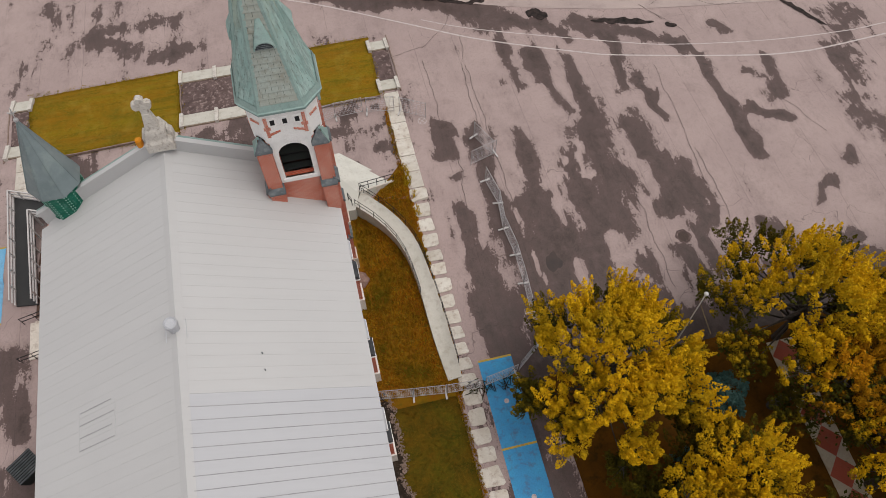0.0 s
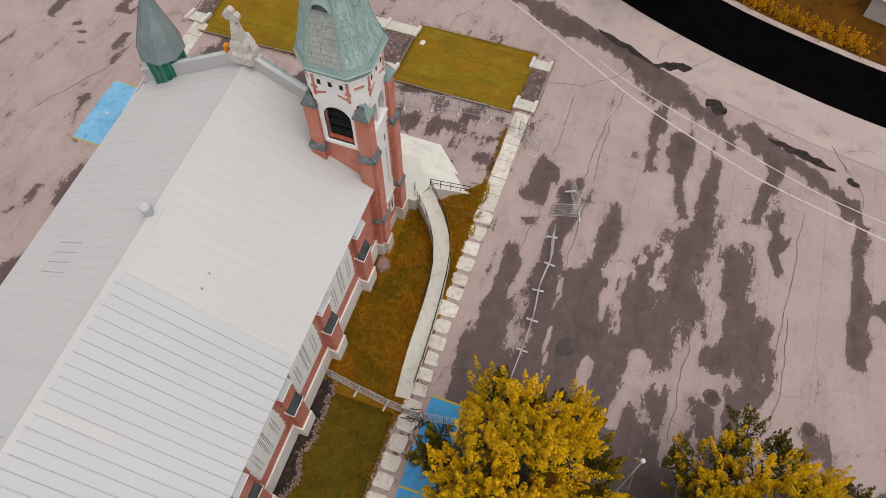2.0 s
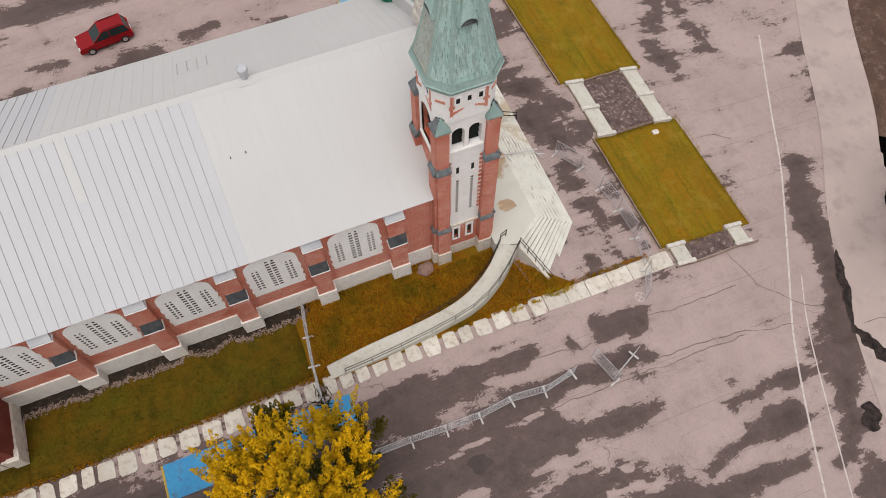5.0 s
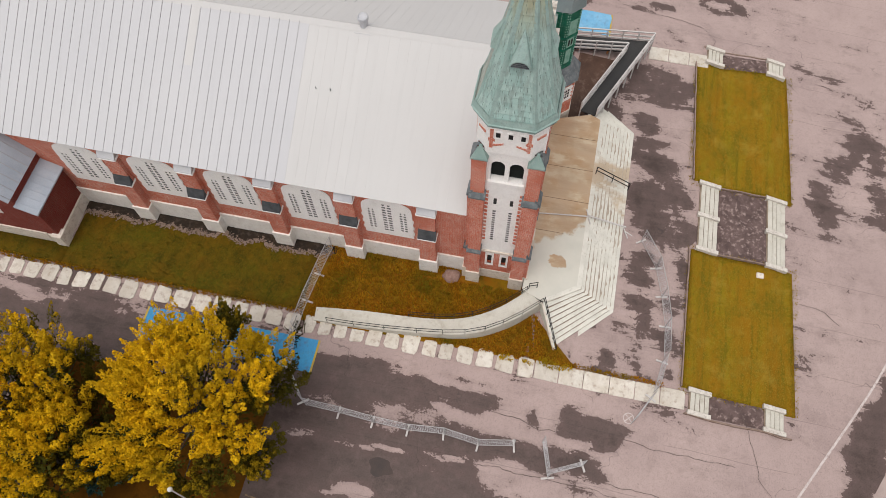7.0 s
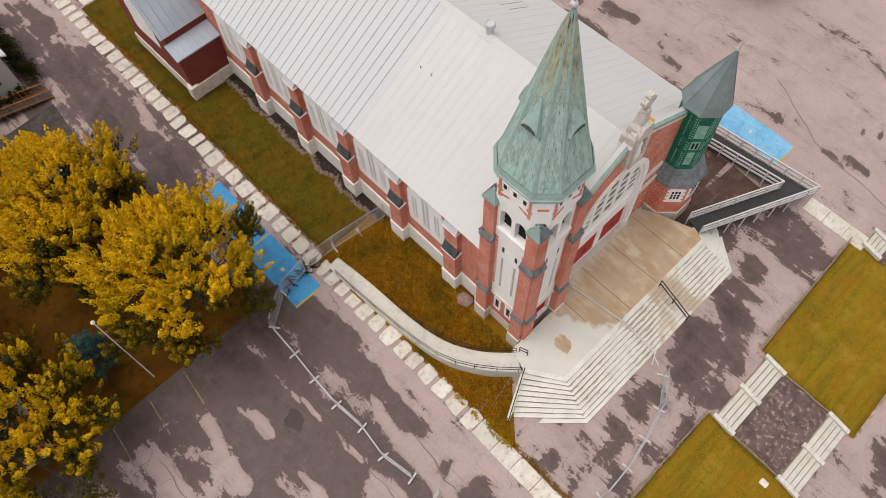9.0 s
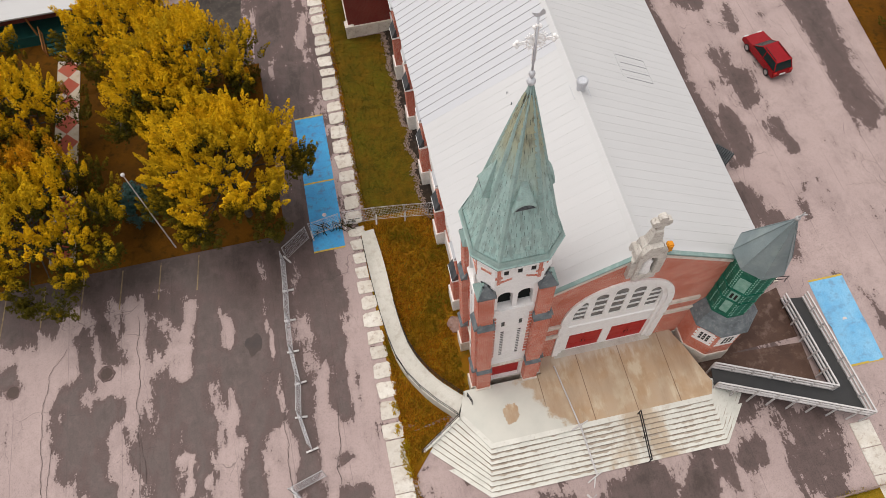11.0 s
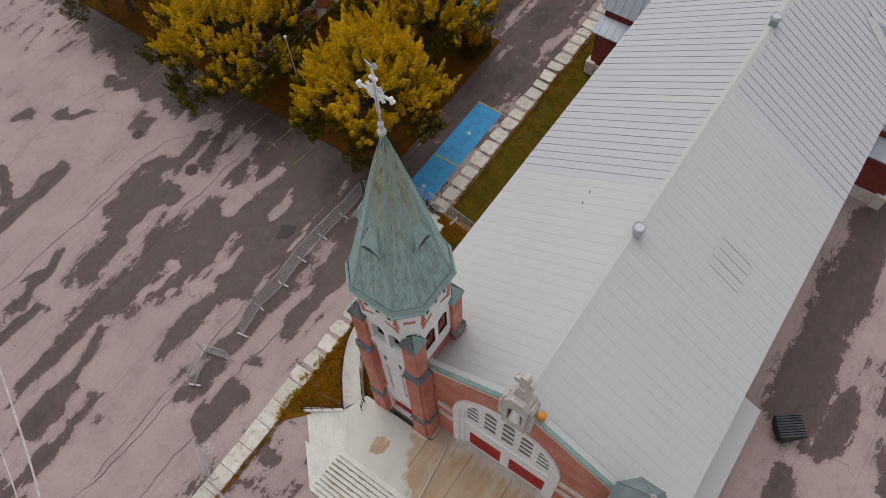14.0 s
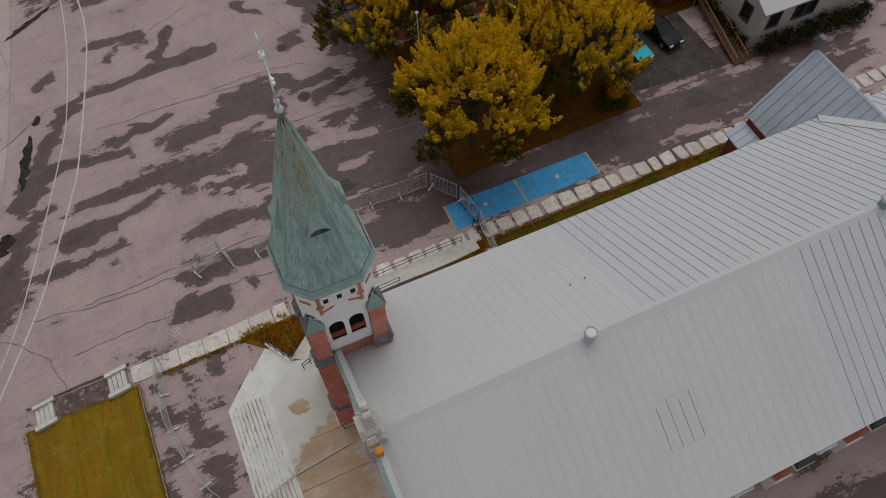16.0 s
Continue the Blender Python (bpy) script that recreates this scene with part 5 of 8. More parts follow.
plate(bm, "y", FRONT - 0.34, FRONT - 0.16, ring(-0.5), [arch(c - w, c + w, z0, z1 - 0.4, z1, 8) for c, w, z0, z1 in lights] + [[(a, 1.42), (b, 1.42), (b, 4.1), (a, 4.1)] for a, b in doors])
tymp = part("tympanum", bm, M_WHITE, church, "white panelled portal infill")
for c, w, z0, z1 in lights:
    bm = bmesh.new()
    plate(bm, "y", FRONT - 0.26, FRONT - 0.22, arch(c - w - 0.02, c + w + 0.02, z0 - 0.02, z1 - 0.4, z1 + 0.02, 8))
    part("pane", bm, M_GLASS_GREY, tymp, "pale grey glass light")
    for k in range(1, 4):
        bm = bmesh.new()
        z = z0 + k * (z1 - z0) / 4
        box(bm, c - w, c + w, FRONT - 0.22, FRONT - 0.15, z - 0.06, z + 0.06)
        part("glazing_bar", bm, M_WHITE, tymp)
bm = bmesh.new()
loft(bm, [[(x, FRONT - 0.2, 5.5), (x, FRONT - 0.1, 5.62), (x, FRONT - 0.08, 5.8), (x, FRONT - 0.2, 5.95)] for x in (-12.1, -6.2)])
part("transom", bm, M_WHITE, tymp, "white moulded transom")
for i, (a, b) in enumerate(doors):
    mid = (a + b) / 2
    for c0, c1 in ((a, mid - 0.01), (mid + 0.01, b)):
        bm = bmesh.new()
        box(bm, c0, c1, FRONT - 0.3, FRONT - 0.22, 1.42, 4.1)
        for z0, z1 in ((1.6, 2.3), (2.45, 3.75)):
            box(bm, c0 + 0.15, c1 - 0.15, FRONT - 0.225, FRONT - 0.205, z0, z1)
        leaf_ob = part("door", bm, M_RED_DOOR, church, "red painted double door leaf, closed")
        bm = bmesh.new()
        tube(bm, (mid + (0.12 if c0 > mid else -0.12), FRONT - 0.17, 2.45), (mid + (0.12 if c0 > mid else -0.12), FRONT - 0.17, 2.75), 0.025, 6)
        part("handle", bm, M_BLACK, leaf_ob, "black iron pull")

# -- statue in its niche, with a stone cross above --
bm = bmesh.new()
plate(bm, "y", FRONT - 0.1, FRONT + 0.42, [(CX - 0.64, 12.5), (CX + 0.64, 12.5), (CX + 0.64, 15.5), (CX + 0.36, 16.1), (CX - 0.36, 16.1), (CX - 0.64, 15.5)], [arch(CX - 0.42, CX + 0.42, 13.1, 14.5, 15.0, 8)])
niche = part("niche", bm, M_STONE_WORN, church, "pale stone niche on the gable")
# Black back plate paints the shade inside the niche.
bm = bmesh.new()
box(bm, CX - 0.44, CX + 0.44, FRONT - 0.06, FRONT + 0.0, 13.0, 15.05)
part("niche_back", bm, M_DARK, niche, "niche back, coloured dark for its shade")
for sg in (-1, 1):
    bm = bmesh.new()
    for x0, x1, z0, z1 in ((0.62, 0.95, 12.7, 14.6), (0.62, 0.84, 14.5, 15.3)):
        loft(bm, [[(CX + sg * x0, FRONT - 0.25, z0), (CX + sg * x1, FRONT - 0.25, z0), (CX + sg * x1, FRONT + 0.3, z0), (CX + sg * x0, FRONT + 0.3, z0)],
                  [(CX + sg * x0, FRONT - 0.25, z1), (CX + sg * x1, FRONT - 0.25, z1), (CX + sg * x1, FRONT + 0.3, z1), (CX + sg * x0, FRONT + 0.3, z1)],
                  [(CX + sg * x0, FRONT - 0.2, z1 + 0.35), (CX + sg * (x0 + 0.06), FRONT - 0.2, z1 + 0.35), (CX + sg * (x0 + 0.06), FRONT + 0.2, z1 + 0.35), (CX + sg * x0, FRONT + 0.2, z1 + 0.35)]])
    part("niche_buttress", bm, M_STONE_WORN, niche, "stepped stone side of the niche")
bm = bmesh.new()
loft(bm, [[(CX - w, FRONT - d, z), (CX + w, FRONT - d, z), (CX + w, FRONT + 0.12, z), (CX - w, FRONT + 0.12, z)]
          for w, d, z in ((0.78, 0.72, 14.4), (0.76, 0.7, 15.05), (0.6, 0.58, 15.3), (0.56, 0.54, 15.8), (0.38, 0.44, 16.1), (0.3, 0.38, 16.7), (0.2, 0.33, 17.25))])
bmesh.ops.bevel(bm, geom=bm.edges[:], offset=0.035, segments=1, affect="EDGES")
ped = part("pedestal", bm, M_STONE_WORN, church, "stepped pale stone pedestal of the gable cross")
bm = bmesh.new()
zc = 17.85
plate(bm, "y", FRONT - 0.3, FRONT + 0.02, [(CX + u * 0.76, zc + v * 0.85) for u, v in ((-0.22, -0.7), (0.22, -0.7), (0.25, -0.3), (0.5, -0.32), (0.66, -0.12), (0.66, 0.14), (0.5, 0.3), (0.25, 0.26),
                                                                        (0.3, 0.5), (0.14, 0.68), (-0.14, 0.68), (-0.3, 0.5), (-0.25, 0.26), (-0.5, 0.3), (-0.66, 0.14), (-0.66, -0.12), (-0.5, -0.32), (-0.25, -0.3))])
part("gable_cross", bm, M_STONE_WORN, ped, "thick pale stone cross with clipped arms")
bm = bmesh.new()
loft(bm, [[(CX + r * math.cos(a), FRONT + 0.22 + r * 0.6 * math.sin(a), z) for a in (2 * math.pi * i / 10 for i in range(10))]
          for r, z in ((0.33, 13.08), (0.34, 13.3), (0.27, 13.75), (0.25, 14.1), (0.29, 14.3), (0.12, 14.42), (0.15, 14.54), (0.14, 14.66), (0.05, 14.74))])
ob = part("statue", bm, M_WHITE, smooth=True)
tagged(ob, "weathered white draped stone statue in a gable niche", "statue")
bm = bmesh.new()
box(bm, -10.82, -10.46, FRONT - 0.3, FRONT + 0.06, 14.5, 15.15)
bmesh.ops.bevel(bm, geom=bm.edges[:], offset=0.06, segments=2, affect="EDGES")
part("hood", bm, M_ORANGE, church, "orange cover beside the gable niche")

# -- vestibule and steps on the west side --
bm = bmesh.new()
box(bm, -20.4, WALL_W, 16.8, 26.2, -0.3, 3.0)
vest = part("vestibule", bm, M_BRICK, church, "low brick side vestibule")
bm = bmesh.new()
loft(bm, [[(WALL_W, y, 4.1), (-20.7, y, 3.1), (-20.7, y, 3.25), (WALL_W, y, 4.25)] for y in (16.5, 26.5)])
part("lean_to_roof", bm, M_ROOF, vest, "pale sheet lean-to roof")
side_steps = thing("side_steps", -22, 24.6, 0, "pale pink stone side steps with black iron handrails", "steps")
for k in range(6):
    bm = bmesh.new()
    box(bm, -21.4 - 0.42 * k, -20.4, 23.2, 26.0, -0.2, 0.95 - 0.17 * k)
    part("step", bm, M_STONE, side_steps)
for y in (23.1, 26.1):
    bm = bmesh.new()
    for h in (0.5, 0.95):
        tube(bm, (-20.8, y, 0.95 + h), (-24.0, y, -0.1 + h), 0.03)
    for k in range(4):
        x = -20.8 - k * 1.05
        tube(bm, (x, y, -0.1), (x, y, 1.9 - k * 0.35), 0.025)
    part("handrail", bm, M_BLACK, side_steps, "black iron handrail")

far_steps = copy_thing(side_steps, pose(1.0, -23.5, 0, 0, 0, 180))
tagged(far_steps, "pale stone steps with black handrails at the sacristy wall")

# ---- the bell tower ----
TX, TY, TH = -2.2, 27.15, 1.75
tower = thing("bell_tower", TX, TY, 0, "red brick bell tower with white stone trim and a green spire", "tower")


def turned(bm, k):
    """Turns what is in bm by k quarter turns round the tower."""
    bmesh.ops.transform(bm, matrix=Matrix.Translation((TX, TY, 0)) @ Matrix.Rotation(math.pi / 2 * k, 4, "Z") @ Matrix.Translation((-TX, -TY, 0)), verts=bm.verts)
    return bm


# faces: 0 east, 1 north (front), 2 west, 3 south
for k in range(4):
    solo = k == 3
    if solo:
        openings = [arch(TY - 0.85, TY + 0.85, 12.6, 14.9, 15.8, 10)]
    else:
        openings = [arch(TY - 0.93 + d, TY - 0.13 + d, 13.3, 14.8, 15.25, 8) for d in (0, 1.06)]
    slits = [] if k in (2, 3) else [[(TY + d - 0.1, z0), (TY + d + 0.1, z0), (TY + d + 0.1, z1), (TY + d - 0.1, z1)] for d in (-0.5, 0.5) for z0, z1 in ((5.9, 9.85), (10.6, 11.3))]
    low = []
    if k == 1:
        low = [[(TY - 0.92, 1.45), (TY + 0.92, 1.45), (TY + 0.92, 4.2), (TY - 0.92, 4.2)]]
    elif k == 0:
        low = [[(TY + d - 0.16, 2.3), (TY + d + 0.16, 2.3), (TY + d + 0.16, 3.7), (TY + d - 0.16, 3.7)] for d in (-0.5, 0.5)]
    bm = bmesh.new()
    xo = TX + TH
    plate(bm, "x", xo, xo - 0.4, [(TY - TH, 4.3 if k in (0, 1) else 1.6), (TY + TH, 4.3 if k in (0, 1) else 1.6), (TY + TH, 16.4), (TY - TH, 16.4)], openings + slits)
    shaft = part("tower_wall", turned(bm, k), M_BRICK if k in (2, 3) else M_WHITE, tower, "white rendered tower face" if k < 2 else "red brick tower face")
    if k in (0, 1):
        bm = bmesh.new()
        plate(bm, "x", xo - 0.01, xo - 0.41, [(TY - TH, 1.2), (TY + TH, 1.2), (TY + TH, 4.3), (TY - TH, 4.3)], low)
        part("tower_base_wall", turned(bm, k), M_BRICK if k == 0 else M_WHITE, tower, "brick base wall of the tower" if k == 0 else "white door surround wall")
    if k in (2, 3):
        bm = bmesh.new()
        plate(bm, "x", xo + 0.05, xo - 0.1, [(TY - 1.15, 12.2), (TY + 1.15, 12.2), (TY + 1.15, 16.3), (TY - 1.15, 16.3)], openings)
        part("belfry_panel", turned(bm, k), M_WHITE, tower, "white belfry panel")
    # louvres in the belfry openings
    for o in openings:
        u0, u1, v0, v1 = min(p[0] for p in o), max(p[0] for p in o), min(p[1] for p in o), max(p[1] for p in o)
        bm = bmesh.new()
        box(bm, xo - 0.95, xo - 0.7, u0 - 0.05, u1 + 0.05, v0 - 0.05, v1 + 0.05)
        back = part("belfry_opening", turned(bm, k), M_DARK, tower, "near-black backing for the unlit belfry inside")
        bm = bmesh.new()
        n = 4
        for j in range(n):
            z = v0 + (j + 0.5) * (v1 - v0) / n
            loft(bm, [[(xo - 0.35, u, z - 0.14), (xo - 0.32, u, z - 0.11), (xo - 0.6, u, z + 0.13), (xo - 0.63, u, z + 0.1)] for u in (u0, u1)])
        part("louvre", turned(bm, k), M_LOUVRE, back)
        bm = bmesh.new()
        box(bm, xo - 0.02, xo + 0.14, u0 - 0.12, u1 + 0.12, v0 - 0.22, v0 - 0.02)
        part("sill", turned(bm, k), M_WHITE, tower, "white belfry sill")
    if slits:
        bm = bmesh.new()
        for s in slits:
            box(bm, xo - 0.16, xo - 0.035, s[0][0] - 0.02, s[1][0] + 0.02, s[0][1] - 0.02, s[2][1] + 0.02)
        lv = part("slit_glass", turned(bm, k), M_GLASS, tower, "dark slit lights")
        bm = bmesh.new()
        for s in slits:
            n = int((s[2][1] - s[0][1]) / 0.28)
            for j in range(1, n if n > 4 else 1):
                z = s[0][1] + j * (s[2][1] - s[0][1]) / n
                box(bm, xo - 0.1, xo - 0.015, s[0][0], s[1][0], z - 0.045, z + 0.045)
        part("slit_bar", turned(bm, k), M_WHITE, lv, "white glazing bars", "stuff")
        for side in (-1, 1):
            for j in range(14):
                bm = bmesh.new()
                box(bm, xo - 0.03, xo + 0.05, *sorted((TY + side * 1.12, TY + side * 0.93)), 5.9 + j * 0.46, 6.12 + j * 0.46)
                part("quoin", turned(bm, k), M_BRICK, tower, "toothed brick quoin")
    # brick cross-bands on the white top stage and a low gablet over the openings
    bm = bmesh.new()
    box(bm, xo, xo + 0.12, TY - 1.15, TY + 1.15, 4.2, 4.4)
    part("string_course", turned(bm, k), M_STONE, tower)
bm = bmesh.new()
for a, b in ((-0.91, -0.005), (0.005, 0.91)):
    box(bm, TX + a, TX + b, TY + TH - 0.3, TY + TH - 0.22, 1.47, 4.18)
    box(bm, TX + a + 0.14, TX + b - 0.14, TY + TH - 0.225, TY + TH - 0.2, 1.7, 3.85)
part("tower_door", bm, M_RED_DOOR, tower, "red painted tower door, closed")
bm = bmesh.new()
for d in (-0.5, 0.5):
    box(bm, TX + TH - 0.3, TX + TH - 0.22, TY + d - 0.15, TY + d + 0.15, 2.32, 3.68)
part("slit_glass", bm, M_GLASS, tower, "dark slit lights")
bm = bmesh.new()
for d in (-0.5, 0.5):
    plate(bm, "x", TX + TH + 0.06, TX + TH - 0.1, [(TY + d - 0.3, 2.15), (TY + d + 0.3, 2.15), (TY + d + 0.3, 4.0), (TY + d - 0.3, 4.0)], [[(TY + d - 0.16, 2.3), (TY + d + 0.16, 2.3), (TY + d + 0.16, 3.7), (TY + d - 0.16, 3.7)]])
part("slit_surround", bm, M_WHITE, tower, "white slit surrounds")


def wedge(bm, x0, x1, u0, u1, z0, z1):
    """A weathering that slopes up from its outer edge x1 to the wall side x0."""
    loft(bm, [[(x0, u, z0), (x1, u, z0), (x1, u, z0 + 0.12), (x0, u, z1)] for u in (u0, u1)])


# paired corner buttresses in three stages
for k in range(4):
    for sgn in (-1, 1):
        u0, u1 = sorted((TY + sgn * 1.12, TY + sgn * 2.02))
        xo = TX + TH
        bm = bmesh.new()
        box(bm, xo - 0.1, xo + 0.52, u0, u1, 1.5, 4.6)
        box(bm, xo - 0.1, xo + 0.42, u0 + 0.02, u1 - 0.02, 4.5, 11.7)
        box(bm, xo - 0.1, xo + 0.26, u0 + 0.05, u1 - 0.05, 11.6, 15.6)
        but = part("buttress", turned(bm, k), M_BRICK, tower, "tall stepped brick corner buttress")
        bm = bmesh.new()
        box(bm, xo - 0.1, xo + 0.62, u0 - 0.05, u1 + 0.05, -0.8, 1.55)
        part("base", turned(bm, k), M_STONE, but, "pale stone base")
        for x1, z0, z1 in ((0.58, 4.55, 5.3), (0.48, 11.6, 12.3)):
            bm = bmesh.new()
            wedge(bm, xo + 0.1, xo + x1, u0 - 0.05, u1 + 0.05, z0, z1)
            part("cap", turned(bm, k), M_LEAD, but, "grey lead weathering")
        bm = bmesh.new()
        c = (u0 + u1) / 2
        loft(bm, [[(xo - 0.12, u0 - 0.04, 15.55), (xo + 0.34, u0 - 0.04, 15.55), (xo + 0.34, u1 + 0.04, 15.55), (xo - 0.12, u1 + 0.04, 15.55)],
                  [(xo - 0.12, u0 - 0.04, 15.68), (xo + 0.34, u0 - 0.04, 15.68), (xo + 0.34, u1 + 0.04, 15.68), (xo - 0.12, u1 + 0.04, 15.68)],
                  [(xo - 0.12, c - 0.05, 16.5), (xo - 0.02, c - 0.05, 16.5), (xo - 0.02, c + 0.05, 16.5), (xo - 0.12, c + 0.05, 16.5)]])
        part("cap", turned(bm, k), M_COPPER if (k + sgn) % 2 else M_LEAD, but, "weathered metal pyramid cap")
bm = bmesh.new()
box(bm, TX - TH - 0.02, TX + TH + 0.02, TY - TH - 0.02, TY + TH + 0.02, -0.8, 1.25)
part("tower_plinth", bm, M_STONE, tower, "pale stone tower plinth")

def octagon(r, f, z):
    """An eight-sided ring: faces at r from the axis, main faces f half long."""
    ox = -0.2 * max(0, (z - 19) / 9.75)
    return [(TX + ox + x, TY + y, z) for x, y in ((r, -f), (r, f), (f, r), (-f, r), (-r, f), (-r, -f), (-f, -r), (f, -r))]


bm = bmesh.new()
loft(bm, [octagon(1.88, 1.2, 16.2), octagon(1.88, 1.2, 18.6)])
part("lantern_stage", bm, M_WHITE, tower, "white octagonal top stage")
bm = bmesh.new()
loft(bm, [octagon(1.88, 1.2, 18.5), octagon(2.0, 1.2, 18.75), octagon(2.16, 1.2, 18.8), octagon(2.16, 1.2, 19.1)])
part("cornice", bm, M_COPPER, tower, "pale green eaves cornice")
for k in range(4):
    xo = TX + 1.88
    for d in (-0.66, 0, 0.66):
        bm = bmesh.new()
        plate(bm, "x", xo + 0.05, xo - 0.02, [(TY + d - 0.2, 17.55), (TY + d + 0.2, 17.55), (TY + d + 0.2, 18.2), (TY + d - 0.2, 18.2)],
              [[(TY + d - 0.12, 17.65), (TY + d + 0.12, 17.65), (TY + d + 0.12, 18.1), (TY + d - 0.12, 18.1)]])
        fr = part("small_window", turned(bm, k), M_WHITE, tower, "small square white window")
        bm = bmesh.new()
        box(bm, xo - 0.01, xo + 0.012, TY + d - 0.13, TY + d + 0.13, 17.64, 18.11)
        part("pane", turned(bm, k), M_DARK, fr, "dark pane")
    for sg in (-1, 1):
        bm = bmesh.new()
        box(bm, xo - 0.02, xo + 0.03, *sorted((TY + sg * 0.92, TY + sg * 1.1)), 16.7, 18.3)
        box(bm, xo - 0.02, xo + 0.035, *sorted((TY + sg * 0.82, TY + sg * 1.18)), 17.3, 17.55)
        loft(bm, [[(x, TY + sg * 1.1, 16.75), (x, TY + sg * 1.1, 16.95), (x, TY + sg * 0.35, 17.2), (x, TY + sg * 0.35, 17.08)] for x in (xo - 0.02, xo + 0.035)])
        part("brick_band", turned(bm, k), M_BRICK, tower, "red brick cross band")
for sx in (-1, 1):
    for sy in (-1, 1):
        bm = bmesh.new()
        m = Matrix.Translation((TX + sx * 1.54, TY + sy * 1.54, 0)) @ Matrix.Rotation(math.atan2(sy, sx), 4, "Z")
        box(bm, -0.03, 0.045, -0.28, 0.28, 17.75, 17.95, m)
        part("brick_band", bm, M_BRICK, tower, "red brick corner band")

# spire with separate shingles
APEX = 28.75


def spire_at(z):
    t = (z - 19.05) / (APEX - 19.05)
    flare = 0.14 * max(0, 1 - t * 6) ** 2
    return 2.0 * (1 - t) ** 0.97 + flare + 0.03, 1.1 * (1 - t) ** 1.02 + flare * 0.4 + 0.012


bm = bmesh.new()
levels = [19.05 + (APEX - 19.05) * i / 14 for i in range(15)]
loft(bm, [octagon(*spire_at(z), z) for z in levels])
spire = part("spire", bm, M_SPIRE, tower, "tall verdigris octagonal spire")


def shingle_mesh(bm, quad, n, lift):
    """One slightly tapered shingle: thin at the head, proud at the butt."""
    a, b, c, d = quad
    top = [a + n * (lift + 0.045), b + n * (lift + 0.045), c + n * (lift + 0.008), d + n * (lift + 0.008)]
    vs = [bm.verts.new(p) for p in (*top, a + n * lift * 0.2, b + n * lift * 0.2)]
    bm.faces.new(vs[:4])
    bm.faces.new((vs[1], vs[0], vs[4], vs[5]))


count, rest, mossy = 0, bmesh.new(), bmesh.new()
rows = 27
for r in range(rows):
    z0, z1 = 19.1 + (APEX - 0.5 - 19.1) * r / rows, 19.1 + (APEX - 0.5 - 19.1) * (r + 1) / rows + 0.05
    ra, rb = octagon(*spire_at(z0), z0), octagon(*spire_at(z1), z1)
    for f in range(8):
        p0, p1, q0, q1 = [Vector(v) for v in (ra[f], ra[(f + 1) % 8], rb[f], rb[(f + 1) % 8])]
        n = (p1 - p0).cross(q0 - p0).normalized()
        m = max(1, round((p1 - p0).length / 0.36))
        cuts = [0] + [(i + (0.5 if r % 2 else 0) + random.uniform(-0.2, 0.2)) / m for i in range(0 if r % 2 else 1, m)] + [1]
        for a, b in zip(cuts, cuts[1:]):
            if b - a < 0.02:
                continue
            g = random.uniform(0.004, 0.009) / max(0.2, (p1 - p0).length)
            quad = (p0.lerp(p1, a + g), p0.lerp(p1, b - g), q0.lerp(q1, b - g), q0.lerp(q1, a + g))
            lift = random.uniform(0.004, 0.012)
            if count < 290 and f in (0, 1, 2, 3, 7):
                bm = bmesh.new()
                shingle_mesh(bm, quad, n, lift)
                part("shingle", bm, M_SHINGLE, spire)
                count += 1
            else:
                shingle_mesh(mossy if f == 6 else rest, quad, n, lift)
tagged(part("shingles", rest, M_SHINGLE, spire, "weathered verdigris shingles", "stuff"))
part("shingles", mossy, M_SHINGLE_BROWN, spire, "brownish mossy shingles", "stuff")
for f in range(8):
    bm = bmesh.new()
    line = [Vector(octagon(*spire_at(z), z)[f]) for z in levels]
    rings = []
    for z, p in zip(levels, line):
        ring = [Vector(q) for q in octagon(*spire_at(z), z)]
        out = Vector((p.x - TX, p.y - TY, 0)).normalized()
        wide = 0.13 * min(1, (APEX - z) / 4 + 0.1)
        sides = [p + (ring[(f + d) % 8] - p).normalized() * min(wide, (ring[(f + d) % 8] - p).length * 0.45) for d in (-1, 1)]
        rings.append([sides[0] - out * 0.04, sides[0] + out * 0.055, p + out * 0.075, sides[1] + out * 0.055, sides[1] - out * 0.04])
    loft(bm, rings)
    part("hip_roll", bm, M_HIP, spire, "smooth grey-green metal hip")
bm = bmesh.new()
loft(bm, [[(TX + (x - TX) * g, TY + (y - TY) * g, z) for x, y, _ in octagon(*spire_at(19.1), 19.1)] for g, z in ((1.02, 18.98), (1.05, 19.06), (1.025, 19.12), (0.98, 19.5))], close=False)
part("eaves_flashing", bm, M_HIP, spire, "pale green sheet flashing above the eaves")
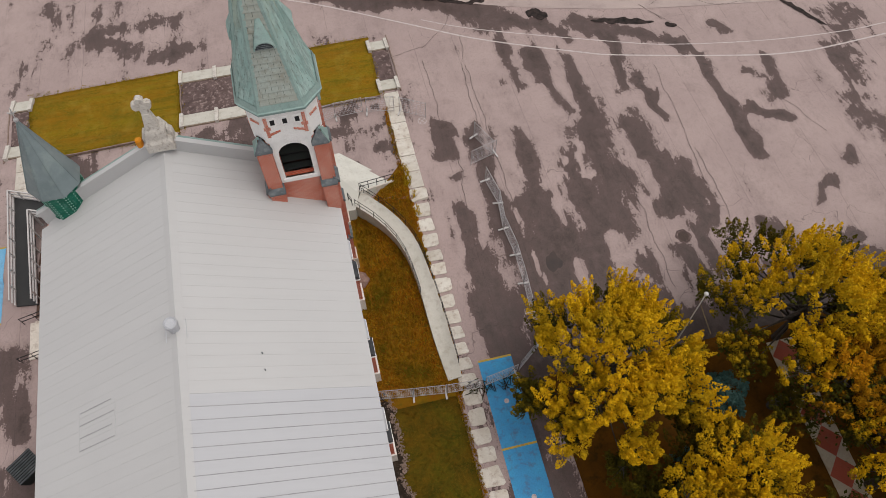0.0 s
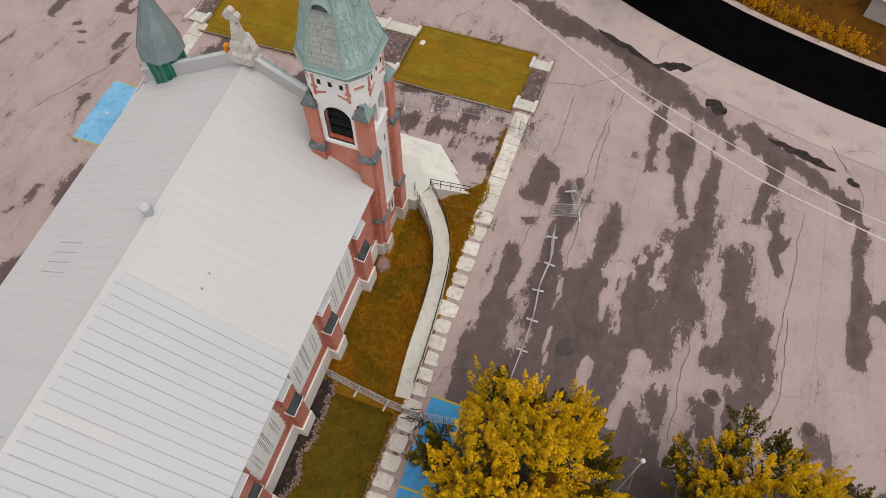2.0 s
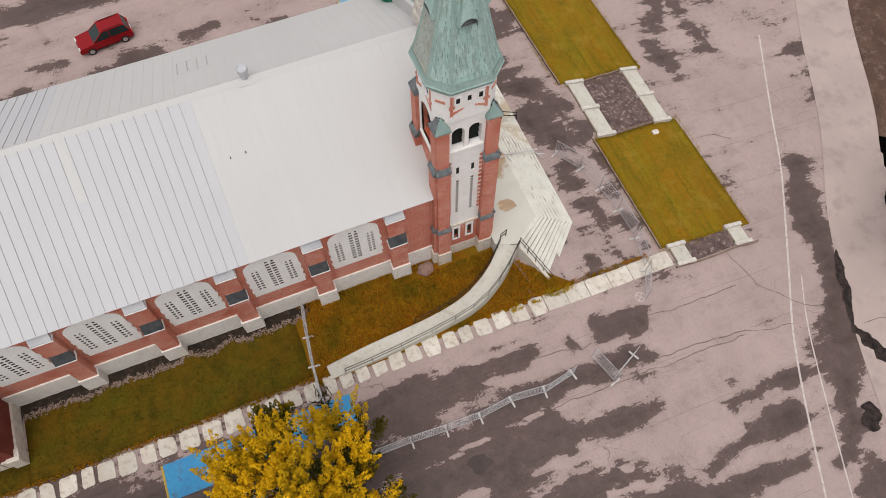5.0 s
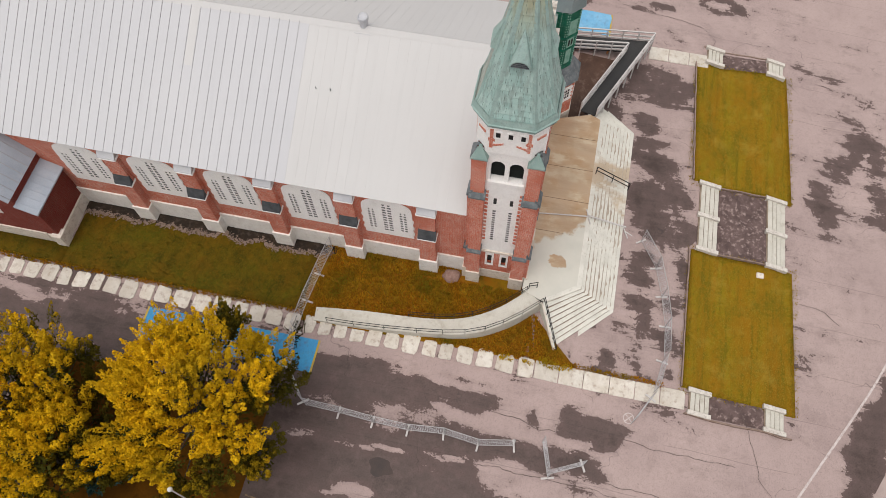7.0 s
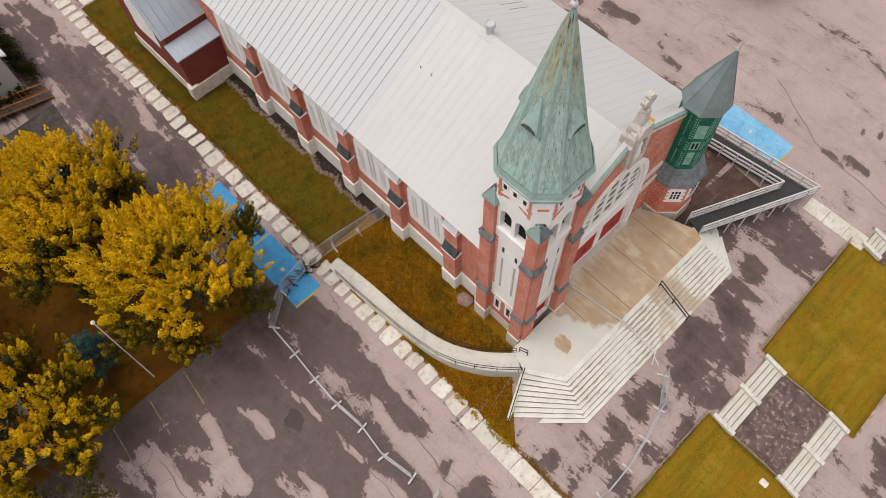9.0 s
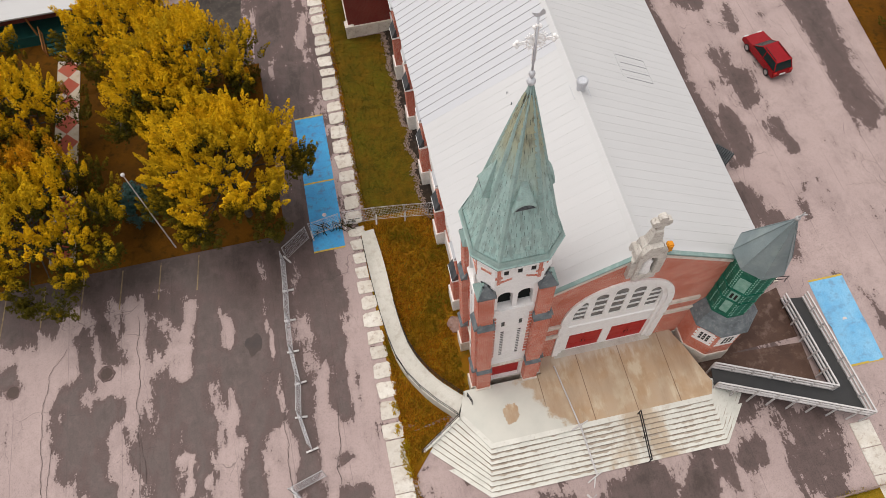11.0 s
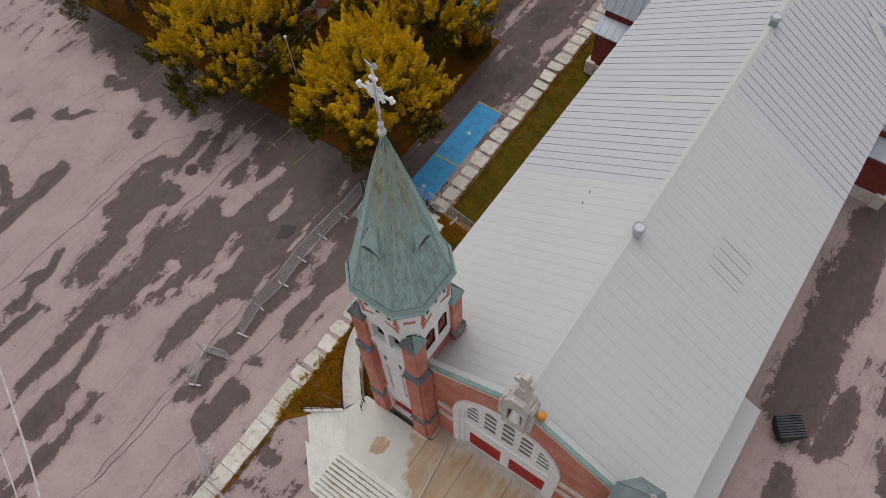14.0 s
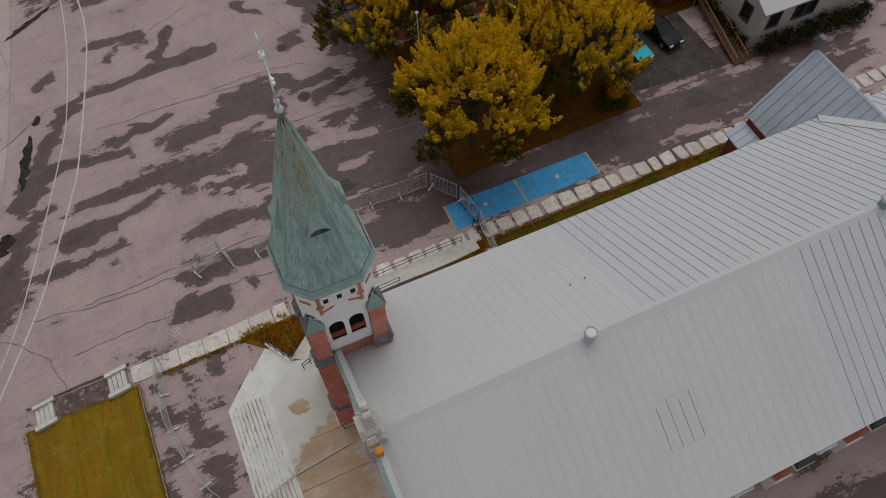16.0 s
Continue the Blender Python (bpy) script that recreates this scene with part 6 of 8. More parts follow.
for k in range(4):
    # round-headed louvred dormer high on each main face
    zb, zt, w = 22.7, 24.55, 0.52
    xb = TX + spire_at(zb)[0]
    lip = [(xb + 0.26, TY + w * math.cos(a), zb + 0.5 * math.sin(a)) for a in (math.pi * i / 8 for i in range(9))]
    bm = bmesh.new()
    ap = bm.verts.new((TX + spire_at(zt)[0] - 0.06, TY, zt))
    vs = [bm.verts.new(p) for p in lip]
    low = [bm.verts.new((xb - 0.1, TY + sg * (w + 0.05), zb - 0.05)) for sg in (1, -1)]
    for i in range(8):
        bm.faces.new((vs[i], vs[i + 1], ap))
    bm.faces.new((low[0], vs[0], ap)), bm.faces.new((vs[8], low[1], ap))
    inner = [bm.verts.new((xb + 0.26, TY + (w - 0.07) * math.cos(a), zb + 0.43 * math.sin(a))) for a in (math.pi * i / 8 for i in range(9))]
    for i in range(8):
        bm.faces.new((vs[i + 1], vs[i], inner[i], inner[i + 1]))
    dormer = part("spire_dormer", turned(bm, k), M_HIP, tower, "small round-headed metal dormer hood")
    bm = bmesh.new()
    plate(bm, "x", xb + 0.1, xb - 0.2, [(TY - w + 0.03, zb - 0.02), (TY + w - 0.03, zb - 0.02)] + [(TY + (w - 0.04) * math.cos(a), zb + 0.46 * math.sin(a)) for a in (math.pi * i / 8 for i in range(1, 8))])
    part("louvre_back", turned(bm, k), M_DARK, dormer, "near-black backing for the shade behind the louvres")
    for j in range(4):
        bm = bmesh.new()
        zz = zb + 0.02 + 0.11 * j
        ww = (w - 0.07) * math.sqrt(max(0.05, 1 - ((zz - zb) / 0.47) ** 2))
        box(bm, xb + 0.06, xb + 0.22, TY - ww, TY + ww, zz, zz + 0.035)
        part("louvre", turned(bm, k), M_LEAD, dormer, "grey louvre slat")

# cross and weathervane
bm = bmesh.new()
KX = TX - 0.2
tube(bm, (KX, TY, APEX - 0.3), (KX, TY, APEX + 3.1), 0.045, 8)
ball(bm, KX, TY, APEX + 0.12, 0.17)
ball(bm, KX, TY, APEX + 0.5, 0.12, sz=1.4)
part("finial", bm, M_GALV_PALE, tower, "grey metal finial ball", smooth=True)
bm = bmesh.new()
cz = APEX + 2.05
for u in (-0.06, 0.0, 0.06):
    tube(bm, (KX + u, TY, cz - 0.95), (KX + u, TY, cz + 0.55), 0.02, 6)
    tube(bm, (KX - 0.55, TY, cz + u), (KX + 0.55, TY, cz + u), 0.02, 6)
for sx, sz in ((-0.6, 0), (0.6, 0), (0, 0.6)):
    for a in range(3):
        ang = math.atan2(sz, sx) + (a - 1) * 1.3
        ball(bm, KX + sx + 0.1 * math.cos(ang), TY, cz + sz + 0.1 * math.sin(ang), 0.075, 8, 5)
for q in range(4):
    a0 = math.pi / 4 + q * math.pi / 2
    for i in range(6):
        t0, t1 = a0 - 0.7 + i * 0.233, a0 - 0.7 + (i + 1) * 0.233
        tube(bm, (KX + 0.32 * math.cos(t0), TY, cz + 0.32 * math.sin(t0)), (KX + 0.32 * math.cos(t1), TY, cz + 0.32 * math.sin(t1)), 0.024, 5)
    for d in (-0.22, 0.0, 0.22):
        tube(bm, (KX, TY, cz), (KX + 0.44 * math.cos(a0 + d), TY, cz + 0.44 * math.sin(a0 + d)), 0.018, 5)
part("cross", bm, M_WHITE, tower, "ornate pale wrought metal cross")
bm = bmesh.new()
loft(bm, [[(KX + u, TY + s, APEX + 3.1 + v) for u, v in ((-0.22, 0.08), (-0.08, 0.0), (0.12, 0.02), (0.24, 0.22), (0.1, 0.16), (0.0, 0.14), (-0.12, 0.3), (-0.2, 0.22))] for s in (-0.015, 0.015)])
part("weathervane", bm, M_GALV_PALE, tower, "small flat weathervane")

# ---- the stair turret ----
UX, UY = -16.45, 28.6
turret = thing("turret", UX, UY, 0, "octagonal stair turret with a green metal drum and dented sheet roof", "turret")


def ring8(r, z, x=UX, y=UY):
    return [(x + r * math.cos(math.pi / 8 + math.pi / 4 * i), y + r * math.sin(math.pi / 8 + math.pi / 4 * i), z) for i in range(8)]


bm = bmesh.new()
loft(bm, [ring8(2.1, -0.8), ring8(2.1, 1.5)])
part("plinth", bm, M_STONE, turret, "pale stone plinth")
bm = bmesh.new()
loft(bm, [ring8(2.02, 1.4), ring8(2.02, 5.2)])
part("turret_wall", bm, M_BRICK, turret, "red brick turret base")
panels = []
for i in range(8):
    bm = bmesh.new()
    m = Matrix.Translation((UX, UY, 0)) @ Matrix.Rotation(math.pi / 4 * i, 4, "Z")
    r = 2.02 * math.cos(math.pi / 8)
    if i not in (1, 2, 5):
        bm.free()
        panels.append(None)
        continue
    box(bm, r - 0.05, r + 0.05, -0.5, 0.5, 3.0, 4.7, m)
    for k in range(4):
        for sg in (-1, 1):
            box(bm, r - 0.05, r + 0.045, sg * 0.55 - 0.09, sg * 0.55 + 0.09, 3.0 + 0.44 * k, 3.22 + 0.44 * k, m)
    panels.append(part("window_panel", bm, M_WHITE, turret, "white toothed window panel"))
for i in range(8):
    m = Matrix.Translation((UX, UY, 0)) @ Matrix.Rotation(math.pi / 4 * i, 4, "Z")
    r = 2.02 * math.cos(math.pi / 8)
    for u in (-0.24, 0.0, 0.24) if panels[i] else ():
        for z in (3.4, 3.75, 4.1):
            bm = bmesh.new()
            box(bm, r + 0.02, r + 0.06, u - 0.08, u + 0.08, z, z + 0.26, m)
            part("pane", bm, M_DARK, panels[i], "small dark pane")
bm = bmesh.new()
loft(bm, [ring8(2.2, 5.05), ring8(2.24, 5.17), ring8(1.4, 6.3)])
part("skirt_roof", bm, M_LEAD, turret, "grey lead skirt roof")
bm = bmesh.new()
loft(bm, [ring8(1.36, 6.1), ring8(1.36, 12.4)])
drum = part("drum", bm, M_GREEN, turret, "green pressed metal drum")
bm = bmesh.new()
for i in range(8):
    m = Matrix.Translation((UX, UY, 0)) @ Matrix.Rotation(math.pi / 4 * i, 4, "Z")
    r = 1.36 * math.cos(math.pi / 8)
    for z0, z1, w in ((6.9, 8.3, 0.24), (8.6, 9.5, 0.3), (9.85, 11.2, 0.34)) if i == 1 else ():
        bm = bmesh.new()
        box(bm, r - 0.04, r + 0.035, -w, w, z0, z1, m)
        part("drum_panel", bm, M_GREEN_PALE, drum, "pale green ornamental panel")
studs = bmesh.new()
for i in range(8):
    m = Matrix.Translation((UX, UY, 0)) @ Matrix.Rotation(math.pi / 4 * i, 4, "Z")
    r = 1.36 * math.cos(math.pi / 8)
    for u in (-0.45, 0.0, 0.45) if i != 1 else (-0.45, 0.45):
        for j in range(23):
            box(studs, r - 0.02, r + 0.035, u - 0.035, u + 0.035, 6.7 + 0.24 * j, 6.78 + 0.24 * j, m)
    for z in (8.38, 9.58):
        bm = bmesh.new()
        box(bm, r - 0.03, r + 0.05, -0.55, 0.55, z, z + 0.12, m)
        part("drum_band", bm, M_GREEN, drum)
    for u in (-0.12, 0.12) if i == 1 else ():
        bm = bmesh.new()
        box(bm, r + 0.03, r + 0.045, u - 0.07, u + 0.07, 8.75, 9.35, m)
        part("drum_slot", bm, M_DARK, drum, "dark slot")
part("drum_stud", studs, M_GREEN_PALE, drum, "pale rivets of the drum", "stuff")
bm = bmesh.new()
tip = (UX + 0.2, UY + 0.5)
loft(bm, [ring8(1.45, 12.2), ring8(1.6, 12.3), ring8(1.56, 12.45), ring8(0.78, 14.85, UX + 0.09, UY + 0.24), ring8(0.05, 17.1, *tip)])
roof8 = part("turret_roof", bm, M_TURRET_ROOF, turret, "dented greenish sheet metal roof")
for i in range(8):
    a, b, c = Vector(ring8(1.57, 12.45)[i]), Vector(ring8(0.79, 14.85, UX + 0.09, UY + 0.24)[i]), Vector(ring8(0.05, 17.1, *tip)[i])
    bm = bmesh.new()
    loft(bm, [[p + Vector((0.03 * math.cos(t), 0.03 * math.sin(t), 0)) for t in (2 * math.pi * j / 5 for j in range(5))] for p in (a, b, c)])
    part("hip_roll", bm, M_TURRET_ROOF, roof8)
bm = bmesh.new()
ball(bm, *tip, 17.2, 0.14)
tube(bm, (*tip, 17.2), (tip[0] + 0.05, tip[1] + 0.15, 18.0), 0.035)
for d in (-0.22, 0.22):
    tube(bm, (tip[0], tip[1] + 0.1, 17.6), (tip[0] + d, tip[1] + 0.12, 17.7), 0.035)
part("finial", bm, M_GALV, turret, "bent metal finial")

# ---- porch, steps and ramps ----
PORCH_Z = 1.4
porch = thing("porch", -7.0, 31.0, 0, "pale concrete porch terrace with ochre water stains", "porch")
bm = bmesh.new()
prism(bm, [(1.35, 31.0), (-0.2, 33.35), (-15.0, 33.4), (-15.5, 32.3), (-14.6, 29.6), (-14.0, FRONT), (-4.6, FRONT), (-4.6, 29.3), (0.7, 29.3)], -0.6, PORCH_Z)
part("terrace", bm, M_PORCH, porch)
bm = bmesh.new()
lip = [(1.38, 31.0), (-0.18, 33.39), (-15.03, 33.44), (-15.2, 33.1), (-0.38, 33.06), (1.05, 30.95)]
prism(bm, lip, PORCH_Z - 0.06, PORCH_Z + 0.006)
part("nosing", bm, M_STEP, porch, "pale concrete edge of the terrace")
front_steps = thing("front_steps", -7.0, 35.0, -0.5, "broad pale concrete steps wrapping the porch", "steps")
top = [(1.35, 31.0), (-0.2, 33.35), (-15.0, 33.4), (-15.5, 32.3)]
low = [(4.15, 32.4), (0.4, 36.05), (-15.65, 36.1), (-18.2, 33.0)]
STEPS = 9
for k in range(1, STEPS + 1):
    t = k / STEPS
    p = [(a[0] + (b[0] - a[0]) * t, a[1] + (b[1] - a[1]) * t) for a, b in zip(top, low)]
    bm = bmesh.new()
    back = [(-15.2, 31.6), (-14.0, 30.6), (0.9, 30.6)]
    mid = (sum(q[0] for q in p) / 4, sum(q[1] for q in p) / 4 - 1.5)
    inset = [(q[0] + 0.012 * (1 if q[0] < mid[0] else -1), q[1] - 0.012) for q in p]
    prism(bm, inset + back, -0.75, PORCH_Z - 0.19 * k - 0.025)
    riser = part("step", bm, M_RISER, front_steps, "dirty concrete riser, shade in its colour")
    bm = bmesh.new()
    prism(bm, p + back, PORCH_Z - 0.19 * k - 0.025, PORCH_Z - 0.19 * k)
    part("tread", bm, M_STEP, riser, "pale concrete tread")
    bm = bmesh.new()
    rings, wash = [], []
    for (a0, a1), (b0, b1) in zip(zip(top, top[1:]), zip(low, low[1:])):
        n = int(math.hypot(a1[0] - a0[0], a1[1] - a0[1]) / 0.14) + 4
        for i in range(n):
            u = i / n
            a, b = [Vector((q[0] + (w[0] - q[0]) * u, q[1] + (w[1] - q[1]) * u, 0)) for q, w in ((a0, a1), (b0, b1))]
            face = a.lerp(b, (k - 1) / STEPS)
            out = (b - a).normalized()
            drop = 0.05 + 0.08 * max(0, 0.3 + noise.noise(Vector((face.x * 0.35, face.y * 0.6, 7)))) + 0.1 * max(0, noise.noise(Vector((face.x * 2.2, k * 3.7, 1))))
            zt = PORCH_Z - 0.19 * (k - 1) - 0.026
            rings.append([(face.x + out.x * w, face.y + out.y * w, z) for w, z in ((-0.03, zt), (0.006, zt), (0.006, zt - min(0.16, drop)), (-0.03, zt - min(0.16, drop)))])
            if u > 0 or a0 != top[0]:
                wide = 0.05 + 0.4 * max(0, 0.2 + noise.noise(Vector((face.x * 0.35, face.y * 0.6, 7)))) + 0.55 * max(0, noise.noise(Vector((face.x * 2.2, k * 3.7, 1))))
                wide *= 0.3 if a0 == top[0] else 1.0
                lip = a.lerp(b, (k - 1 + min(0.85, wide)) / STEPS)
                z = PORCH_Z - 0.19 * k
                wash.append([(face.x, face.y, z - 0.01), (face.x, face.y, z + 0.005), (lip.x, lip.y, z + 0.005), (lip.x, lip.y, z - 0.01)])
    # Irregular band on the riser face: dirt with the face's shade painted in.
    loft(bm, rings)
    part("riser_shade_dirt", bm, M_SHADE_GRIME, riser, "brown dirt and painted shade on the riser")
    bm = bmesh.new()
    loft(bm, wash)
    part("tread_dirt", bm, M_WASH, riser, "pale brown dirt washed over the tread")

for (xa, ya), (xb, yb), side in ((top[0], low[0], -1), (top[3], low[3], 1)):
    bm = bmesh.new()
    d = Vector((xb - xa, yb - ya, 0)).normalized()
    o = Vector((-d.y, d.x, 0)) * side
    loft(bm, [[(x + o.x * w, y + o.y * w, z) for w, z in ((-0.02, -0.8), (0.22, -0.8), (0.22, z1), (-0.02, z1))] for x, y, z1 in ((xa - d.x * 0.1, ya - d.y * 0.1, PORCH_Z + 0.01), (xb + d.x * 0.1, yb + d.y * 0.1, PORCH_Z - 0.19 * STEPS + 0.12))])
    part("side_wall", bm, M_STEP, front_steps, "pale sloping side wall of the steps")


def rail_run(name, pts, heights, material, parent, label, post=1.6, r=0.028, ground=None):
    """A handrail through points at their base heights, with posts at even steps."""
    bm = bmesh.new()
    for p, q in zip(pts, pts[1:]):
        for h in heights:
            tube(bm, (p[0], p[1], p[2] + h), (q[0], q[1], q[2] + h), r)
        d = math.dist(p[:2], q[:2])
        n = max(1, round(d / post))
        for i in range(n + 1):
            s = i / n
            x, y, z = [p[j] + (q[j] - p[j]) * s for j in range(3)]
            tube(bm, (x, y, z if ground is None else height(x, y)), (x, y, z + heights[-1]), r)
    return part(name, bm, material, parent, label)


rail_run("handrail", [(1.35, 30.95, 1.4), (4.2, 32.35, -0.25)], (0.5, 0.95), M_BLACK, front_steps, "black iron handrail", 0.75)
rail_run("handrail", [(-10.0, 33.3, 1.4), (-10.15, 36.1, -0.35)], (0.5, 0.95), M_BLACK, front_steps, "black iron handrail", 1.4, 0.04)
bm = bmesh.new()
loft(bm, [[(1.2, 30.9, -0.6), (1.4, 30.8, -0.6), (1.4, 30.8, 1.42), (1.2, 30.9, 1.42)], [(4.2, 32.3, -0.6), (4.3, 32.2, -0.6), (4.3, 32.2, -0.1), (4.2, 32.3, -0.1)]])
part("cheek_wall", bm, M_STONE, front_steps, "stepped side of the flight")

# concrete ramp that curves up to the porch
ramp = thing("curved_ramp", 4.6, 18.0, 0, "pale concrete ramp curving up to the porch", "ramp")
inner = curve([(4.5, 15.0, 0.22), (4.2, 18.3, 0.45), (4.0, 22.8, 0.8), (3.5, 25.6, 1.0), (2.35, 27.85, 1.2), (0.75, 29.65, 1.4)], 8)
outer = curve([(5.5, 15.1, 0.22), (5.42, 18.6, 0.45), (5.1, 23.1, 0.8), (4.55, 26.3, 1.0), (3.3, 28.7, 1.2), (1.45, 30.85, 1.4)], 8)
bm = bmesh.new()
prev = None
for a, b in zip(inner, outer):
    quad = [bm.verts.new(p) for p in (a, b, (b[0], b[1], -0.3), (a[0], a[1], -0.3))]
    if prev:
        for i in range(4):
            bm.faces.new((prev[i], prev[(i + 1) % 4], quad[(i + 1) % 4], quad[i]))
    else:
        bm.faces.new(quad)
    prev = quad
bm.faces.new(prev[::-1])
part("ramp_slab", bm, M_CONCRETE, ramp)
rail_run("handrail", outer[3::4] + [outer[-1]], (0.45, 0.9), M_BLACK, ramp, "black iron handrail", 2.2, 0.022)
rail_run("handrail", inner[14::4] + [inner[-1]], (0.45, 0.9), M_BLACK, ramp, "black iron handrail", 2.2, 0.022)
bm = bmesh.new()
for x, y in ((0.55, 29.75), (0.35, 30.3)):
    tube(bm, (x, y, 1.4), (x, y, 2.35), 0.03)
tube(bm, (0.55, 29.75, 2.33), (0.35, 30.3, 2.33), 0.03), tube(bm, (0.55, 29.75, 1.9), (0.35, 30.3, 1.9), 0.03)
part("gate_rail", bm, M_BLACK, ramp, "short black rail by the tower")

# timber access ramp on the other side
access = thing("access_ramp", -22.0, 33.0, 0, "timber access ramp with dark deck and white painted rails", "ramp")
A0, A1, B0, B1, C0, C1 = (-15.8, 31.4), (-15.5, 32.7), (-23.1, 34.5), (-24.6, 36.6), (-23.0, 27.4), (-24.5, 27.6)
deck = [(A0, A1, 1.38), (B0, B1, 0.95), (C0, C1, 0.15)]
bm = bmesh.new()
for (p, q, z), (r, s, w) in zip(deck, deck[1:]):
    loft(bm, [[(*p, z - 0.12), (*q, z - 0.12), (*q, z), (*p, z)], [(*r, w - 0.12), (*s, w - 0.12), (*s, w), (*r, w)]])
part("ramp_deck", bm, M_DECK, access, "dark felt-covered deck")
for run in ([(*A0, 1.38), (*B0, 0.95), (*C0, 0.15)], [(*A1, 1.38), (*B1, 0.95), (*C1, 0.15)]):
    bm = bmesh.new()
    for p, q in zip(run, run[1:]):
        d = Vector((q[0] - p[0], q[1] - p[1], 0)).normalized()
        s = Vector((-d.y, d.x, 0)) * 0.05
        for h, t in ((0.08, 0.14), (0.5, 0.12), (0.95, 0.1)):
            loft(bm, [[tuple(Vector(c) + k * s + Vector((0, 0, h + e))) for k, e in ((-1, 0), (1, 0), (1, t), (-1, t))] for c in (p, q)])
        for i in range(int(math.dist(p[:2], q[:2]) / 1.3) + 1):
            u = i * 1.3 / math.dist(p[:2], q[:2])
            x, y, z = [p[j] + (q[j] - p[j]) * u for j in range(3)]
            box(bm, x - 0.05, x + 0.05, y - 0.05, y + 0.05, height(x, y) - 0.1, z + 1.0)
    part("ramp_rail", bm, M_WHITE_RAIL, access, "white painted timber rail")
bm = bmesh.new()
for x, y, z in ((-17.5, 32.6, 1.2), (-19.5, 33.4, 1.1), (-21.5, 34.2, 1.0), (-23.6, 33.0, 0.75), (-23.7, 30.5, 0.45)):
    box(bm, x - 0.5, x + 0.5, y - 0.06, y + 0.06, z - 0.3, z - 0.14)
    tube(bm, (x, y, height(x, y) - 0.1), (x, y, z - 0.2), 0.06)
part("trestle", bm, M_TIMBER, access, "timber trestles below the deck")


# ---- flights in the lawns ----
def flight(x0, x1, y0, y1, cheeks, label, group):
    z0, z1 = height((x0 + x1) / 2, y0) + 0.08, height((x0 + x1) / 2, y1) + 0.02
    st = thing("lawn_steps", (x0 + x1) / 2, (y0 + y1) / 2, z1, label, "steps", group)
    n = 4
    for k in range(n):
        a = y0 + (y1 - y0) * k / n
        bm = bmesh.new()
        zt = z0 - (z0 - z1) * k / n + 0.06
        box(bm, x0, x1, a, a + (y1 - y0) / n, z1 - 0.5, zt - 0.04)
        # Riser colour carries the shade between the steps as well as dirt.
        riser = part("step", bm, M_SHADE_GRIME, st, "dirty stone riser, shade in its colour")
        bm = bmesh.new()
        box(bm, x0, x1, a + 0.1, a + (y1 - y0) / n + 0.03, zt - 0.04, zt)
        part("tread", bm, M_CONCRETE, riser, "pale stone tread")
    for c in cheeks:
        bm = bmesh.new()
        loft(bm, [[(c - 0.15, y, z1 - 0.5), (c + 0.15, y, z1 - 0.5), (c + 0.15, y, z), (c - 0.15, y, z)] for y, z in ((y0 - 0.12, z0 + 0.3), (y1 + 0.15, z1 + 0.35))])
        part("cheek_wall", bm, M_STONE_WORN, st, "pale stone cheek wall")


flight(-12.0, -6.1, 41.7, 43.2, (-12.0, -9.05, -6.1), "broad pale stone steps with three cheek walls", "steps in the lawns")
flight(-11.9, -5.95, 47.0, 48.5, (-11.9, -8.9, -5.95), "broad pale stone steps with three cheek walls", "steps in the lawns")
flight(5.0, 6.6, 41.8, 43.2, (5.0, 6.6), "short pale stone steps at the lawn corner", "steps in the lawns")
flight(5.0, 6.6, 47.0, 48.4, (5.0, 6.6), "short pale stone steps at the lawn corner", "steps in the lawns")
flight(-26.1, -24.5, 41.6, 43.0, (-26.1, -24.5), "short pale stone steps at the lawn corner", "steps in the lawns")
flight(-26.1, -24.6, 46.9, 48.3, (-26.1, -24.6), "short pale stone steps at the lawn corner", "steps in the lawns")
bm = bmesh.new()
box(bm, -5.25, -4.8, 46.3, 46.85, height(-5, 46.6), height(-5, 46.6) + 0.16)
bmesh.ops.bevel(bm, geom=bm.edges[:], offset=0.05, segments=1, affect="EDGES")
tagged(part("stone_marker", bm, M_STONE), "small pale stone marker set in the lawn", "marker")
for x0, y0, x1, y1 in ((6.75, 41.5, 6.8, 49.0), (-26.3, 41.3, -26.35, 48.6), (-24.3, 40.7, -12.2, 41.1), (-6.0, 41.15, 4.9, 41.2), (-12.0, 43.3, -11.95, 46.9), (-6.05, 43.3, -6.0, 46.9)):
    bm = bmesh.new()
    ribbon(bm, [(x0, y0), (x1, y1)], 0.09, 0.075, 0.5)
    for v in bm.verts:
        v.co.x += 0.06 * noise.noise(v.co * 0.8)
        v.co.y += 0.06 * noise.noise(v.co * 0.8 + Vector((0, 0, 5)))
    ob = part("lawn_edging", bm, M_RUBBLE)
    ob.modifiers.new("thickness", "SOLIDIFY").thickness = 0.2
    tagged(ob, "narrow weathered stone edging of the lawn", "kerb", kind="structure")


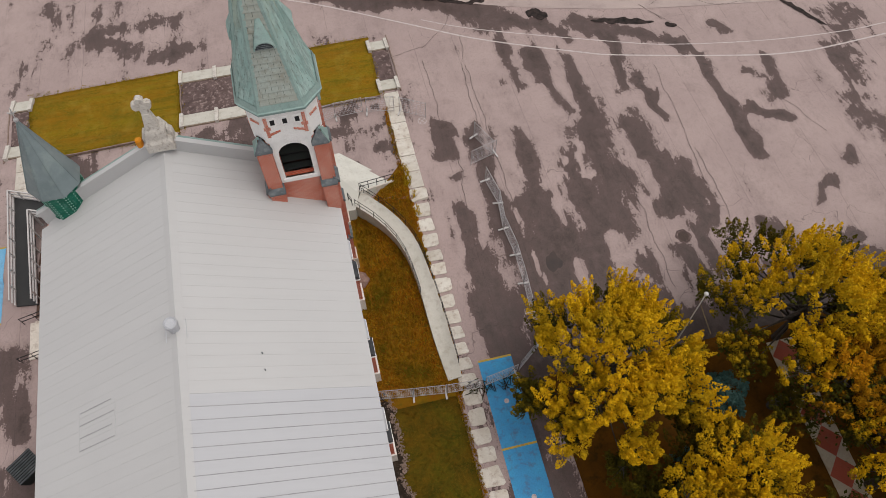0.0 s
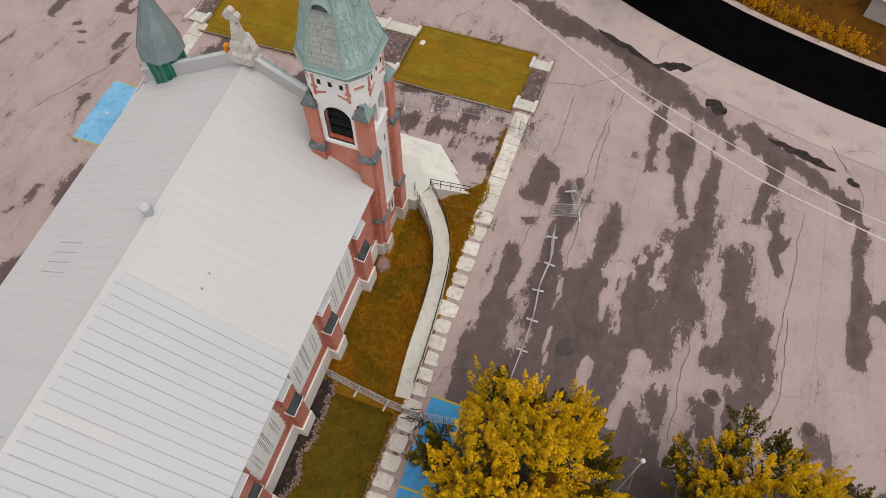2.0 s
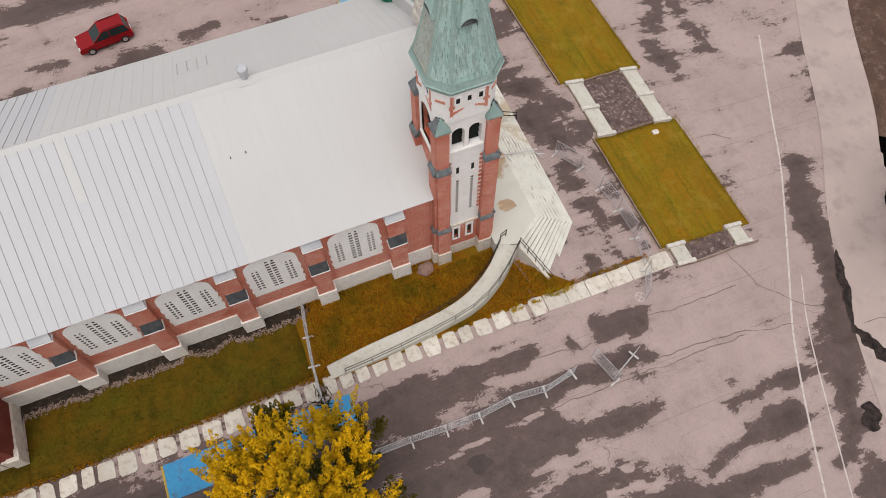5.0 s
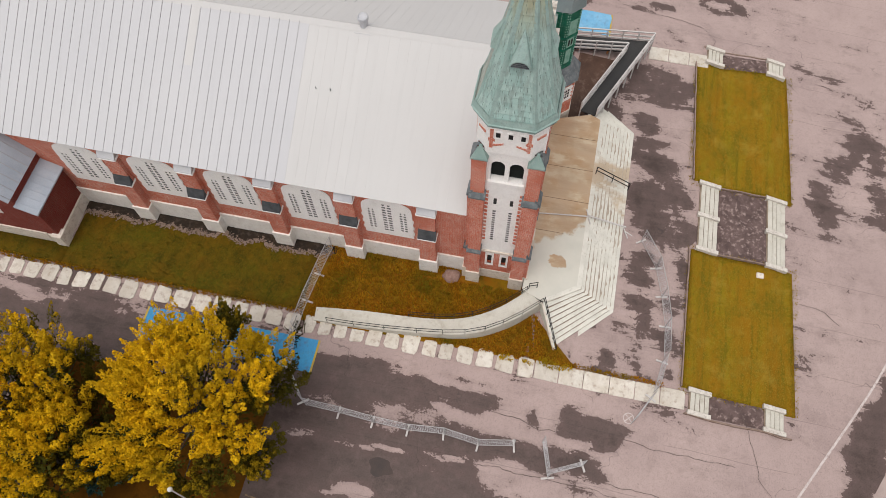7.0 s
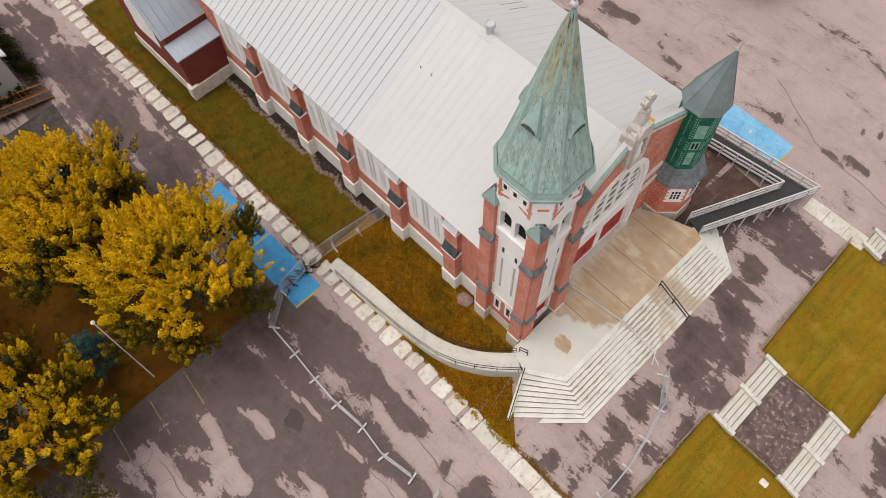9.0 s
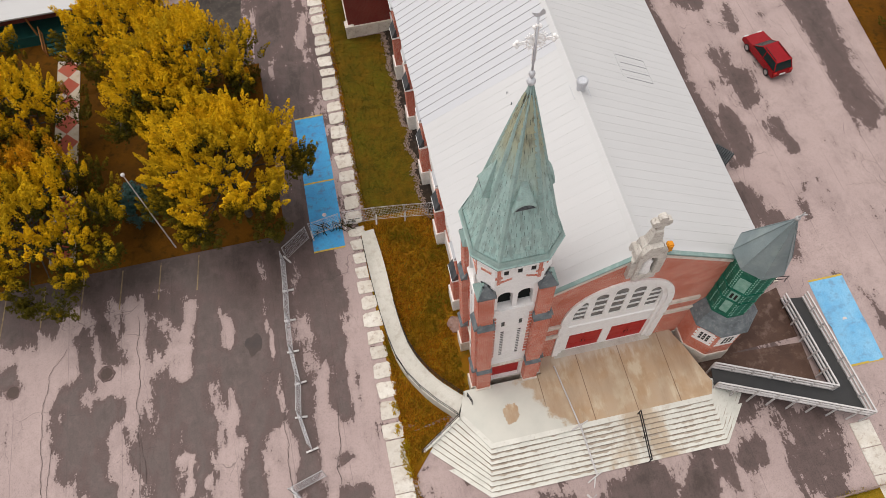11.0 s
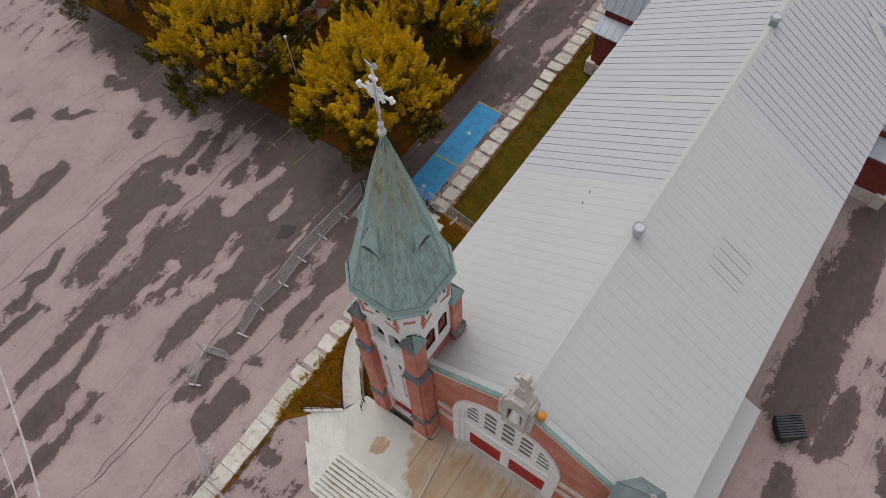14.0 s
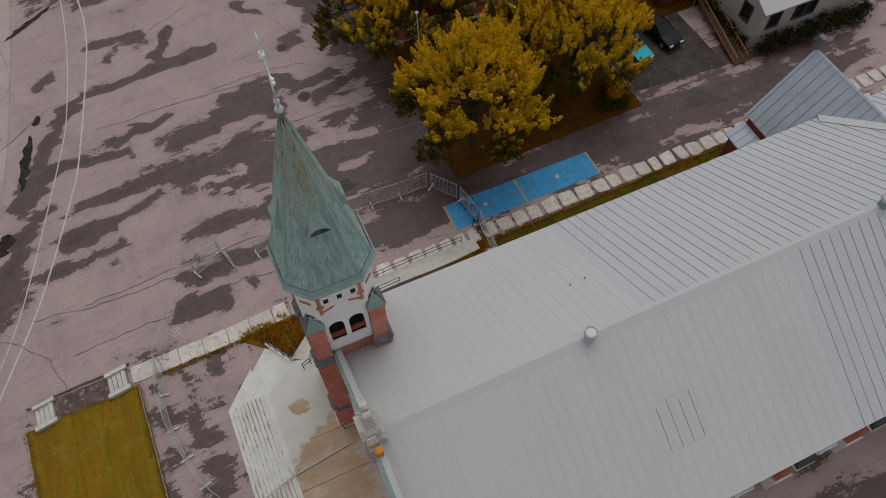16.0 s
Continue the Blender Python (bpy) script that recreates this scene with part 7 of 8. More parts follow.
# ---- temporary fence panels ----
def fence_panel():
    panel = thing("fence_panel", 0, 0, 0, "galvanised temporary fence panel on flat feet", "fence", "temporary fence")
    bm = bmesh.new()
    for x in (-1.16, 1.16):
        tube(bm, (x, 0, 0), (x, 0, 1.95), 0.025)
    for z in (0.15, 1.9):
        tube(bm, (-1.16, 0, z), (1.16, 0, z), 0.022)
    part("panel_tube", bm, M_GALV, panel)
    bm = bmesh.new()
    for i in range(19):
        x = -1.08 + i * 0.12
        tube(bm, (x, 0, 0.15), (x, 0, 1.9), 0.0065, 3)
    for i in range(7):
        z = 0.35 + i * 0.24
        tube(bm, (-1.16, 0, z), (1.16, 0, z), 0.0065, 3)
    part("mesh_wire", bm, M_GALV_PALE, panel)
    bm = bmesh.new()
    box(bm, 1.1, 1.22, -0.42, 0.42, 0.0, 0.09)
    part("foot", bm, M_WHITE_RAIL, panel, "pale flat foot")
    return panel


FENCE = [(9.4, 14.6, 11.4, 16.1), (11.5, 16.3, 11.55, 18.65), (11.55, 18.65, 11.7, 21.1), (11.7, 21.1, 11.75, 23.5), (11.75, 23.5, 11.5, 25.9), (11.5, 25.9, 11.75, 28.25),
         (11.75, 28.25, 11.3, 30.6), (-0.2, 14.8, 1.8, 14.5), (1.8, 14.5, 4.2, 14.2), (4.2, 14.2, 6.6, 14.05), (6.8, 14.1, 9.3, 14.5),
         (10.8, 32.45, 12.7, 33.0), (12.6, 33.1, 11.6, 35.2), (8.3, 38.0, 6.0, 39.3), (5.7, 39.4, 3.4, 39.8), (3.1, 39.9, 0.7, 39.8), (0.7, 39.8, -1.5, 39.4), (-1.5, 39.4, -3.8, 38.8), (-3.8, 38.8, -5.9, 37.5)]
base = None
for x0, y0, x1, y1 in FENCE:
    x, y = (x0 + x1) / 2, (y0 + y1) / 2
    m = pose(x, y, height(x, y) + 0.06, 0, 0, math.degrees(math.atan2(y1 - y0, x1 - x0)))
    if base is None:
        base = fence_panel()
        base.matrix_basis = m
    else:
        copy_thing(base, m)
# thin barrier rail across the steps and blocks
barrier = thing("barrier_rail", -6.5, 34.5, 0, "pale timber barrier lying across the porch steps", "barrier")
bm = bmesh.new()
tube(bm, (-5.6, 29.0, 1.5), (-6.1, 33.2, 1.5), 0.05), tube(bm, (-6.1, 33.2, 1.6), (-6.5, 36.2, 0.2), 0.06)
part("bar", bm, M_WHITE_RAIL, barrier)
for p, q in (((-6.7, 33.0, 1.45), (-5.5, 33.4, 1.45)), ((-7.0, 36.0, -0.35), (-5.9, 36.5, -0.4)), ((-6.5, 36.2, -0.4), (-6.2, 36.9, -0.5))):
    bm = bmesh.new()
    tube(bm, p, q, 0.05)
    part("foot", bm, M_WHITE_RAIL, barrier)

# ---- cars ----


def car(x, y, rz, length, width, tall, paint, name, label, wagon=True):
    c = thing(name, 0, 0, 0, label, "car")
    h = length / 2
    bm = bmesh.new()
    w = width / 2
    prof = [(-h, 0.45), (-h + 0.06, 0.85), (-h + 0.2, 1.0), (h - 1.35, 1.02), (h - 0.15, 0.86), (h, 0.6), (h - 0.05, 0.35), (-h + 0.1, 0.33)]
    loft(bm, [[(u, s * ww, z) for u, z in prof] for s, ww in ((-1, w - 0.06), (-1, w), (1, w), (1, w - 0.06))][0:1] + [[(u, -w * 0.97, z) for u, z in prof], [(u, w * 0.97, z) for u, z in prof]] + [[(u, (w - 0.06), z) for u, z in prof]][:0])
    bmesh.ops.bevel(bm, geom=bm.edges[:], offset=0.05, segments=2, affect="EDGES")
    body = part("body", bm, paint, c)
    rear = -h + 0.12 if wagon else -h + 0.75
    cab = [(rear, 0.98), (rear + 0.35, tall), (h - 2.35, tall), (h - 1.35, 1.0)]
    bm = bmesh.new()
    loft(bm, [[(u, s * (w - (0.1 if z < 1.2 else 0.24)), z) for u, z in cab] for s in (-1, 1)])
    bmesh.ops.bevel(bm, geom=bm.edges[:], offset=0.04, segments=1, affect="EDGES")
    cabin = part("cabin_glass", bm, M_CARGLASS, c, "dark tinted windows")
    bm = bmesh.new()
    box(bm, rear + 0.28, h - 2.25, -w + 0.2, w - 0.2, tall - 0.02, tall + 0.04)
    part("roof", bm, paint, c)
    for s in (-1, 1):
        for u0, u1 in ((rear + 0.02, rear + 0.36), (h - 1.38, h - 2.36), (h - 2.9, h - 2.9)):
            bm = bmesh.new()
            tube(bm, (u0, s * (w - 0.1), 1.0), (u1, s * (w - 0.23), tall), 0.045)
            part("pillar", bm, paint, c)
    for s in (-1, 1):
        bm = bmesh.new()
        tube(bm, (rear + 0.5, s * (w - 0.32), tall + 0.09), (h - 2.5, s * (w - 0.32), tall + 0.09), 0.025)
        part("roof_rail", bm, M_BLACK, c)
    for u in (-h + 0.85, h - 0.95):
        for s in (-1, 1):
            bm = bmesh.new()
            tube(bm, (u, s * (w - 0.2), 0.34), (u, s * (w + 0.01), 0.34), 0.34, 16)
            wheel = part("wheel", bm, M_TYRE, c, "black tyre")
            bm = bmesh.new()
            tube(bm, (u, s * (w - 0.02), 0.34), (u, s * (w + 0.02), 0.34), 0.22, 10)
            part("rim", bm, M_RIM, wheel, "silver rim")
    for s in (-1, 1):
        bm = bmesh.new()
        box(bm, h - 0.22, h - 0.02, s * (w - 0.3) - 0.2, s * (w - 0.3) + 0.2, 0.66, 0.82)
        part("headlight", bm, M_LAMP, c, "clear headlight")
        bm = bmesh.new()
        box(bm, -h - 0.01, -h + 0.1, s * (w - 0.2) - 0.14, s * (w - 0.2) + 0.14, 0.75, 0.95)
        part("tail_light", bm, M_RED_DOOR, c, "red tail light")
    bm = bmesh.new()
    box(bm, -h - 0.03, -h + 0.05, -0.28, 0.28, 0.55, 0.68)
    part("plate", bm, M_LAMP, c, "pale number plate")
    c.matrix_basis = pose(x, y, height(x, y) + 0.02, 0, 0, rz)


car(-31.2, 6.1, -82, 4.75, 1.9, 1.72, M_CAR_RED, "sports_utility_car", "red sports utility car with dark glass on the asphalt")
car(17.5, -6.5, 188, 4.3, 1.75, 1.45, M_CAR_CYAN, "hatchback_car", "turquoise hatchback parked under the trees")
car(18.0, -9.9, 188, 4.4, 1.8, 1.45, M_CAR_DARK, "saloon_car", "black saloon parked beside the turquoise car", False)

# waste container west of the nave
bin_ = thing("waste_container", -23.0, 15.4, 0, "dark ribbed waste container with a slatted lid", "container")
bm = bmesh.new()
loft(bm, [[(-23.65, 14.75, 0.1), (-22.35, 14.75, 0.1), (-22.35, 16.05, 0.1), (-23.65, 16.05, 0.1)], [(-23.85, 14.6, 1.25), (-22.15, 14.6, 1.25), (-22.15, 16.2, 1.25), (-23.85, 16.2, 1.25)]])
part("body", bm, M_BIN, bin_)
for k in range(9):
    bm = bmesh.new()
    box(bm, -23.85, -22.15, 14.62 + 0.175 * k, 14.72 + 0.175 * k, 1.27, 1.34)
    part("lid_rib", bm, M_SLATE, bin_)
bin_.matrix_basis = pose(-23.0, 15.4, 0, 0, 0, 38)

# ---- pole, spruce, chequered path ----
pole = thing("flagpole", 19.6, 13.0, 0, "slim pale flagpole with a ball top", "flagpole")
bm = bmesh.new()
tube(bm, (19.6, 13.0, 0), (19.25, 13.4, 10.4), 0.06, 8, 0.035)
part("shaft", bm, M_WHITE_RAIL, pole)
bm = bmesh.new()
ball(bm, 19.25, 13.4, 10.5, 0.14)
part("ball", bm, M_WHITE_RAIL, pole, smooth=True)
path = tagged(new("chequered_path"), "red and cream diamond-painted garden path", "path", kind="structure")
for k in range(11):
    y = 11.5 - 2.1 * k
    for name, m, quads in (("diamond", M_CHECK_RED, [[(28.2, y + 1.05), (29.2, y), (28.2, y - 1.05), (27.2, y)]]),
                           ("path_slab", M_CHECK_PALE, [[(27.2, y + 1.05), (28.2, y + 1.05), (27.9, y + 0.7), (27.2, y)], [(28.2, y + 1.05), (29.2, y + 1.05), (29.2, y), (28.5, y + 0.7)],
                                                        [(27.2, y), (27.9, y - 0.7), (28.2, y - 1.05), (27.2, y - 1.05)], [(29.2, y), (29.2, y - 1.05), (28.2, y - 1.05), (28.5, y - 0.7)]])):
        bm = bmesh.new()
        for q in quads:
            loft(bm, [[(a, b, 0.0) for a, b in q], [(a, b, 0.11 if name == "diamond" else 0.105) for a, b in q]])
        part(name, bm, m, path)

# ---- trees ----


def leaf_cloud(bm, centre, radius, stretch, count, size, rng):
    """Many small leaves in an uneven tuft."""
    c, s = Vector(centre), Vector(stretch)
    for _ in range(count):
        d = Vector((rng.gauss(0, 1), rng.gauss(0, 1), rng.gauss(0, 1))).normalized() * radius * rng.random() ** 0.45
        k = rng.random()
        p = c + d * (1.05 - 0.75 * k) + s * (k * 1.5 - 0.3) * radius
        n = Vector((rng.gauss(0, 0.6), rng.gauss(0, 0.6), rng.uniform(0.25, 1.2))).normalized()
        u = n.orthogonal().normalized()
        u.rotate(Matrix.Rotation(rng.uniform(0, 6.28), 3, n))
        v = n.cross(u)
        k = size * rng.uniform(0.6, 1.25)
        bm.faces.new([bm.verts.new(p + u * a * k + v * b * k) for a, b in ((-0.5, 0), (0, -0.32), (0.62, 0), (0, 0.32))])


def plume(bm, base, axis, length, radius, count, size, rng, ripe_lit=1.0):
    """An upright shoot, thick with small leaves and pointed at its tip; the last argument tells how far its leaves have
    turned, shade in the colour included.
    """
    turned_by = bm.verts.layers.float.get("ripe_lit") or bm.verts.layers.float.new("ripe_lit")
    side = axis.orthogonal().normalized()
    other = axis.cross(side)
    for _ in range(count):
        k = rng.random() ** 0.9
        a, w = rng.uniform(0, 6.28), radius * (1 - k) ** 0.55 * min(1, 0.35 + 3 * k) * rng.uniform(0.55, 1.1)
        o = side * math.cos(a) + other * math.sin(a)
        p = base + axis * (k * length) + o * w
        n = (o * 0.7 + Vector((rng.gauss(0, 0.65), rng.gauss(0, 0.65), rng.uniform(-0.1, 0.9)))).normalized()
        u = n.orthogonal().normalized()
        u.rotate(Matrix.Rotation(rng.uniform(0, 6.28), 3, n))
        v = n.cross(u)
        s = size * rng.uniform(0.5, 1.4)
        vs = [bm.verts.new(p + u * a2 * s + v * b2 * s) for a2, b2 in ((-0.5, 0), (0, -0.34), (0.62, 0), (0, 0.34))]
        for vert in vs:
            # Shoot bases greener and darker than tips: shade within the spray, in colour.
            vert[turned_by] = ripe_lit - 0.35 + 0.5 * k
        bm.faces.new(vs)


def tree(name, x, y, r, crown_low, top, seed, material, label, tufts=95, leaves=90, lean=(0, 0)):
    rng = random.Random(seed)
    z0 = height(x, y)
    t = thing(name, x, y, z0, label, "tree")
    wood, crown, inside = bmesh.new(), bmesh.new(), bmesh.new()
    mid = (crown_low + top) / 2
    tall = top - crown_low
    pts = [Vector((x, y, z0 - 0.1))]
    for k in range(1, 6):
        pts.append(Vector((x + lean[0] * k / 5 + rng.uniform(-0.15, 0.15), y + lean[1] * k / 5 + rng.uniform(-0.15, 0.15), z0 + (mid + 1) * k / 5)))
    for k in range(5):
        tube(wood, pts[k], pts[k + 1], 0.3 - 0.05 * k, 8, 0.25 - 0.05 * k)
    # boughs that fan out from the trunk in tiers; each one ends in a spray of upright shoots
    boughs = max(7, int(r * 6.2))
    sprays = []
    for k in range(boughs):
        q = math.sqrt((k + 0.6) / boughs)
        a = k * 2.39996 + rng.uniform(-0.3, 0.3)
        rr = r * min(0.8, q * 0.82) * rng.uniform(0.9, 1.06)
        zc = crown_low + tall * (0.86 - 0.55 * q ** 1.8) + rng.uniform(-0.17, 0.12) * tall
        c = Vector((x + lean[0] + rr * math.cos(a), y + lean[1] + rr * math.sin(a), zc))
        sprays.append((c, Vector((math.cos(a), math.sin(a), 0)) * (0.1 + 0.5 * q), min(r * 0.4, rng.uniform(0.9, 1.5))))
        tube(wood, pts[2 + k % 3], pts[2 + k % 3].lerp(c, 0.55) + Vector((0, 0, -0.35)), 0.09, 6, 0.05)
        tube(wood, pts[2 + k % 3].lerp(c, 0.55) + Vector((0, 0, -0.35)), c, 0.05, 6, 0.02)
        # Dark green filling: inner leaves that also paint the shade inside the crown.
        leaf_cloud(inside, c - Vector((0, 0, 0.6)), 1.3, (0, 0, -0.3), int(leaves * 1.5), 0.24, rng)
    for k in range(tufts):
        c, out, br = sprays[k % boughs]
        d = Vector((rng.gauss(0, 1), rng.gauss(0, 1), rng.gauss(0.1, 0.55)))
        d = d.normalized() * br * rng.uniform(0.35, 1.0)
        d.z *= 0.6
        p = c + d
        p.z -= 0.35 * max(0, (Vector((p.x - x - lean[0], p.y - y - lean[1])).length / r)) * 1.5
        axis = (out * 0.75 + Vector((d.x, d.y, 0)) * 0.2 + Vector((rng.gauss(0, 0.22), rng.gauss(0, 0.22), 1.0))).normalized()
        if k % 4 == 0:
            tube(wood, c, p, 0.025, 4, 0.012)
        # Greener low and to the north: late leaves, plus shade put into the colour.
        ripe_lit = smooth(0.1, 0.6, (p.z - crown_low) / tall) + 0.6 * noise.noise(p * 0.4) - 0.3 * (p.y - y) / r
        plume(crown, p, axis, rng.uniform(0.75, 1.7), rng.uniform(0.22, 0.42), int(leaves * 1.4), 0.125, rng, ripe_lit)
    part("trunk", wood, M_BARK, t, "grey-brown trunk and limbs")
    part("crown", crown, material, t, "autumn leaves")
    part("inner_foliage", inside, M_LEAF_GREEN, t, "inner leaves, still green and coloured darker for shade")


tree("maple_tree", 13.8, 11.4, 6.6, 2.4, 11.7, 3, M_LEAF, "large golden autumn tree overhanging the parking bays", 1000, 105)
tree("maple_tree", 28.0, 12.8, 7.2, 2.4, 10.0, 5, M_LEAF, "golden autumn tree at the edge of the yard", 760, 100)
tree("maple_tree", 16.2, 0.6, 6.2, 2.6, 10.2, 7, M_LEAF, "golden autumn tree beside the drive", 620, 100)
tree("maple_tree", 18.6, 3.8, 4.0, 3.4, 9.6, 29, M_LEAF, "golden autumn tree filling the gap between larger crowns", 380, 95)
tree("maple_tree", 21.6, -4.8, 4.9, 2.6, 9.0, 9, M_LEAF, "golden autumn tree by the chequered path", 430, 90)
tree("maple_tree", 32.8, 7.6, 6.6, 2.6, 10.0, 11, M_LEAF_ORANGE, "amber autumn tree in the yard", 520, 90)
tree("maple_tree", 34.4, -3.5, 6.0, 2.6, 10.0, 13, M_LEAF, "golden autumn tree in the yard", 420, 90)
tree("maple_tree", 43.0, 12.0, 5.8, 2.6, 10.0, 15, M_LEAF_ORANGE, "amber autumn tree in the yard", 320, 90)
tree("maple_tree", 16.0, 67.3, 7.1, 2.4, 10.0, 17, M_LEAF_ORANGE, "amber autumn tree overhanging the black road", 560, 95, (-3.0, -4.0))
tree("maple_tree", -42.6, 19.4, 5.0, 2.0, 8.0, 19, M_LEAF_ORANGE, "amber autumn tree on the west bank", 260, 90)
tree("maple_tree", -45.0, 6.0, 3.6, 1.0, 5.5, 21, M_LEAF, "low golden autumn tree on the west bank", 170, 90)
tree("maple_tree", 25.4, 8.3, 3.7, 2.8, 8.3, 25, M_LEAF_ORANGE, "sparse amber autumn tree leaning over the chequered path", 150, 80, (2.6, -0.4))
tree("maple_tree", 29.3, 2.0, 4.7, 2.6, 9.2, 27, M_LEAF, "golden autumn tree beside the chequered path", 330, 90)
tree("shrub", 13.0, -1.8, 1.2, 0.3, 2.0, 23, M_LEAF_ORANGE, "small amber shrub by the drive", 50, 90)


def spruce(x, y):
    rng = random.Random(31)
    t = thing("spruce_bush", x, y, 0, "dense rounded blue spruce bush in the yard", "bush")
    bm = bmesh.new()
    tube(bm, (x, y, -0.05), (x, y, 2.6), 0.12, 6, 0.05)
    part("trunk", bm, M_BARK, t)
    bm = bmesh.new()
    for k in range(110):
        a, q, z = rng.uniform(0, 6.28), rng.uniform(0.3, 1), rng.uniform(0.3, 3.3)
        rr = 1.75 * q * math.sqrt(max(0.1, 1 - (z / 3.7) ** 2))
        leaf_cloud(bm, (x + rr * math.cos(a), y + rr * math.sin(a), z), 0.4, (0.3 * math.cos(a), 0.3 * math.sin(a), 0.5), 70, 0.14, rng)
    part("crown", bm, M_LEAF_SPRUCE, t, "blue-green needles")


spruce(21.9, 9.3)
spruce(18.3, 5.0)


def hedge(pts, r, seed, label):
    """A clipped row of upright leafy shoots."""
    rng = random.Random(seed)
    t = thing("hedge", pts[0][0], pts[0][1], height(*pts[0]), label, "hedge")
    bm, wood = bmesh.new(), bmesh.new()
    for p, q in zip(pts, pts[1:]):
        n = int(math.dist(p, q) / 0.065)
        for i in range(n):
            x, y = p[0] + (q[0] - p[0]) * i / n + rng.gauss(0, r * 0.45), p[1] + (q[1] - p[1]) * i / n + rng.gauss(0, r * 0.45)
            z = height(x, y)
            if i % 5 == 0:
                tube(wood, (x, y, z - 0.05), (x, y, z + 0.6), 0.02, 5)
            axis = Vector((rng.gauss(0, 0.3), rng.gauss(0, 0.3), 1)).normalized()
            plume(bm, Vector((x, y, z + 0.05)), axis, rng.uniform(0.7, 1.6), rng.uniform(0.16, 0.3), 60, 0.13, rng, 1.2 + 0.3 * rng.random())
    part("foliage", bm, M_LEAF_ORANGE, t, "amber leaves")
    part("stems", wood, M_BARK, t, "thin brown stems")


hedge([(20.6, 64.2), (23.0, 63.7), (25.0, 63.2)], 1.0, 41, "short amber hedge beyond the black road")
hedge([(25.6, 62.6), (29.5, 61.9), (33.8, 60.7)], 1.05, 43, "long amber hedge beyond the black road")


def tufts(name, area, count, tall, material, label, seed, keep=None):
    """Tufts of grass over an area of the plan, as one uncountable mass."""
    rng = random.Random(seed)
    bm = bmesh.new()
    x0, x1, y0, y1 = area
    for _ in range(count):
        x, y = rng.uniform(x0, x1), rng.uniform(y0, y1)
        if keep and not keep(x, y):
            continue
        z = height(x, y) + 0.05
        for _ in range(3):
            a, k = rng.uniform(0, 6.28), tall * rng.uniform(0.5, 1.3)
            dx, dy = math.cos(a), math.sin(a)
            p = Vector((x + rng.uniform(-0.1, 0.1), y + rng.uniform(-0.1, 0.1), z))
            tip = p + Vector((dx * k * 0.5, dy * k * 0.5, k))
            bm.faces.new([bm.verts.new(v) for v in (p + Vector((-dy, dx, 0)) * 0.045, p + Vector((dy, -dx, 0)) * 0.045, tip)])
    tagged(part(name, bm, material), label, "grass", kind="stuff")


def on_rough(x, y):
    if y > 30.2:
        return 1.6 + (y - 30.2) * 1.1 < x < 5.0 and x > 2.0
    for a, b in zip(inner, inner[1:]):
        if a[1] <= y <= b[1]:
            break
    xi = a[0]
    for c, d in zip(outer, outer[1:]):
        if c[1] <= y <= d[1]:
            break
    return x < xi - 0.05 or (x > c[0] + 0.1 and x < 5.25)


tufts("rough_grass_tufts", (-0.6, 5.25, 14.5, 33.0), 9000, 0.22, M_TUFT, "tall russet grass tufts between church and ramp", 51,
      lambda x, y: on_rough(x, y) and not (-5 < x < 0.4 and y > 24.4))
tufts("strip_grass_tufts", (0.5, 4.85, -20, 13.8), 2600, 0.06, M_TUFT_GREEN, "short olive grass tufts beside the church", 53, lambda x, y: y > -4.8 or x > 3.6)
near_rim = lambda x0, x1, y0, y1: lambda x, y: min(abs(x - x0), abs(x - x1), abs(y - y0), abs(y - y1)) < 0.28 + 0.25 * noise.noise(Vector((x, y, 2)))
tufts("lawn_fringe_east", (-6.3, 5.3, 41.0, 49.5), 4500, 0.06, M_TUFT_LAWN, "ragged dry grass along the lawn edge", 63, near_rim(-6.0, 5.05, 41.25, 49.25))
tufts("lawn_fringe_west", (-25.0, -11.7, 40.6, 49.2), 5000, 0.06, M_TUFT_LAWN, "ragged dry grass along the lawn edge", 65, near_rim(-24.5, -12.05, 40.95, 48.95))
tufts("yellow_weeds", (4.9, 5.6, 28.0, 33.8), 260, 0.3, M_WEED, "bright yellow weeds along the flagstones", 59, lambda x, y: noise.noise(Vector((x, y * 0.8, 3))) > 0.1)
tufts("flagstone_grass", (4.85, 5.15, -20, 40), 2500, 0.14, M_TUFT, "dry grass fringe along the flagstones", 61)

bm = bmesh.new()
bmesh.ops.create_icosphere(bm, subdivisions=3, radius=0.55, matrix=Matrix.Translation((0.15, 24.0, 0.1)) @ Matrix.Diagonal((1.0, 1.2, 0.7, 1)))
for v in bm.verts:
    v.co += (v.co - Vector((0.15, 24.0, 0.1))) * 0.45 * noise.noise(v.co * 1.8)
tagged(part("boulder", bm, M_ROCK), "pinkish grey boulder in the grass beside the tower", "rock")

# ---- neighbouring houses ----


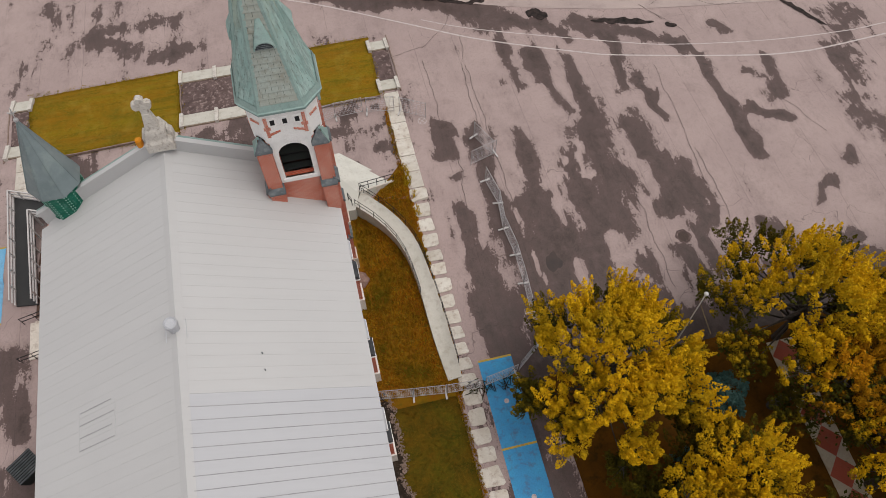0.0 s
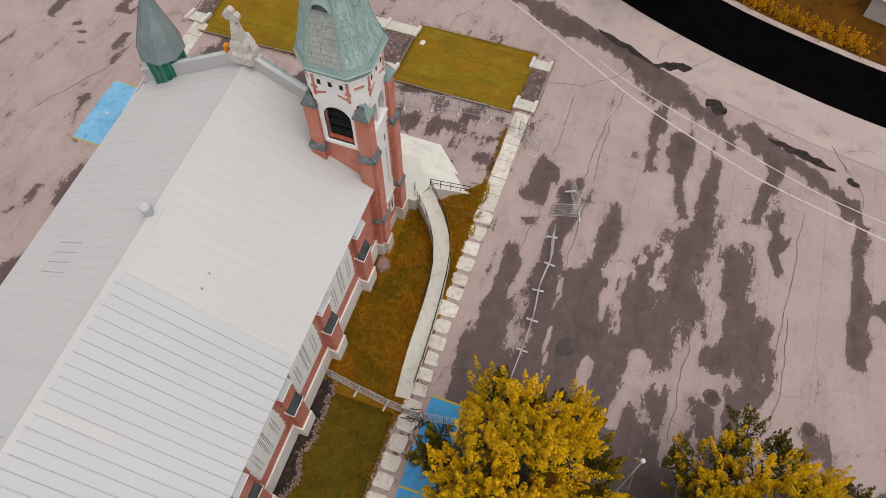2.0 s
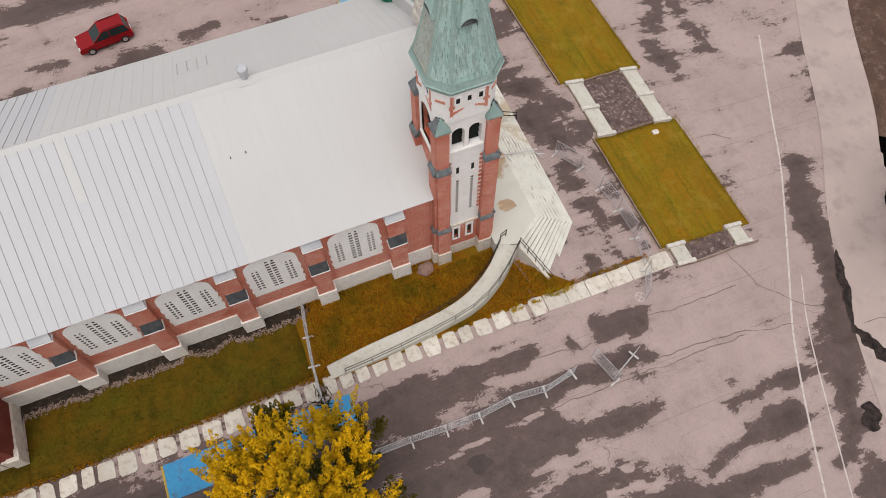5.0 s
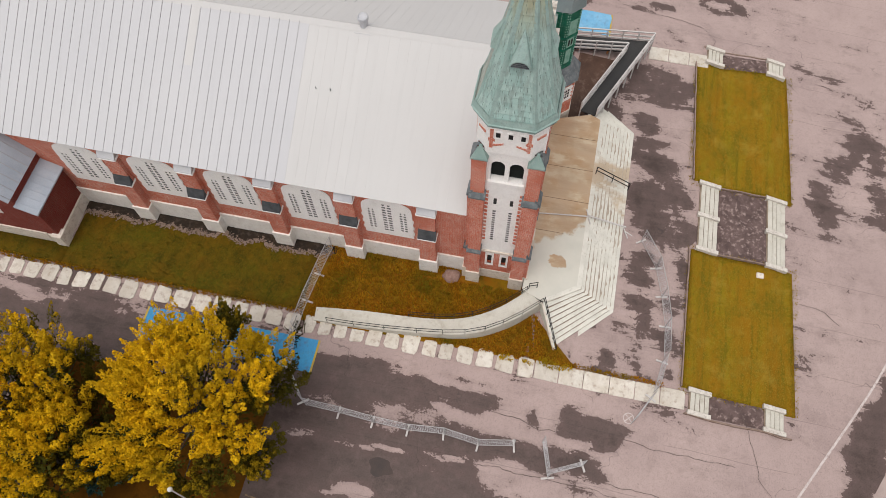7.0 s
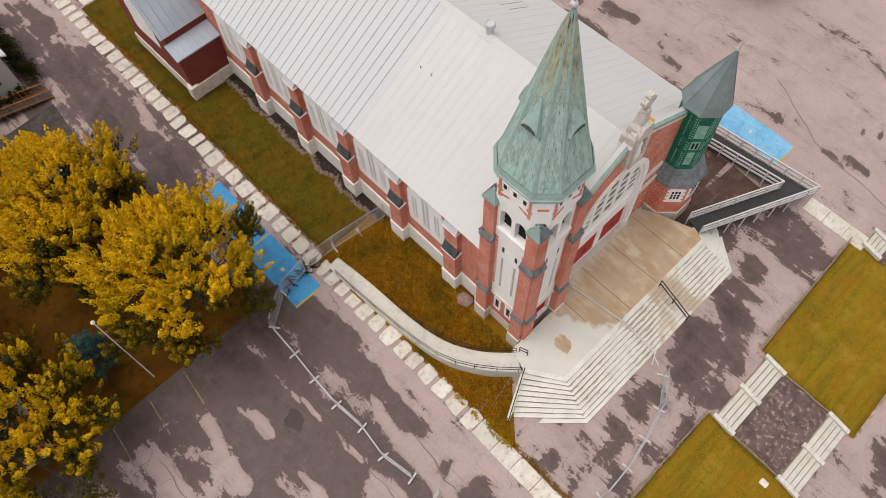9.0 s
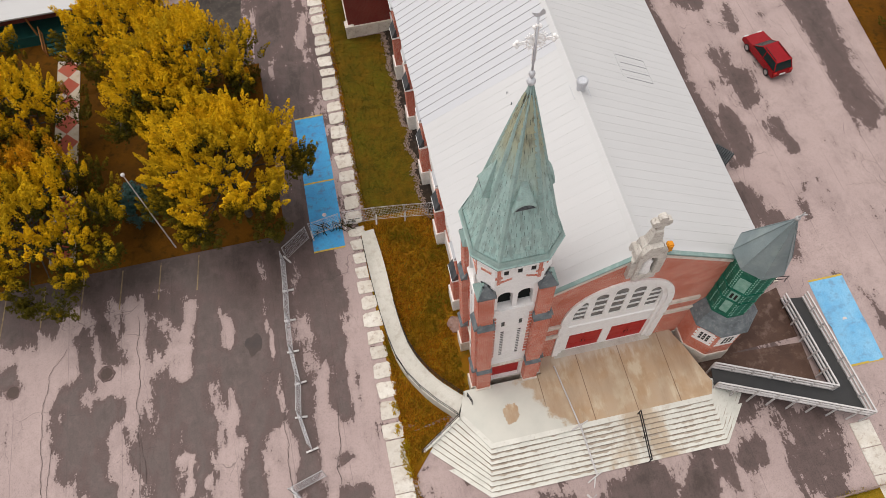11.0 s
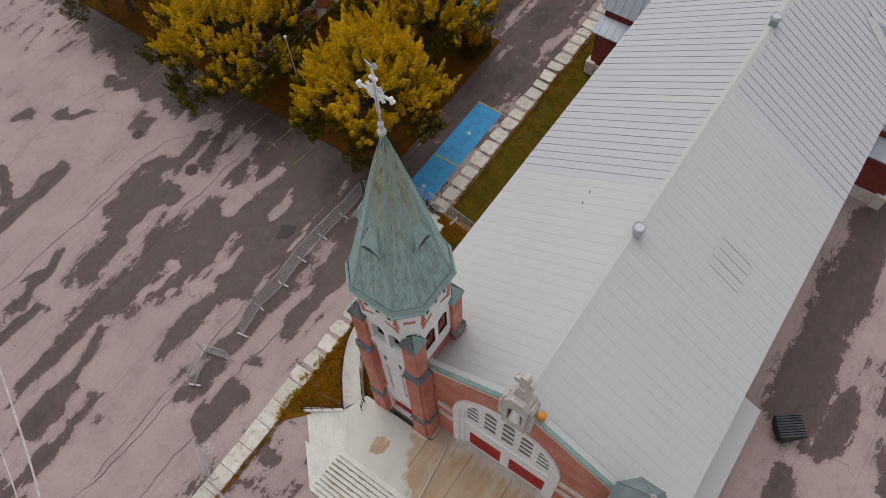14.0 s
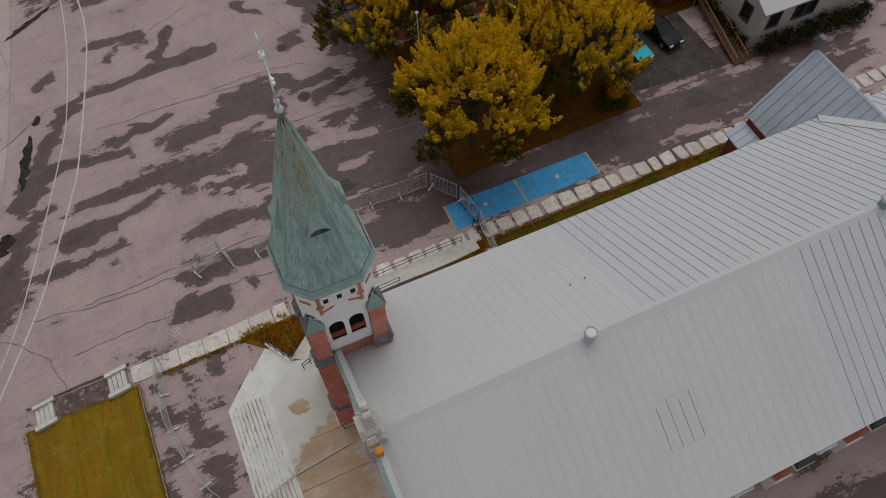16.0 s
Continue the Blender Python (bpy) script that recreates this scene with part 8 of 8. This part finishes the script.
def house_white():
    hs = thing("white_house", 18.5, -23.0, 0, "white clapboard house with a pale roof", "house")
    x0, x1, y0, y1 = 13.3, 24.0, -30.0, -16.4
    wins = [(-18.6, -17.4), (-22.6, -21.5), (-21.3, -20.2)]
    bm = bmesh.new()
    plate(bm, "x", x0, x0 + 0.3, [(y0, 0), (y1, 0), (y1, 4.4), (y0, 4.4)], [[(a, 1.9), (b, 1.9), (b, 3.5), (a, 3.5)] for a, b in wins])
    plate(bm, "y", y1, y1 - 0.3, [(x0 + 0.3, 0), (x1, 0), (x1, 4.4), (x0 + 0.3, 4.4)], [[(14.6, 1.9), (15.7, 1.9), (15.7, 3.6), (14.6, 3.6)]])
    box(bm, x1 - 0.3, x1, y0, y1 - 0.3, 0, 4.4), box(bm, x0 + 0.3, x1 - 0.3, y0, y0 + 0.3, 0, 4.4)
    part("wall", bm, M_SIDING, hs, "white clapboard walls")
    for a, b in wins:
        bm = bmesh.new()
        plate(bm, "x", x0 - 0.05, x0 + 0.1, [(a - 0.1, 1.8), (b + 0.1, 1.8), (b + 0.1, 3.6), (a - 0.1, 3.6)], [[(a + 0.04, 1.94), (b - 0.04, 1.94), (b - 0.04, 3.46), (a + 0.04, 3.46)]])
        w = part("window", bm, M_SLATE, hs, "dark framed window")
        bm = bmesh.new()
        box(bm, x0 + 0.12, x0 + 0.16, a, b, 1.9, 3.5)
        part("pane", bm, M_GLASS, w, "dark pane")
    bm = bmesh.new()
    plate(bm, "y", y1 + 0.05, y1 - 0.1, [(14.5, 1.8), (15.8, 1.8), (15.8, 3.7), (14.5, 3.7)], [[(14.64, 1.94), (15.66, 1.94), (15.66, 3.56), (14.64, 3.56)]])
    w = part("window", bm, M_SLATE, hs, "dark framed window")
    bm = bmesh.new()
    box(bm, 14.6, 15.7, y1 - 0.2, y1 - 0.15, 1.9, 3.6)
    part("pane", bm, M_GLASS, w, "dark pane")
    bm = bmesh.new()
    xc = (x0 + x1) / 2
    for sg in (-1, 1):
        e = xc + sg * ((x1 - x0) / 2 + 0.5)
        p = [(xc, y0 - 0.4, 7.2), (e, y0 - 0.4, 4.3), (e, y1 + 0.4, 4.3), (xc, y1 + 0.4, 7.2)]
        loft(bm, [[(x, y, z - 0.15) for x, y, z in p], p])
    part("roof", bm, M_ROOF, hs, "pale metal roof")
    bm = bmesh.new()
    plate(bm, "y", y1 - 0.02, y1 - 0.25, [(x0, 4.3), (x1, 4.3), (xc, 7.1)])
    part("gable", bm, M_SIDING, hs, "white clapboard gable")
    rng = random.Random(81)
    bm = bmesh.new()
    for k in range(70):
        leaf_cloud(bm, (12.3 + rng.uniform(-0.7, 0.5), -16.2 - 0.18 * k, rng.uniform(0.4, 1.5)), rng.uniform(0.6, 0.95), (0, 0, 0.4), 90, 0.2, rng)
    for k in range(30):
        leaf_cloud(bm, (13.4 + 0.3 * k, -15.7 + rng.uniform(-0.3, 0.4), rng.uniform(0.4, 1.3)), rng.uniform(0.5, 0.85), (0, 0, 0.4), 80, 0.2, rng)
    tagged(part("shrubbery", bm, M_LEAF_DARK), "dark green shrubs along the white house wall", "shrubs", kind="stuff")


def house_red():
    hs = thing("red_house", 30.0, -16.0, 0, "dark red timber house with a white porch roof and teal steps", "house")
    bm = bmesh.new()
    plate(bm, "y", -13.0, -13.4, [(25.3, 0), (38, 0), (38, 4.6), (25.3, 4.6)], [[(33.5, 1.4), (34.7, 1.4), (34.7, 3.2), (33.5, 3.2)]])
    box(bm, 21.3, 38, -24, -23.6, 0, 4.6), box(bm, 21.3, 21.7, -23.6, -13.0, 0, 4.6), box(bm, 37.6, 38, -23.6, -13.4, 0, 4.6)
    part("wall", bm, M_BRICK_DARK, hs)
    bm = bmesh.new()
    box(bm, 33.4, 34.8, -13.3, -13.2, 1.3, 3.3)
    part("pane", bm, M_GLASS, hs, "dark window pane")
    bm = bmesh.new()
    for sg in (-1, 1):
        e = -18.5 + sg * 5.6
        p = [(20.9, -18.5, 7.2), (38.6, -18.5, 7.2), (38.6, e, 4.5), (20.9, e, 4.5)]
        loft(bm, [[(x, y, z - 0.15) for x, y, z in p], p])
    part("roof", bm, M_ROOF, hs, "white metal roof")
    bm = bmesh.new()
    loft(bm, [[(x, -13.4, 4.0), (x, -10.9, 3.35), (x, -10.9, 3.5), (x, -13.4, 4.2)] for x in (25.3, 36.0)])
    part("porch_roof", bm, M_ROOF, hs, "flat white porch roof")
    for x in (25.6, 30.6, 35.7):
        bm = bmesh.new()
        tube(bm, (x, -11.1, 0), (x, -11.1, 3.45), 0.08)
        part("porch_post", bm, M_TIMBER, hs, "orange timber porch post")
    bm = bmesh.new()
    box(bm, 25.4, 36.0, -13.0, -11.0, 0, 1.15)
    part("porch_deck", bm, M_TEAL, hs, "teal painted porch deck")
    for k in range(5):
        bm = bmesh.new()
        box(bm, 27.5, 30.0, -11.0 + 0.32 * k, -10.68 + 0.32 * k, 0, 0.97 - 0.19 * k)
        part("porch_step", bm, M_TEAL, hs, "teal painted step")
    for x in (27.4, 30.1):
        bm = bmesh.new()
        tube(bm, (x, -11.1, 2.05), (x, -9.4, 1.0), 0.06), tube(bm, (x, -11.1, 1.4), (x, -9.4, 0.35), 0.05), tube(bm, (x, -9.4, 0), (x, -9.4, 1.0), 0.06)
        for k in range(8):
            tube(bm, (x, -11.0 + 0.21 * k, 1.35 - 0.13 * k), (x, -11.0 + 0.21 * k, 2.0 - 0.13 * k), 0.03, 4)
        part("porch_rail", bm, M_TIMBER, hs, "orange timber porch rail")
    # white glazed bay beside the porch
    panes = [(21.9, 22.7), (22.9, 23.7), (23.9, 24.7)]
    bm = bmesh.new()
    plate(bm, "y", -12.3, -12.6, [(21.4, 1.5), (25.2, 1.5), (25.2, 4.1), (21.4, 4.1)], [[(a, 2.2), (b, 2.2), (b, 3.7), (a, 3.7)] for a, b in panes])
    box(bm, 21.4, 25.2, -13.4, -12.6, 3.9, 4.2), box(bm, 21.4, 21.6, -13.4, -12.6, 1.5, 3.9), box(bm, 25.0, 25.2, -13.0, -12.6, 1.5, 3.9)
    bay = part("bay_window", bm, M_SIDING, hs, "white glazed bay")
    for a, b in panes:
        bm = bmesh.new()
        box(bm, a - 0.02, b + 0.02, -12.5, -12.45, 2.18, 3.72)
        part("pane", bm, M_GLASS, bay, "dark pane")
    bm = bmesh.new()
    loft(bm, [[(x, -12.5, 1.55), (x, -11.6, 1.15), (x, -11.6, 1.05), (x, -12.5, 1.05)] for x in (21.0, 25.35)])
    part("bay_skirt", bm, M_TEAL, bay, "teal skirt roof below the bay")
    bm = bmesh.new()
    box(bm, 21.2, 25.3, -13.4, -12.0, 0, 1.05)
    part("bay_base", bm, M_BRICK_DARK, hs, "dark red base below the bay")


house_white()
house_red()
rng = random.Random(91)
pile = thing("brush_pile", 7.2, 14.1, 0, "dark twigs blown against the fence across the bays", "brush")
for k in range(34):
    bm = bmesh.new()
    x, y, a = rng.uniform(5.2, 8.9), 14.1 + rng.gauss(0, 0.25), rng.uniform(0, 3.14)
    q = Vector((math.cos(a), math.sin(a), 0)) * rng.uniform(0.25, 0.6)
    c = Vector((x, y, 0.1))
    loft(bm, [[p + Vector((0.03 * math.cos(t), 0.03 * math.sin(t), 0.03 * (i % 2) + 0.02 * i)) for i, t in enumerate((0.3, 2.4, 4.5))] for p in (c - q, c + Vector((rng.uniform(-0.1, 0.1), rng.uniform(-0.1, 0.1), 0.08)), c + q)])
    part("twig", bm, M_LEAF_DARK, pile)
footramp = thing("timber_walkway", 16.5, -14.6, 0, "orange-stained timber walkway ramp with rails", "walkway")
bm = bmesh.new()
loft(bm, [[(12.0, -15.0, 0.0), (12.0, -13.9, 0.0), (12.0, -13.9, 0.12), (12.0, -15.0, 0.12)], [(22.0, -16.4, 1.3), (22.0, -15.3, 1.3), (22.0, -15.3, 1.42), (22.0, -16.4, 1.42)]])
part("deck", bm, M_BARK, footramp, "grey-brown deck boards")
for o in (0.0, 1.1):
    bm = bmesh.new()
    for k in range(26):
        x = 12.0 + 0.4 * k
        y, z = -15.0 + o - 0.14 * (x - 12), 0.13 * (x - 12)
        tube(bm, (x, y, z - 0.05 if k % 5 else 0), (x, y, z + 1.0), 0.03 if k % 5 else 0.05, 4)
    tube(bm, (12.0, -15.0 + o, 1.0), (22.0, -16.4 + o, 2.3), 0.05)
    tube(bm, (12.0, -15.0 + o, 0.25), (22.0, -16.4 + o, 1.55), 0.04)
    part("walkway_rail", bm, M_TIMBER, footramp, "orange timber railing")

def house_beyond():
    """A low white house past the black road, with a concrete path and steps down to the kerb."""
    g = height(38, 64)
    m = Matrix.Translation((40.0, 67.0, g)) @ Matrix.Rotation(-0.28, 4, "Z")
    hs = thing("white_house", 40.0, 67.0, g, "low white house beyond the black road", "house")
    bm = bmesh.new()
    wx, wy, wh = 6.2, 3.6, 2.8
    for x0, x1, y0, y1 in ((-wx, -3.4, -wy, -wy + 0.25), (-2.4, wx, -wy, -wy + 0.25), (-wx, wx, wy - 0.25, wy), (-wx, -wx + 0.25, -wy + 0.25, wy - 0.25), (wx - 0.25, wx, -wy + 0.25, wy - 0.25)):
        box(bm, x0, x1, y0, y1, -0.2, wh, m)
    box(bm, -3.4, -2.4, -wy, -wy + 0.25, 2.1, wh, m)
    part("wall", bm, M_SIDING, hs, "white clapboard walls")
    bm = bmesh.new()
    box(bm, -3.38, -2.42, -wy + 0.08, -wy + 0.14, -0.1, 2.08, m)
    part("door", bm, M_SLATE, hs, "dark front door")
    bm = bmesh.new()
    loft(bm, [[tuple(m @ Vector((x, y, z))) for y, z in ((-wy - 0.4, wh - 0.1), (0, wh + 1.5), (wy + 0.4, wh - 0.1), (wy + 0.4, wh + 0.02), (0, wh + 1.62), (-wy - 0.4, wh + 0.02))] for x in (-wx - 0.3, wx + 0.3)])
    part("roof", bm, M_GALV_PALE, hs, "pale sheet metal roof")
    path = thing("concrete_path", 38.0, 61.0, height(38, 61), "sandy concrete path with steps down to the kerb", "path")
    for k, (a, b) in enumerate(((63.6, 60.6), (60.6, 60.0), (60.0, 59.4), (59.4, 58.7))):
        bm = bmesh.new()
        zt = height(38, 60) + 0.5 - 0.13 * k
        loft(bm, [[(36.6 + 0.14 * (y - 59), y - 0.1, z), (39.6 + 0.14 * (y - 59), y - 0.9, z), (39.6 + 0.14 * (y + d - 59), y + d - 0.9, z), (36.6 + 0.14 * (y + d - 59), y + d - 0.1, z)] for y, d in ((b, a - b),) for z in (zt - 0.7, zt)])
        part("landing" if k == 0 else "step", bm, M_CHECK_PALE, path)


house_beyond()

# ---- flagstone pavements, slab by slab ----


def flag_row(name, x0, x1, y_from, y_to, seed, neat_from, step=1.28):
    rng = random.Random(seed)
    pav = tagged(new(name), "pale concrete flagstone pavement with grassy joints", "pavement", kind="structure")
    y = y_from
    while y < y_to:
        neat = y > neat_from
        d = (1.75 if neat else step) * (rng.uniform(0.96, 1.04) if neat else rng.uniform(0.8, 1.2))
        g = 0.03 if neat else rng.uniform(0.06, 0.2)
        j = 0.02 if neat else 0.13
        quad = [(x0 + rng.uniform(-j, j), y + g / 2 + rng.uniform(0, j)), (x1 + rng.uniform(-j, j), y + g / 2 + rng.uniform(0, j)),
                (x1 + rng.uniform(-j, j), y + d - g / 2 - rng.uniform(0, j)), (x0 + rng.uniform(-j, j), y + d - g / 2 - rng.uniform(0, j))]
        pts = []
        for i, (a, b) in enumerate(quad):
            for q, k in ((quad[i - 1], 0), (quad[(i + 1) % 4], 1)):
                cut = rng.uniform(0.01, 0.03) if neat else rng.uniform(0.04, 0.2)
                pts.append((a + (q[0] - a) * cut, b + (q[1] - b) * cut))
        bm = bmesh.new()
        up = rng.uniform(0.05, 0.09)
        loft(bm, [[(a, b, height(a, b) - 0.1) for a, b in pts], [(a, b, height(a, b) + up - 0.02) for a, b in pts],
                  [(a * 0.96 + (x0 + x1) / 2 * 0.04, b * 0.96 + (y + d / 2) * 0.04, height(a, b) + up) for a, b in pts]])
        part("flagstone", bm, M_FLAG, pav)
        y += d
    return pav


flag_row("pavement_east", 5.15, 6.45, -30.0, 41.2, 71, 31.0)
flag_row("pavement_west", -25.3, -23.9, 36.6, 41.0, 73, 30.0)
pav = tagged(new("sacristy_path"), "two short rows of pale flagstones leading to the sacristy", "pavement", kind="structure")
for k in range(3):
    for y in (-22.0, -24.4):
        bm = bmesh.new()
        x = 4.0 - 1.15 * k
        loft(bm, [[(x - s, y - s, -0.05 if s > 0.53 else 0.0), (x + s, y - s, -0.05 if s > 0.53 else 0.0), (x + s, y + s, 0.0), (x - s, y + s, 0.0)] for s in (0.54,)] + [[(x - 0.52, y - 0.52, 0.08), (x + 0.52, y - 0.52, 0.08), (x + 0.52, y + 0.52, 0.08), (x - 0.52, y + 0.52, 0.08)]])
        part("flagstone", bm, M_FLAG, pav)
